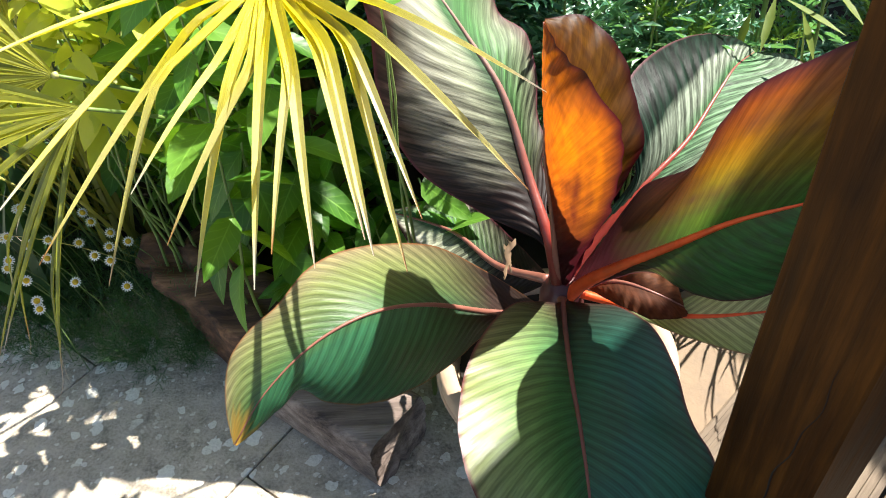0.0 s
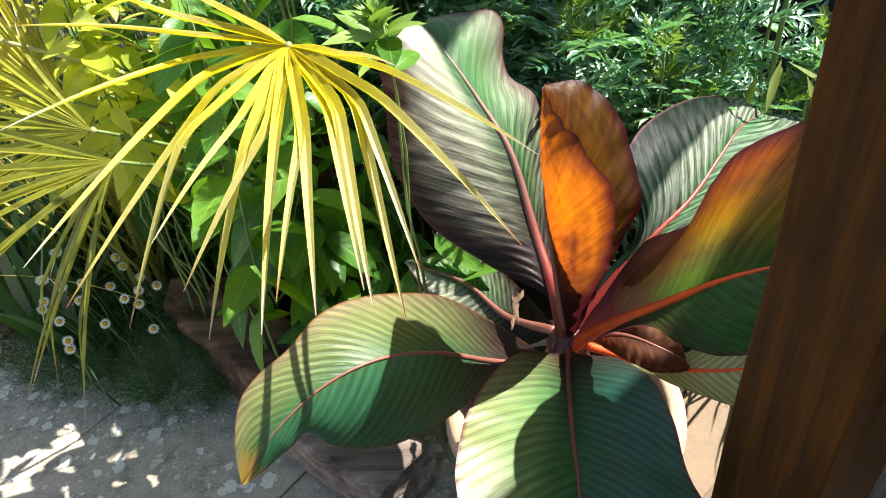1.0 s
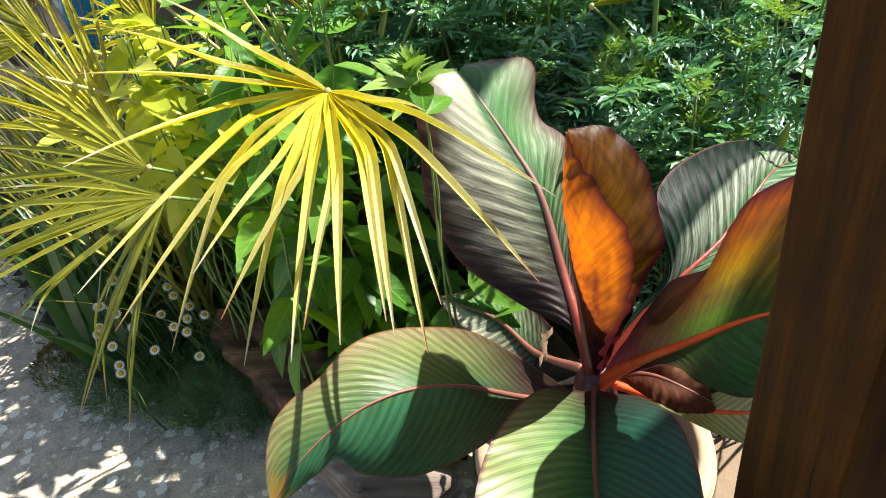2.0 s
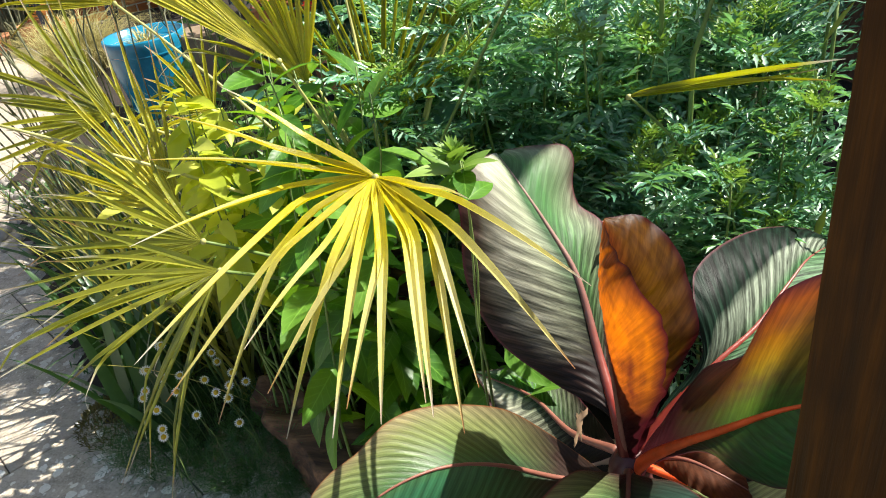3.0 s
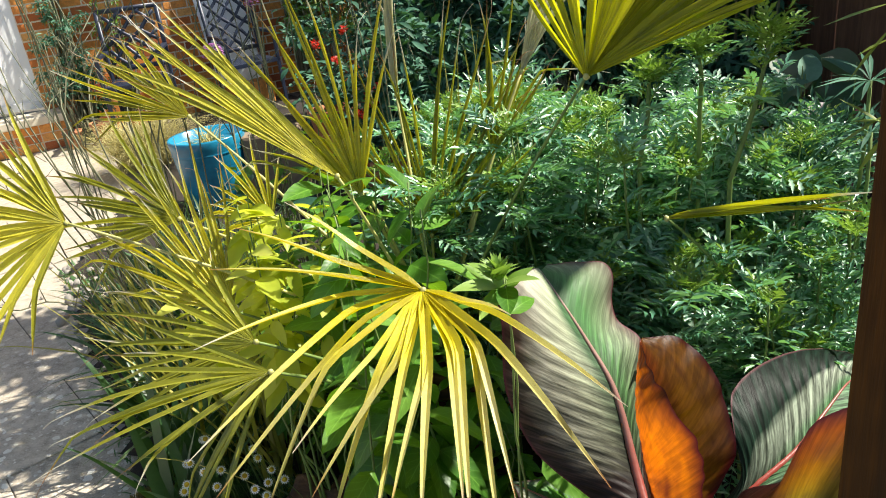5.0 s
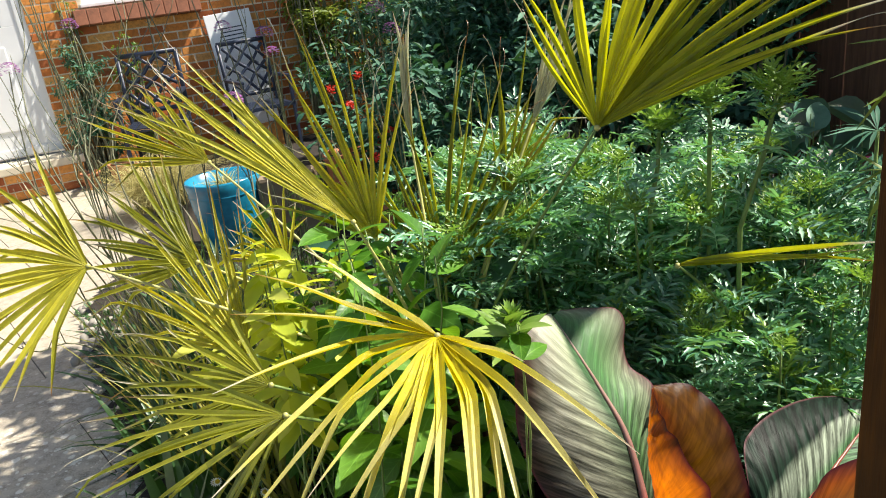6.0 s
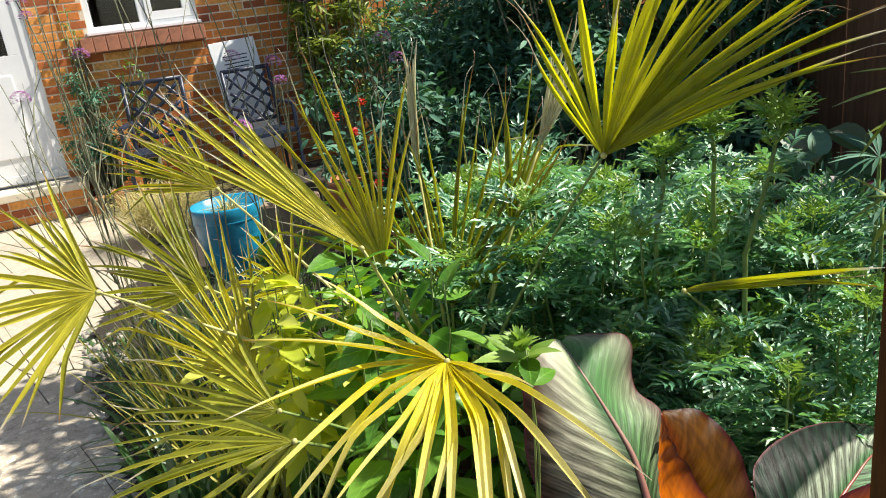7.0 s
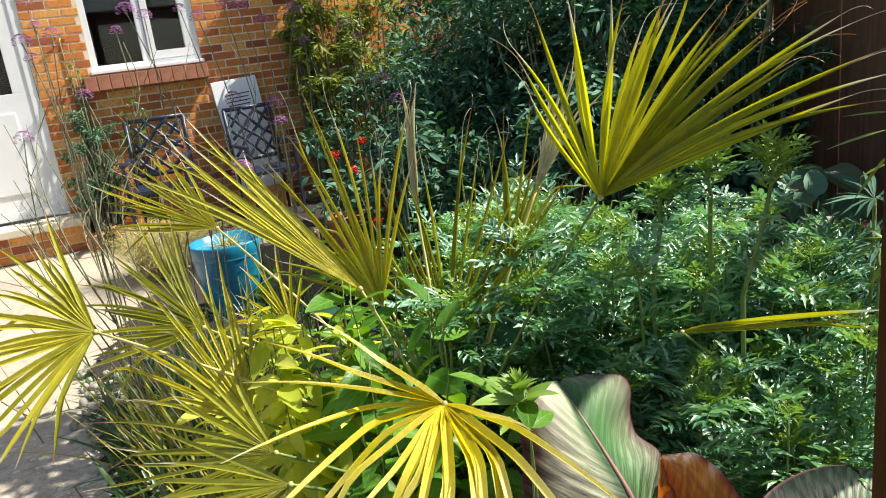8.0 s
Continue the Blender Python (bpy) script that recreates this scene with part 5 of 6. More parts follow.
# tall single shoots that stand out of the bushes
for tip, foot in (((0.319, 1.357, 1.160), (0.255, 1.361, 0.875)), ((0.195, 1.438, 1.134), (0.204, 1.466, 0.991)), ((0.106, 1.434, 1.095), (0.083, 1.421, 0.897))):
    tip, foot = Vector(tip), Vector(foot)
    p = thing("marigold", "tall shoot with a feathery crown, standing above the bushes", "marigold", (foot.x, foot.y, 0.03), group="bushy feathery plants in the bed")
    path = [Vector((0, 0, -0.02)), Vector((0, 0, foot.z * 0.5)), foot - p.location, foot.lerp(tip, 0.5) - p.location + Vector((0.006, 0, 0)), tip - p.location]
    part("stem", mesh_of("stem", *tube(path, [0.0055, 0.0052, 0.005, 0.0046, 0.0036], 8), STALK), p)
    top, side = Heap(), Heap()
    for k in range(26):
        q = path[3].lerp(path[4], rng.random() ** 0.3)
        strewn(top, rng.choice(SHOOT), q, k * 2.4, rng.uniform(0.2, 1.2), rng.uniform(-0.5, 0.5), rng.uniform(0.8, 1.15))
    for k in range(12):
        q = path[2].lerp(path[4], 0.35 + 0.6 * k / 11)
        strewn(side, rng.choice(PINNATE), q, k * 2.4, rng.uniform(-0.2, 0.6), rng.uniform(-0.5, 0.5), rng.uniform(0.7, 1.0))
    part("crown", top.mesh("crown", MARI_TOP), p, "bright feathery crown")
    part("foliage", side.mesh("foliage", MARI), p)


def leafy(x, y, height, label, leaves=26, mat=BROAD, size=1.0, lean=(0, 0), low=0.25, name="leafy_plant", splay=0.08):
    """Upright stems with pairs of broad pointed leaves."""
    p = thing(name, label, "plant", (x, y, 0.03), group="broad-leaved plants under the palm")
    fol = Heap()
    for s in range(2):
        a = rng.uniform(0, 6.28)
        tip = Vector((lean[0] + splay * math.cos(a), lean[1] + splay * math.sin(a), height - 0.03))
        path = wavy_stem((0.01 * math.cos(a), 0.01 * math.sin(a), -0.02), tip, 0.01 + splay, rng.uniform(0, 90))
        part("stem", mesh_of("stem", *tube(path, [0.0038 - 0.00027 * i for i in range(10)], 6), STALK), p)
        for k in range(leaves // 2):
            u = low + (1 - low) * (k + 0.5) / (leaves / 2)
            q = path[min(9, int(u * 9))].lerp(path[min(9, int(u * 9) + 1)], u * 9 % 1)
            strewn(fol, rng.choice(OVATE), q, (k % 2) * math.pi + (k // 2) * 1.6 + a, rng.uniform(-0.8, 0.35) + 0.5 * max(0, u - 0.8) * 5, rng.uniform(-0.6, 0.6), size * rng.uniform(0.65, 1.3) * (1.1 - 0.35 * u))
    part("foliage", fol.mesh("foliage", mat), p)
    return p


GREEN_LABEL = "fresh green plant with broad pointed leaves"
for x, y, h in ((-0.38, 1.08, 0.52), (-0.26, 1.06, 0.46), (-0.16, 1.10, 0.44), (-0.56, 1.30, 0.62), (-0.44, 1.24, 0.66), (-0.30, 1.20, 0.62), (-0.20, 1.22, 0.60), (-0.68, 1.36, 0.60), (-0.24, 0.99, 0.30), (-0.52, 1.40, 0.75), (-0.80, 1.45, 0.55), (-0.15, 1.02, 0.36)):
    leafy(x, y, h, GREEN_LABEL, 30, size=1.25)
bud_top = Vector((-0.125, 0.882, 0.911))
bud = leafy(bud_top.x, bud_top.y, bud_top.z, "green plant with a spiky bud of young leaves at its tip", 4, size=0.7, low=0.9, splay=0.01)
spikes = Heap()
for k in range(46):
    strewn(spikes, small_lance(0.034, 0.0045), bud_top - bud.location, k * 2.4, rng.uniform(0.1, 1.3), 0, rng.uniform(0.7, 1.1))
part("bud", spikes.mesh("bud", MARI_TOP), bud, "spiky lime-green bud")
collar = Heap()
for k in range(9):
    strewn(collar, rng.choice(OVATE), bud_top - bud.location - Vector((0, 0, 0.012 + 0.012 * (k % 3))), 1.4 + k * 0.75, rng.uniform(0.1, 1.3), rng.uniform(-0.5, 0.5), rng.uniform(0.5, 0.85))
part("leaf_collar", collar.mesh("leaf_collar", MARI_TOP), bud, "lime-green leaves round the bud")
for px_, h_ in (((-0.503, 1.197, 0.935), 0), ((-0.608, 1.210, 0.946), 0), ((-0.422, 1.163, 0.910), 0), ((-0.353, 1.026, 0.931), 0), ((-0.478, 0.986, 0.883), 0)):
    leafy(px_[0], px_[1], px_[2] + 0.04, "green plant with broad pointed leaves in full sun", 34, size=1.25, low=0.3)
for at in ((-0.661, 1.181, 0.882), (-0.702, 1.149, 0.864), (-0.617, 1.139, 0.842), (-0.777, 1.394, 0.732), (-0.668, 1.401, 0.758), (-0.861, 1.393, 0.702), (-0.893, 1.288, 0.662), (-0.652, 1.214, 0.731)):
    leafy(at[0], at[1], at[2] + 0.05, "lime-yellow leafy plant in full sun", 34, LIME, 0.9, low=0.6, name="lime_plant")

for at in ((-0.481, 1.358, 0.746), (-0.586, 1.372, 0.741), (-0.460, 1.471, 0.724), (-0.619, 1.733, 0.819), (-0.774, 1.789, 0.841), (-0.945, 1.946, 0.873), (-0.553, 1.950, 0.742), (-0.627, 1.538, 0.761), (-0.741, 1.556, 0.789), (-1.009, 1.646, 0.779), (-1.092, 1.954, 0.762), (-0.355, 1.392, 0.729), (-0.385, 1.666, 0.736)):
    leafy(at[0], at[1], at[2] + 0.03, "green leafy plant filling the bed", 40, BROAD if rng.random() < 0.6 else SHRUB, 1.15, low=0.2)


def tuft(name, label, x, y, blades, length, width, mat, lift=(0.5, 1.4), droop=0.35, group="grassy clumps", single=False):
    """A clump of arching blades; single: each blade a part of its own."""
    h = Heap()
    clump = thing(name, label, "grass", (x, y, 0.03), group=group) if single else None
    for k in range(blades):
        a, e = rng.uniform(0, 6.28), rng.uniform(*lift)
        ln = length * rng.uniform(0.6, 1.1)
        d = np.array([math.cos(a) * math.cos(e), math.sin(a) * math.cos(e), math.sin(e)])
        s = np.array([-math.sin(a), math.cos(a), 0])
        o = np.array([rng.gauss(0, 0.025), rng.gauss(0, 0.025), -0.01])
        v, f = [], []
        for i in range(9):
            u = i / 8
            c = o + d * ln * u + np.array([math.cos(a) * 0.3, math.sin(a) * 0.3, -1]) * (droop * ln * u**2.5 * rng.uniform(0.95, 1.05))
            w = width * (1 - u**1.8) + 0.0003
            v += [c - s * w + [0, 0, w * 0.4], c, c + s * w + [0, 0, w * 0.4]]
            if i:
                j = 3 * i
                f += [[j - 3, j - 2, j + 1, j], [j - 2, j - 1, j + 2, j + 1]]
        if single:
            part("blade", mesh_of("blade", v, f, mat), clump)
        h.add(np.array(v), f)
    return clump or thing(name, label, "grass", (x, y, 0.03), group=group, me=h.mesh(name, mat))


for x, y, n, ln, w, mat, lab in ((-1.25, 1.62, 22, 0.62, 0.010, GRASS, "clump of grey-green strap leaves by the path"), (-1.05, 1.52, 20, 0.55, 0.009, IRIS, "clump of grey-green strap leaves by the path"),
                                 (-1.45, 1.85, 36, 0.55, 0.009, GRASS, "dark grey-green clump of strap leaves"), (-1.15, 1.9, 30, 0.5, 0.006, BAMBOO, "straw-coloured clump of dry grass"), (-0.9, 1.75, 30, 0.75, 0.005, BAMBOO, "yellow-green clump of arching grass"),
                                 (-1.65, 2.2, 40, 0.5, 0.005, BAMBOO, "yellow-green clump of stiff blades"), (-1.75, 2.5, 24, 0.4, 0.008, IRIS, "dark clump of strap leaves"), (-1.9, 2.55, 60, 0.6, 0.0045, GRASS, "grey-green clump of arching grass"),
                                 (-0.8, 1.5, 22, 0.6, 0.006, BAMBOO, "yellow-green clump of arching grass"), (-1.0, 2.15, 36, 0.5, 0.006, BAMBOO, "yellow-green clump of arching grass"), 
                                 (-1.7, 2.8, 70, 0.6, 0.004, GRASS, "grey-green clump of arching grass")):
    tuft("grass_clump", lab, x, y, n, ln, w, mat)
for x, y in ((-1.42, 1.55), (-1.6, 1.78), (-1.75, 1.98), (-1.95, 2.22), (-2.1, 2.4), (-1.9, 2.0), (-1.3, 1.75), (-2.05, 2.55), (-1.85, 2.3), (-1.95, 2.8)):
    tuft("grass_clump", "dark green strap leaves arching over the path edge", x, y, 16, rng.uniform(0.38, 0.55), 0.013, IRIS if rng.random() < 0.7 else GRASS, (0.7, 1.4), 0.28)


for at, n, ln in (((-1.114, 1.207, 0.702), 16, 0.5), ((-1.094, 1.289, 0.691), 14, 0.5), ((-1.245, 1.310, 0.712), 14, 0.45), ((-1.019, 1.122, 0.662), 14, 0.42), ((-1.120, 1.420, 0.724), 12, 0.5)):
    tuft("iris", "dark green iris leaves at the path edge", at[0], at[1], n // 2, ln + 0.12, 0.018, IRIS, (1.0, 1.5), 0.18, "iris clumps", True)
for at in ((-3.533, 4.408, 0.000), (-3.302, 4.319, 0.000), (-3.335, 4.517, 0.000)):
    tuft("grass_clump", "pale fine feather grass", at[0], at[1], 420, 0.75, 0.0024, STRAW, (0.8, 1.5), 0.5)


for at, mat in (((-1.335, 1.776, 0.700), OLIVE), ((-1.196, 1.739, 0.683), IRIS), ((-1.522, 1.895, 0.698), IRIS), ((-1.037, 1.595, 0.695), OLIVE), ((-1.544, 1.749, 0.716), OLIVE), ((-1.197, 1.613, 0.690), IRIS)):
    tuft("grass_clump", "clump of narrow arching blades before the turquoise pot", at[0], at[1], 18, at[2] + 0.06, 0.008, mat, (0.8, 1.5), 0.3)
for at in ((-0.359, 1.729, 0.921), (-0.299, 1.862, 0.979), (-0.455, 1.822, 0.965)):
    tuft("grass_clump", "upright olive-yellow blades among the bushes", at[0], at[1], 26, at[2] + 0.16, 0.005, OLIVE, (1.25, 1.55), 0.08)
for at, n, ln in (((-1.214, 1.471, 0.701), 20, 0.55), ((-1.084, 1.417, 0.659), 18, 0.5), ((-1.011, 1.484, 0.693), 20, 0.55), ((-1.383, 1.611, 0.713), 16, 0.55), ((-1.335, 1.782, 0.717), 16, 0.55), ((-0.871, 1.312, 0.680), 16, 0.5)):
    tuft("grass_clump", "olive-yellow clump of stiff narrow blades", at[0], at[1], n, at[2] + ln * 0.25, 0.0056, OLIVE, (1.0, 1.52), 0.15)


for x, y, n, ln, mat, lab in ((-1.36, 1.96, 30, 0.86, OLIVE, "upright straw-yellow stalks before the turquoise pot"),
                          (-1.52, 2.12, 26, 0.80, GRASS, "tall grey-green strap leaves"), (-1.30, 1.64, 18, 0.72, IRIS, "broad dark iris leaves")):
    tuft("grass_clump", lab, x, y, n, ln, 0.015 if mat is IRIS else 0.006, mat, (1.12, 1.52), 0.12)


# ---- daisies, moss ----
def feather_tuft(heap, x, y, z, n, size):
    for k in range(n):
        a, e = rng.uniform(0, 6.28), rng.uniform(0.1, 1.4)
        ln = size * rng.uniform(0.5, 1.1)
        m = turned(None, a, e, rng.uniform(-0.6, 0.6))
        for j in range(7):
            v, f = small_lance(0.018 * rng.uniform(0.6, 1.2), 0.0007)
            q = turned(None, (j % 2 * 2 - 1) * 0.6, rng.uniform(-0.3, 0.3), 0)
            heap.add((v @ q.T + np.array([0, ln * (0.35 + 0.1 * j), 0])) @ m.T + np.array([x, y, z]), f)
        heap.add(np.array([(-0.0005, 0, 0), (0.0005, 0, 0), (0.0003, ln, 0)]) @ m.T + np.array([x, y, z]), [[0, 1, 2]])


def daisy_head():
    v, f = [], []
    for k in range(13):
        a = 2 * math.pi * k / 13
        c, s = math.cos(a), math.sin(a)
        p = lambda r, w, z: (c * r - s * w, s * r + c * w, z)
        i = len(v)
        v += [p(0.003, -0.0008, 0), p(0.003, 0.0008, 0), p(0.0075, 0.0018, 0.0004), p(0.0115, 0.0009, -0.001), p(0.0115, -0.0009, -0.001), p(0.0075, -0.0018, 0.0004)]
        f.append([i, i + 1, i + 2, i + 3, i + 4, i + 5])
    return mesh_of("petals", v, f, PETAL), mesh_of("eye", *lathe([(0.0062, -0.001), (0.0060, 0.0014), (0.0036, 0.0034), (0.0002, 0.0042)], 12), YOLK)


PETALS, EYE_ = daisy_head()
DAISIES = [(-0.973, 1.172, 0.313), (-0.981, 1.113, 0.288), (-0.959, 1.056, 0.275), (-0.956, 1.038, 0.270), (-0.913, 1.014, 0.257), (-0.888, 0.979, 0.234), (-0.879, 0.963, 0.227), (-0.836, 1.176, 0.263), (-0.799, 1.165, 0.239), (-0.805, 1.090, 0.244), (-0.789, 1.124, 0.236), (-0.775, 1.085, 0.232), (-0.735, 1.037, 0.203), (-0.908, 1.123, 0.265), (-0.964, 1.170, 0.317), (-1.010, 1.136, 0.265), (-0.845, 1.12, 0.255), (-0.93, 1.09, 0.285), (-0.86, 1.20, 0.27), (-0.89, 1.07, 0.262), (-0.76, 1.15, 0.225), (-0.83, 1.03, 0.23)]
daisy = thing("daisy_plant", "straggling white daisies with feathery leaves at the path edge", "daisies", (-0.95, 1.12, 0.03))
fol = Heap()
for x, y, n, z in [(rng.uniform(-1.12, -0.62), 0, 24, 0) for _ in range(120)]:
    y = 1.00 + rng.uniform(0.0, 0.30) - 0.2 * (x + 0.9) * (1 if x > -0.9 else 0.3)
    feather_tuft(fol, x + 0.95, y - 1.12, rng.uniform(-0.01, 0.06), 26, rng.uniform(0.05, 0.13))
part("foliage", fol.mesh("foliage", FEATHER), daisy)
for d in DAISIES:
    tip = Vector(d) - daisy.location
    foot = Vector((tip.x + rng.uniform(-0.03, 0.05), tip.y + rng.uniform(0.0, 0.08), -0.01))
    st = part("flower_stalk", mesh_of("flower_stalk", *tube([foot, foot.lerp(tip, 0.6) + Vector((0.01, 0.0, 0.02)), tip], [0.0011, 0.001, 0.0009], 5), STALK), daisy)
    face = Vector((0.8 + rng.uniform(-0.5, 0.5), -0.9 + rng.uniform(-0.4, 0.4), 1.3))
    m = Matrix.Translation(tip) @ face.to_track_quat("Z", "Y").to_matrix().to_4x4()
    part("petals", PETALS, st, "white petals", m)
    part("eye", EYE_, st, "yellow eye", m)
moss = thing("moss_patch", "olive-brown mossy tuft on the paving", "moss", (-1.217, 1.205, 0.000))
mh = Heap()
for k in range(1600):
    r, a = 0.10 * math.sqrt(rng.random()), rng.uniform(0, 6.28)
    strewn(mh, small_lance(0.02, 0.002), (r * math.cos(a) * 1.2, r * math.sin(a), 0.075 * (1 - (r / 0.105) ** 2)), rng.uniform(0, 6.28), rng.uniform(0.2, 1.4), 0, rng.uniform(0.6, 1.2))
part("moss", mh.mesh("moss", MOSS), moss)
edge = thing("low_weeds", "low green weeds along the edge of the path", "weeds", kind="stuff", me=None)
eh = Heap()
for k in range(80):
    u = rng.random()
    x, y = -1.25 - 1.45 * u + rng.uniform(-0.06, 0.14), 1.25 + 1.5 * u + rng.uniform(-0.02, 0.12)
    for j in range(14):
        strewn(eh, lance(0.05, 0.004), (x + rng.gauss(0, 0.03), y + rng.gauss(0, 0.03), 0.0), rng.uniform(0, 6.28), rng.uniform(0.2, 1.4), rng.uniform(-0.5, 0.5), rng.uniform(0.5, 1.4))
part("weeds", eh.mesh("weeds", FEATHER), edge)


# ---- tall verbena ----
def verbena_head(n, r, rng2):
    h = Heap()
    for k in range(n):
        a, e = rng2.uniform(0, 6.28), rng2.uniform(-0.35, 1.5)
        c = np.array([math.cos(a) * math.cos(e), math.sin(a) * math.cos(e), 0.95 * math.sin(e)]) * r
        for j in range(5):
            strewn(h, (np.array([(0, 0, 0), (-0.0016, 0.0028, 0.0005), (0, 0.0042, 0), (0.0016, 0.0028, 0.0005)]), [[0, 1, 2, 3]]), c, j * 1.257, 0.2, 0, 1.0)
    return h.mesh("head", LILAC)


HEADS = [verbena_head(130, 0.021, random.Random(5)), verbena_head(90, 0.017, random.Random(6)), verbena_head(170, 0.025, random.Random(7))]
VERBENA = [
    ((-1.75, 1.95), [(-1.581, 1.699, 1.680), (-1.579, 1.709, 1.613), (-1.613, 1.681, 1.574), (-1.519, 1.697, 1.584), (-1.536, 1.618, 1.524), (-1.551, 1.532, 1.315)]),
    ((-1.45, 2.0), [(-1.391, 1.613, 1.407), (-1.329, 1.723, 1.569), (-1.327, 1.782, 1.625), (-1.290, 1.810, 1.605)]),
    ((-1.15, 2.0), [(-1.117, 1.806, 1.580), (-1.077, 1.886, 1.606), (-1.017, 1.863, 1.595), (-1.022, 1.749, 1.352), (-1.180, 1.824, 1.610)]),
    ((-0.95, 1.9), [(-0.882, 1.711, 1.327), (-0.849, 1.668, 1.281), (-0.925, 1.557, 1.182), (-0.920, 1.805, 1.544), (-0.826, 1.852, 1.478), (-0.861, 1.888, 1.566)]),
    ((-0.6, 2.0), [(-0.723, 1.895, 1.511), (-0.692, 1.908, 1.469), (-0.610, 1.829, 1.349), (-0.577, 1.837, 1.294)]),
]
for (x, y), tips in VERBENA:
    v = thing("verbena", "tall thin-stemmed verbena with small lilac flower heads", "verbena", (x, y, 0.03), group="tall verbena")
    fork = None
    for k, tp in enumerate(tips):
        tip = Vector(tp) - v.location
        foot = Vector((rng.uniform(-0.06, 0.06), rng.uniform(-0.06, 0.06), -0.02))
        mid = foot.lerp(tip, 0.55) + Vector((rng.uniform(-0.11, 0.11), rng.uniform(-0.06, 0.06), 0))
        path = [(1 - i / 10) ** 2 * foot + 2 * (i / 10) * (1 - i / 10) * (mid * 2 - (foot + tip) / 2) + (i / 10) ** 2 * tip for i in range(11)]
        st = part("stem", mesh_of("stem", *tube(path, [0.0028 - 0.00013 * i for i in range(11)], 6), STALK_DULL), v)
        part("flower_head", HEADS[k % 3], st, "domed lilac flower head", Matrix.Translation(tip))
        if k % 2 == 0:
            side = mid + Vector((rng.uniform(-0.16, 0.16), rng.uniform(-0.05, 0.05), rng.uniform(0.12, 0.3)))
            part("side_stem", mesh_of("side_stem", *tube([mid, mid.lerp(side, 0.5) + Vector((0, 0, -0.02)), side], [0.0016, 0.0014, 0.001], 5), STALK_DULL), v)
# thin dry twigs among them
for a, b, c in (((-1.443, 1.231, 1.009), (-1.367, 1.303, 0.980), (-1.237, 1.244, 0.866)), ((-1.478, 1.389, 1.228), (-1.380, 1.368, 1.004), (-1.293, 1.342, 0.888)), ((-1.429, 1.446, 1.314), (-1.302, 1.395, 1.098), (-1.182, 1.333, 0.978)), ((-1.505, 1.349, 1.151), (-1.457, 1.384, 1.079), (-1.340, 1.322, 0.958)), ((-1.291, 1.693, 1.538), (-1.273, 1.577, 1.280), (-1.270, 1.388, 0.963)), ((-1.379, 1.619, 1.252), (-1.165, 1.502, 1.076), (-1.072, 1.406, 0.933)), ((-1.546, 1.475, 1.364), (-1.440, 1.417, 1.160), (-1.310, 1.356, 0.975)), ((-1.534, 1.621, 1.569), (-1.497, 1.519, 1.309), (-1.326, 1.358, 1.035)), ((-1.256, 1.961, 1.525), (-1.299, 1.680, 1.235), (-1.217, 1.436, 0.975)), ((-1.158, 2.020, 1.512), (-1.078, 1.826, 1.224), (-1.116, 1.506, 0.948)), ((-1.260, 1.841, 1.435), (-1.325, 1.525, 1.188), (-1.168, 1.335, 0.947)), ((-1.322, 1.793, 1.300), (-1.342, 1.502, 1.133), (-1.207, 1.310, 0.972)), ((-1.033, 2.088, 1.444), (-0.990, 1.869, 1.177), (-0.932, 1.494, 0.913)), ((-0.905, 2.033, 1.281), (-0.933, 1.773, 1.091), (-0.895, 1.514, 0.905)), ((-1.442, 1.244, 1.047), (-1.307, 1.273, 0.930), (-1.128, 1.261, 0.841)), ((-1.216, 0.948, 0.839), (-1.174, 1.034, 0.766), (-1.099, 1.130, 0.670))):
    a, b, c = Vector(a), Vector(b), Vector(c)
    foot = Vector((c.x + 0.16, c.y + 0.30, 0.0))
    tw = thing("dry_stem", "thin dry branching stem", "stem", foot, group="dry stems")
    pts = [foot, c, b, a]
    path = [through_points(pts, i / 14) - foot for i in range(15)]
    part("stem", mesh_of("stem", *tube(path, [0.0025 - 0.0001 * i for i in range(15)], 5), STALK_DULL), tw)
    for k in (6, 8, 10, 12):
        q = path[k] + Vector((rng.uniform(-0.09, 0.09), rng.uniform(-0.03, 0.03), rng.uniform(0.04, 0.12)))
        part("twig", mesh_of("twig", *tube([path[k], q], [0.0012, 0.0006], 5), STALK_DULL), tw)


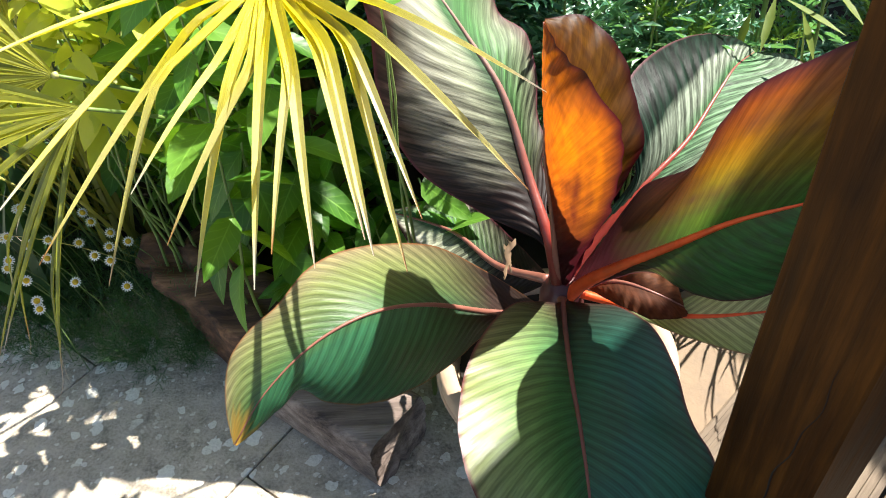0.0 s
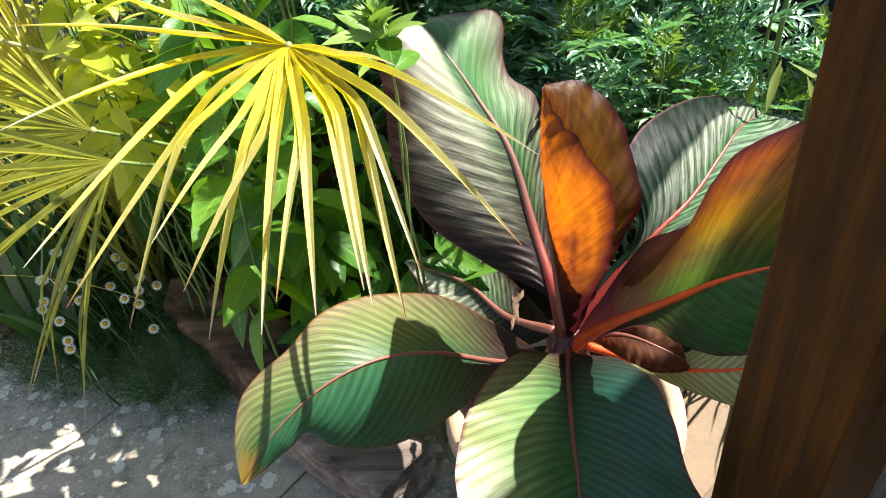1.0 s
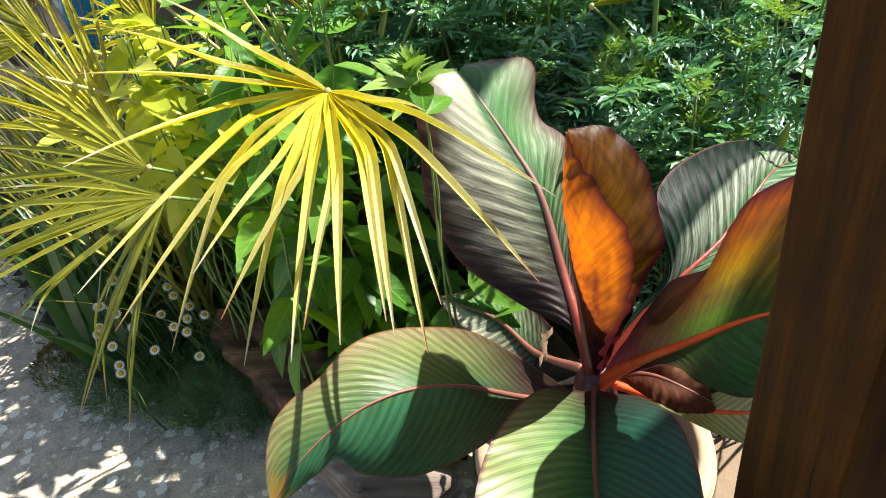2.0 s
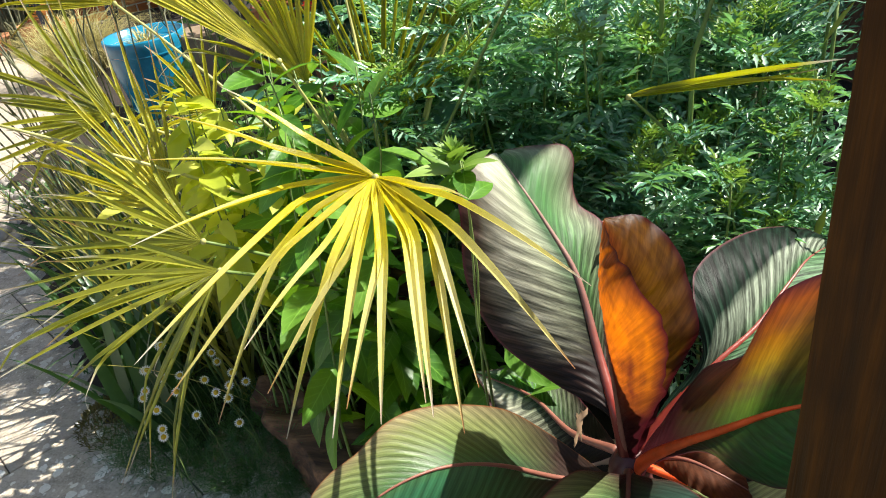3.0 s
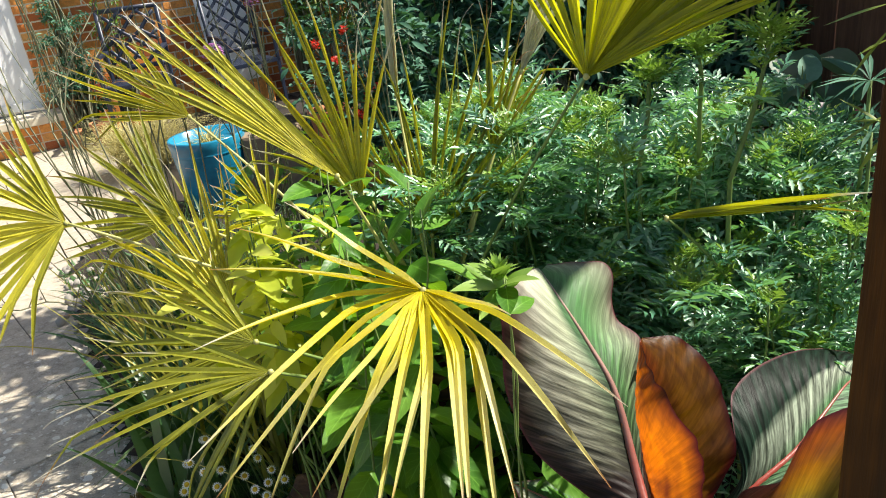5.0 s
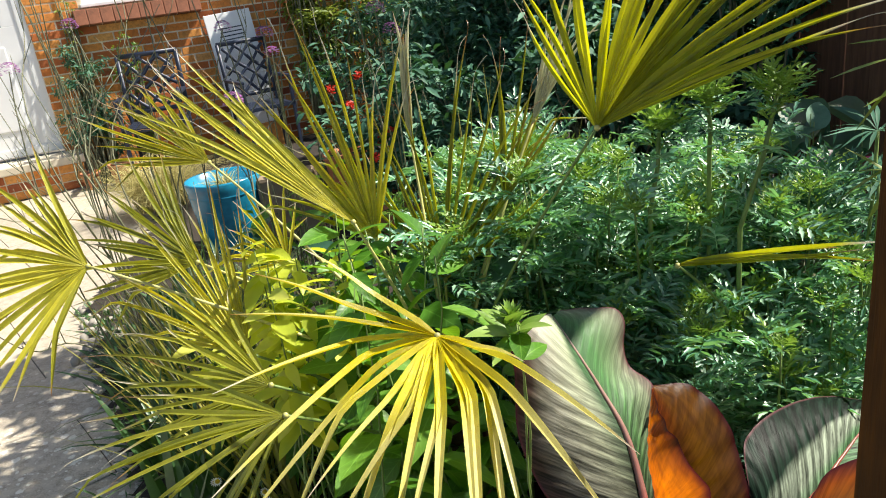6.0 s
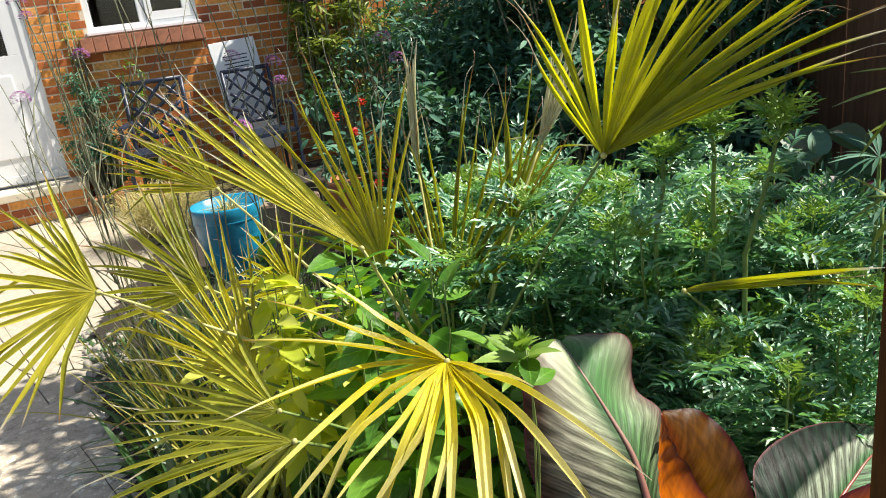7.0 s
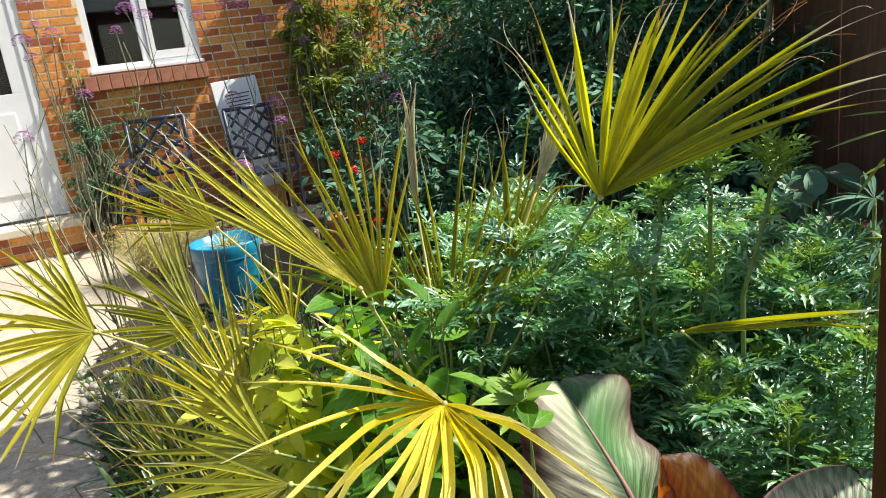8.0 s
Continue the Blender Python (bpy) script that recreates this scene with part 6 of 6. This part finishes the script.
# ---- shrubs, pots and plants by the house ----
def shrub(name, label, x, y, height, radius, leaves, mat, size, shape="lance", group="background shrubs", z0=0.0):
    """Branching stems that carry clumps of leaves, with gaps between the clumps."""
    p = thing(name, label, "shrub", (x, y, z0), group=group)
    h = Heap()
    shapes = [lance(size * rng.uniform(0.8, 1.2), size * 0.13, 0.3, 0.2) if shape == "lance" else ovate(size, size * 0.28) for _ in range(4)]
    clumps = 26
    for c in range(clumps):
        a, r = rng.uniform(0, 6.28), radius * math.sqrt(rng.random())
        z = height * rng.uniform(0.25, 1.0) * (1 - 0.25 * (r / radius) ** 2)
        q = Vector((r * math.cos(a), r * math.sin(a), z))
        part("limb", mesh_of("limb", *tube(wavy_stem((0.05 * math.cos(a), 0.05 * math.sin(a), -0.02), q, 0.08, c, 7), [0.014 - 0.0017 * i for i in range(7)], 5), STALK_DULL), p)
        spreadr = radius * rng.uniform(0.22, 0.36)
        for k in range(leaves // clumps):
            off = np.array([rng.gauss(0, 1), rng.gauss(0, 1), rng.gauss(0, 0.8)])
            strewn(h, rng.choice(shapes), np.array(q) + off * spreadr * 0.6, rng.uniform(0, 6.28), rng.uniform(-0.9, 0.7), rng.uniform(-0.8, 0.8), rng.uniform(0.7, 1.25))
    part("crown", h.mesh("crown", mat), p)
    return p


def shade_tree(x, y, height, limbs):
    """An unseen tree added beyond the fence, whose leafy limbs reach over the bed to shade the path; limbs: where the
    leaves begin and end, clumps, leaves, spread.
    """
    p = thing("tree", "unseen slender tree added beyond the fence to shade the path", "tree", (x, y, -0.05))
    o = p.location
    part("trunk", mesh_of("trunk", *tube(wavy_stem((0, 0, 0), (0.15, -0.1, height), 0.1, 3.3, 12), [0.10 - 0.006 * i for i in range(12)], 12), BARK), p)
    fork = Vector((0.13, -0.09, height * 0.85))
    shapes = [ovate(0.085 * k, 0.024 * k) for k in (0.8, 1.0, 1.2)]
    h = Heap()
    for start, end, clumps, leaves, wide in limbs:
        a, b = Vector(start) - o, Vector(end) - o
        limb = [fork.lerp(a, i / 6) + Vector((0, 0, 0.18 * math.sin(math.pi * i / 6))) for i in range(7)] + [a.lerp(b, i / 8) + Vector((0, 0, 0.05 * math.sin(i))) for i in range(1, 9)]
        part("limb", mesh_of("limb", *tube(limb, [0.045 - 0.0025 * i for i in range(15)], 9), BARK), p)
        for c in range(clumps):
            q = a.lerp(b, (c + 0.5) / clumps) + Vector((rng.gauss(0, wide), rng.gauss(0, wide), rng.gauss(0, 0.10)))
            part("twig", mesh_of("twig", *tube([a.lerp(b, (c + 0.3) / clumps), q], [0.008, 0.003], 5), BARK), p)
            for k in range(leaves // clumps):
                off = np.array([rng.gauss(0, 0.7 * wide), rng.gauss(0, 0.7 * wide), rng.gauss(0, 0.07)])
                strewn(h, rng.choice(shapes), np.array(q) + off, rng.uniform(0, 6.28), rng.uniform(-0.9, 0.4), rng.uniform(-0.6, 0.6), rng.uniform(0.8, 1.2))
    part("crown", h.mesh("crown", BROAD), p)
    return p


# added out of view: one limb shades the path, one the tall banana blade
shade_tree(2.3, 3.9, 3.1, [((0.32, 2.25, 2.8), (-0.75, 3.05, 2.8), 22, 1000, 0.16), ((1.54, 1.84, 2.8), (1.24, 1.77, 2.8), 5, 110, 0.045)])
DARK = "dark green shrub in shade before the house"
for x, y, hh, r in ((-1.75, 5.2, 1.35, 0.55), (-1.1, 4.9, 1.45, 0.55), (-0.45, 4.6, 1.9, 0.55), (0.1, 4.35, 2.1, 0.55), (0.5, 3.9, 1.9, 0.45), (-0.1, 3.6, 1.25, 0.45), (-0.9, 3.9, 1.05, 0.45), (-0.35, 5.6, 2.5, 0.8), (-1.0, 6.0, 1.7, 0.6), (0.45, 4.9, 2.6, 0.6), (0.15, 5.6, 2.9, 0.7), (0.62, 4.35, 2.3, 0.3), (-1.5, 5.9, 2.1, 0.5), (-0.8, 5.3, 2.2, 0.6), (-0.1, 5.0, 2.4, 0.55)):
    shrub("shrub", DARK, x, y, hh, r, 3400, SHRUB, 0.09)
# a shrub added behind the others to shade the wall beyond the bamboo
q = HOUSE @ Vector((4.55, -0.42, 0))
shrub("shrub", "tall dark shrub added to shade the brick wall", q.x, q.y, 2.9, 0.5, 3800, SHRUB, 0.09)
for s, o, hh, r in ((2.62, -0.35, 2.35, 0.30), (3.0, -0.3, 2.5, 0.36), (2.38, -0.2, 2.6, 0.16)):
    q = HOUSE @ Vector((s, o, 0))
    shrub("bamboo", "yellow-green bamboo against the brick wall", q.x, q.y, hh, r, 2100, BAMBOO, 0.10, z0=0.15)
q = HOUSE @ Vector((0.30, -0.28, 0))
shrub("climber", "green climbing plant beside the door", q.x, q.y, 1.25, 0.22, 1800, SHRUB, 0.055, z0=0.0)
q = HOUSE @ Vector((0.33, -0.06, 0))
shrub("climber", "thin climbing stems on the brick wall", q.x, q.y, 2.3, 0.09, 320, BAMBOO, 0.05, z0=0.0)
q = HOUSE @ Vector((0.72, -0.22, 0))
shrub("climber", "low green plant under the window", q.x, q.y, 1.15, 0.14, 320, BROAD, 0.05, z0=0.15)


def simple_pot(name, label, x, y, r, hgt, mat, z=0.0):
    prof = [(0.0, 0.0), (r * 0.66, 0.0), (r * 0.7, hgt * 0.03), (r * 0.93, hgt * 0.86), (r, hgt * 0.88), (r * 1.02, hgt * 0.92), (r * 1.0, hgt), (r * 0.9, hgt), (r * 0.88, hgt * 0.9), (0.0, hgt * 0.9)]
    return thing(name, label, "pot", (x, y, z), me=mesh_of(name, *lathe(prof, 40), mat))


BLUE_AT = (-2.36, 3.65, 0.000)
pot_blue = thing("glazed_pot", "large turquoise glazed pot with withered plant", "pot", BLUE_AT, me=mesh_of("glazed_pot", *lathe([(0.0, 0.0), (0.15, 0.0), (0.165, 0.02), (0.195, 0.2), (0.215, 0.4), (0.222, 0.445), (0.216, 0.455), (0.205, 0.45), (0.195, 0.40), (0.0, 0.39)], 48), BLUE))
for k in range(5):
    part("ridge", mesh_of("ridge", *lathe([(0.168 + 0.01 * k, 0.06 + 0.075 * k), (0.176 + 0.01 * k, 0.068 + 0.075 * k), (0.172 + 0.01 * k, 0.076 + 0.075 * k)], 48), BLUE), pot_blue)
trough = thing("stone_block", "rough pale sandstone block beside the turquoise pot", "stone", (-2.02, 3.80, 0.0), me=block("stone_block", (0.34, 0.22, 0.42), BUFF, 0.02))
trough.rotation_euler = (0, 0, radians(20))
tuft("potted_plant", "withered brown plant in the turquoise pot", BLUE_AT[0], BLUE_AT[1], 70, 0.2, 0.004, STRAW, (0.2, 1.4), 0.4).location.z = 0.40
q = HOUSE @ Vector((0.16, -0.42, 0))
simple_pot("terracotta_pot", "small terracotta pot by the step", q.x, q.y, 0.085, 0.15, TERRACOTTA)
q = HOUSE @ Vector((0.42, -0.55, 0))
simple_pot("terracotta_pot", "small terracotta pot by the wall", q.x, q.y, 0.11, 0.2, TERRACOTTA)


def geranium(x, y, z, label):
    simple_pot("terracotta_pot", "terracotta pot with a geranium", x, y, 0.13, 0.25, TERRACOTTA, z)
    p = thing("geranium", label, "geranium", (x, y, z + 0.22), group="red geraniums")
    h = Heap()
    for k in range(160):
        a, r = rng.uniform(0, 6.28), 0.2 * math.sqrt(rng.random())
        strewn(h, rng.choice(OVATE), (r * math.cos(a), r * math.sin(a), rng.uniform(0.0, 0.3)), rng.uniform(0, 6.28), rng.uniform(-0.5, 0.6), rng.uniform(-0.5, 0.5), rng.uniform(0.5, 0.8))
    for c in range(3):
        fl = Heap()
        a, r = rng.uniform(0, 6.28), rng.uniform(0.03, 0.17)
        o = np.array([r * math.cos(a), r * math.sin(a), rng.uniform(0.28, 0.45)])
        for k in range(50):
            strewn(fl, (np.array([(0, 0, 0), (-0.008, 0.012, 0.002), (0, 0.018, 0), (0.008, 0.012, 0.002)]), [[0, 1, 2, 3]]), o + np.array([rng.uniform(-0.02, 0.02) for _ in range(3)]), rng.uniform(0, 6.28), rng.uniform(-0.3, 1.2), 0, 1)
        part("flower_cluster", fl.mesh("flower_cluster", SCARLET), p, "scarlet flower cluster")
    part("foliage", h.mesh("foliage", SHRUB), p)


for at in ((-1.648, 3.848, 0.811), (-1.200, 3.545, 0.590), (-1.362, 3.804, 0.552)):
    geranium(at[0], at[1], max(0.0, at[2] - 0.55), "geranium with scarlet flowers in a terracotta pot")

# ---- the shaded corner by the fence ----
for at, n in (((0.455, 1.930, 0.820), 26), ((0.575, 2.234, 0.866), 16), ((0.597, 2.130, 0.888), 12)):
    leafy(at[0], at[1], at[2] + 0.03, "broad-leaved green plant in the shade of the fence", n, SHRUB, 1.6, low=0.5)
for at in ((0.461, 1.713, 0.811), (0.510, 1.791, 0.754), (0.418, 1.607, 0.793)):
    fern = thing("fern", "green fern in the shade of the fence", "fern", (at[0], at[1], 0.03), group="ferns")
    fh = Heap()
    for k in range(16):
        v, f = pinnate(12, 0.22, 0.045, 0.004, rng)
        strewn(fh, (v, f), (0, 0, at[2] - 0.12), k * 2.4, rng.uniform(0.5, 1.3), 0, 1.0)
    part("fronds", fh.mesh("fronds", SHRUB), fern)
    part("stem", mesh_of("stem", *tube([Vector((0, 0, -0.02)), Vector((0, 0, at[2] - 0.1))], [0.012, 0.008], 6), STALK_DULL), fern)
at = (0.552, 1.906, 0.806)
leafy(at[0], at[1], at[2] + 0.05, "dark purple-leaved plant by the fence", 20, PURPLE, 1.0, low=0.4)
for k, (a, b) in enumerate((((0.499, 1.324, 1.195), (0.387, 1.295, 1.170)), ((0.520, 1.374, 1.217), (0.434, 1.395, 1.212)), ((0.494, 1.269, 1.175), (0.425, 1.266, 1.078)), ((0.486, 1.266, 1.147), (0.437, 1.273, 1.120)), ((0.521, 1.329, 1.009), (0.423, 1.332, 0.937)), ((0.512, 1.323, 0.979), (0.434, 1.358, 1.029)), ((0.512, 1.320, 0.969), (0.466, 1.308, 0.898)), ((0.512, 1.326, 0.989), (0.451, 1.342, 0.988)), ((0.495, 1.168, 0.568), (0.534, 1.249, 0.635)), ((0.543, 1.243, 0.631), (0.618, 1.133, 0.609)), ((0.570, 1.144, 0.700), (0.619, 1.090, 0.647)), ((0.472, 1.219, 0.535), (0.496, 1.249, 0.606)), ((0.594, 1.170, 0.542), (0.573, 1.221, 0.614)))):
    if k == 0:
        cane = thing("bamboo_cane", "young bamboo with long narrow leaves by the post", "bamboo", (a[0] + 0.05, a[1], 0.03))
        part("cane", mesh_of("cane", *tube([Vector((0, 0, -0.02)), Vector((0, 0, 1.4))], [0.006, 0.004], 8), STALK), cane)
    d = Vector(b) - Vector(a)
    v, f = lance(d.length, 0.008, 0.3, 0.0)
    m = d.to_track_quat("Y", "Z").to_matrix()
    part("leaf", mesh_of("leaf", [m @ Vector(q) + Vector(a) - cane.location for q in v], f, BAMBOO), cane)
for x, y, n in ((0.55, 1.25, 30), (0.7, 1.4, 30), (0.62, 1.1, 24)):
    tuft("grass_clump", "green arching grass by the post", x, y, n, 0.6, 0.005, BROAD, (0.9, 1.45), 0.3)

for at in ((0.595, 1.237, 0.550), (0.617, 1.167, 0.559), (0.567, 1.347, 0.504), (0.690, 1.249, 0.547)):
    tuft("grass_clump", "yellow-green arching leaves behind the banana plant", at[0], at[1], 26, at[2] + 0.12, 0.006, BAMBOO, (1.0, 1.5), 0.25)
for at in ((0.549, 1.446, 0.453), (0.728, 1.438, 0.469), (0.481, 1.426, 0.481), (0.770, 1.381, 0.520)):
    marigold(at[0], at[1], at[2] + 0.05, (0, 0), 21, MARI_LABEL)

for x, y, hgt, n in ((0.56, 1.34, 1.02, 16), (0.62, 1.22, 0.78, 14), (0.50, 1.45, 0.72, 12)):
    p = thing("leafy_plant", "green plant with long hanging leaves beside the post", "plant", (x, y, 0.03), group="tall leafy stems by the post")
    path = wavy_stem((0, 0, -0.02), (-0.03, -0.02, hgt), 0.03, x * 40)
    part("stem", mesh_of("stem", *tube(path, [0.0055 - 0.0004 * i for i in range(10)], 7), STALK), p)
    fh = Heap()
    for k in range(n):
        q = path[3 + (k * 7) % 7]
        strewn(fh, ovate(rng.uniform(0.12, 0.17), rng.uniform(0.011, 0.017), rng.uniform(0.3, 0.8)), q, k * 2.4, rng.uniform(-0.5, 0.7), rng.uniform(-0.4, 0.4), rng.uniform(0.8, 1.15))
    part("foliage", fh.mesh("foliage", BROAD), p)

round_plant = thing("round_leaved_plant", "plant with large round dark leaves in the shade of the fence", "plant", (0.552, 2.400, 0.03))
for k, at in enumerate(((0.552, 2.300, 0.886), (0.623, 2.250, 0.844), (0.504, 2.350, 0.919), (0.640, 2.500, 0.879))):
    tip = Vector(at) - round_plant.location
    part("leaf_stalk", mesh_of("leaf_stalk", *tube([Vector((0.01 * k, 0, -0.02)), tip * 0.6 + Vector((0, 0, 0.1)), tip], [0.005, 0.004, 0.003], 6), STALK), round_plant)
    fh = Heap()
    strewn(fh, ovate(0.16, 0.075, 0.25), tip, 2.6 + 0.5 * k, -0.35, 0.2, 1.0)
    part("leaf", fh.mesh("leaf", IRIS), round_plant)
for x, y, z in ((0.537, 1.550, 1.011), (0.535, 1.500, 0.917)):
    p = thing("umbrella_plant", "slender stem with a star of long narrow leaves, by the post", "plant", (x, y, 0.03), group="star-leaved stems")
    part("stem", mesh_of("stem", *tube(wavy_stem((0, 0, -0.02), (0, 0, z - 0.03), 0.03, x * 31), [0.004] * 10, 6), STALK), p)
    fh = Heap()
    for k in range(15):
        strewn(fh, lance(rng.uniform(0.08, 0.12), 0.0045, 0.3, 0.25), (0, 0, z - 0.03), k * 2.4, rng.uniform(-0.1, 0.6), rng.uniform(-0.3, 0.3), 1.0)
    part("leaves", fh.mesh("leaves", SHRUB), p)

# ---- pebbles at the bend of the path ----
pebbles = thing("pebbles", "loose pale pebbles at the edge of the bed", "pebbles", (-2.35, 2.45, 0.0), kind="stuff")
ph = Heap()
b = bmesh.new()
bmesh.ops.create_icosphere(b, subdivisions=1, radius=1.0)
ICO = (np.array([v.co[:] for v in b.verts]), [[v.index for v in f.verts] for f in b.faces])
b.free()
for k in range(150):
    u = rng.uniform(-0.6, 0.6)
    s = rng.uniform(0.012, 0.035)
    m = np.array(Euler((rng.uniform(0, 6), rng.uniform(0, 6), rng.uniform(0, 6))).to_matrix()) * s
    sh = ICO[0] * np.array([1, rng.uniform(0.6, 1), rng.uniform(0.5, 0.8)])
    ph.add(sh @ m.T + np.array([-0.7 * u + rng.gauss(0, 0.07), 0.72 * u + rng.gauss(0, 0.07), s * 0.4]), ICO[1])
part("stones", ph.mesh("stones", PEBBLE), pebbles)
for x, y, size in ((0.677, 2.329, 0.10), (0.665, 2.506, 0.08), (0.576, 2.211, 0.09), (0.668, 2.118, 0.07)):
    b = bmesh.new()
    bmesh.ops.create_icosphere(b, subdivisions=3, radius=size)
    for v in b.verts:
        v.co *= 1 + 0.28 * noise.noise(v.co * 9 + Vector((x * 7, y * 3, 0)))
        v.co.z = max(-0.35 * size, v.co.z * 0.75)
    me = bpy.data.meshes.new("rock")
    b.to_mesh(me)
    b.free()
    me.materials.append(PEBBLE)
    me.polygons.foreach_set("use_smooth", [True] * len(me.polygons))
    thing("rock", "pale grey rounded rock lying in the bed", "rock", (x, y, 0.035 + 0.3 * size), group="rocks in the bed", me=me)

# ---- paving slabs ----
for r in range(-17, 3):
    for c in range(-4, 12):
        a = (c + 0.5) * 0.616 + (0.30 if r % 2 else -0.01) - 0.30
        d = -0.804 + (r + 0.5) * PITCH
        q = ALONG * a + ACROSS * d
        deep = [(q.x + dx, q.y + dy) for dx in (-0.38, 0, 0.38) for dy in (-0.38, 0, 0.38)]
        if all(inside(BED, *w) for w in deep) or q.y > 6.6 or q.x - q.y > 0.3:
            continue
        w = HOUSE.inverted() @ q
        if w.y > -0.25:
            continue
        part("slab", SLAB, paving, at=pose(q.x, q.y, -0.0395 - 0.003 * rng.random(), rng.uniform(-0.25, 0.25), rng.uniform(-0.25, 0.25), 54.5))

# ---- bricks of the house wall ----
BR = block("brick", (0.208, 0.05, 0.062), BRICK, 0.004)
OPEN = ((-0.93, 0.0, 0.33, 2.40), (0.475, 1.44, 1.36, 2.62), (-1.4, 0.15, 0.0, 0.31))
far_bricks = []
near_count = 0
for row in range(37):
    z = 0.005 + 0.075 * row
    for k in range(-9, 32):
        x = 0.1125 + 0.2205 * k + (0.11 if row % 2 else 0.0)
        lo, hi = x - 0.1055, x + 0.1055
        for a, b_, c, d in OPEN:
            if c - 0.03 < z + 0.03 < d + 0.02:
                if lo < b_ <= hi and lo >= a - 0.2:
                    lo = b_ + 0.004
                elif lo < a <= hi:
                    hi = a - 0.004
                elif lo >= a and hi <= b_:
                    lo = hi
        if hi - lo < 0.03:
            continue
        full = hi - lo > 0.2
        if -0.02 <= lo and hi < 2.35 and z > 0.25 and near_count < 300:
            me = BR if full else block("brick", (hi - lo, 0.05, 0.062), BRICK, 0.004)
            part("brick", me, wall, at=pose((lo + hi) / 2, 0.0205 + 0.002 * rng.random(), z))
            near_count += 1
        else:
            far_bricks.append(box(hi - lo - 0.004, 0.05, 0.062, 0, ((lo + hi) / 2, 0.0215, z)))
tagged(part("brick_courses", mesh_of("brick_courses", *joined(far_bricks), BRICK, smooth=False), wall), kind="stuff")
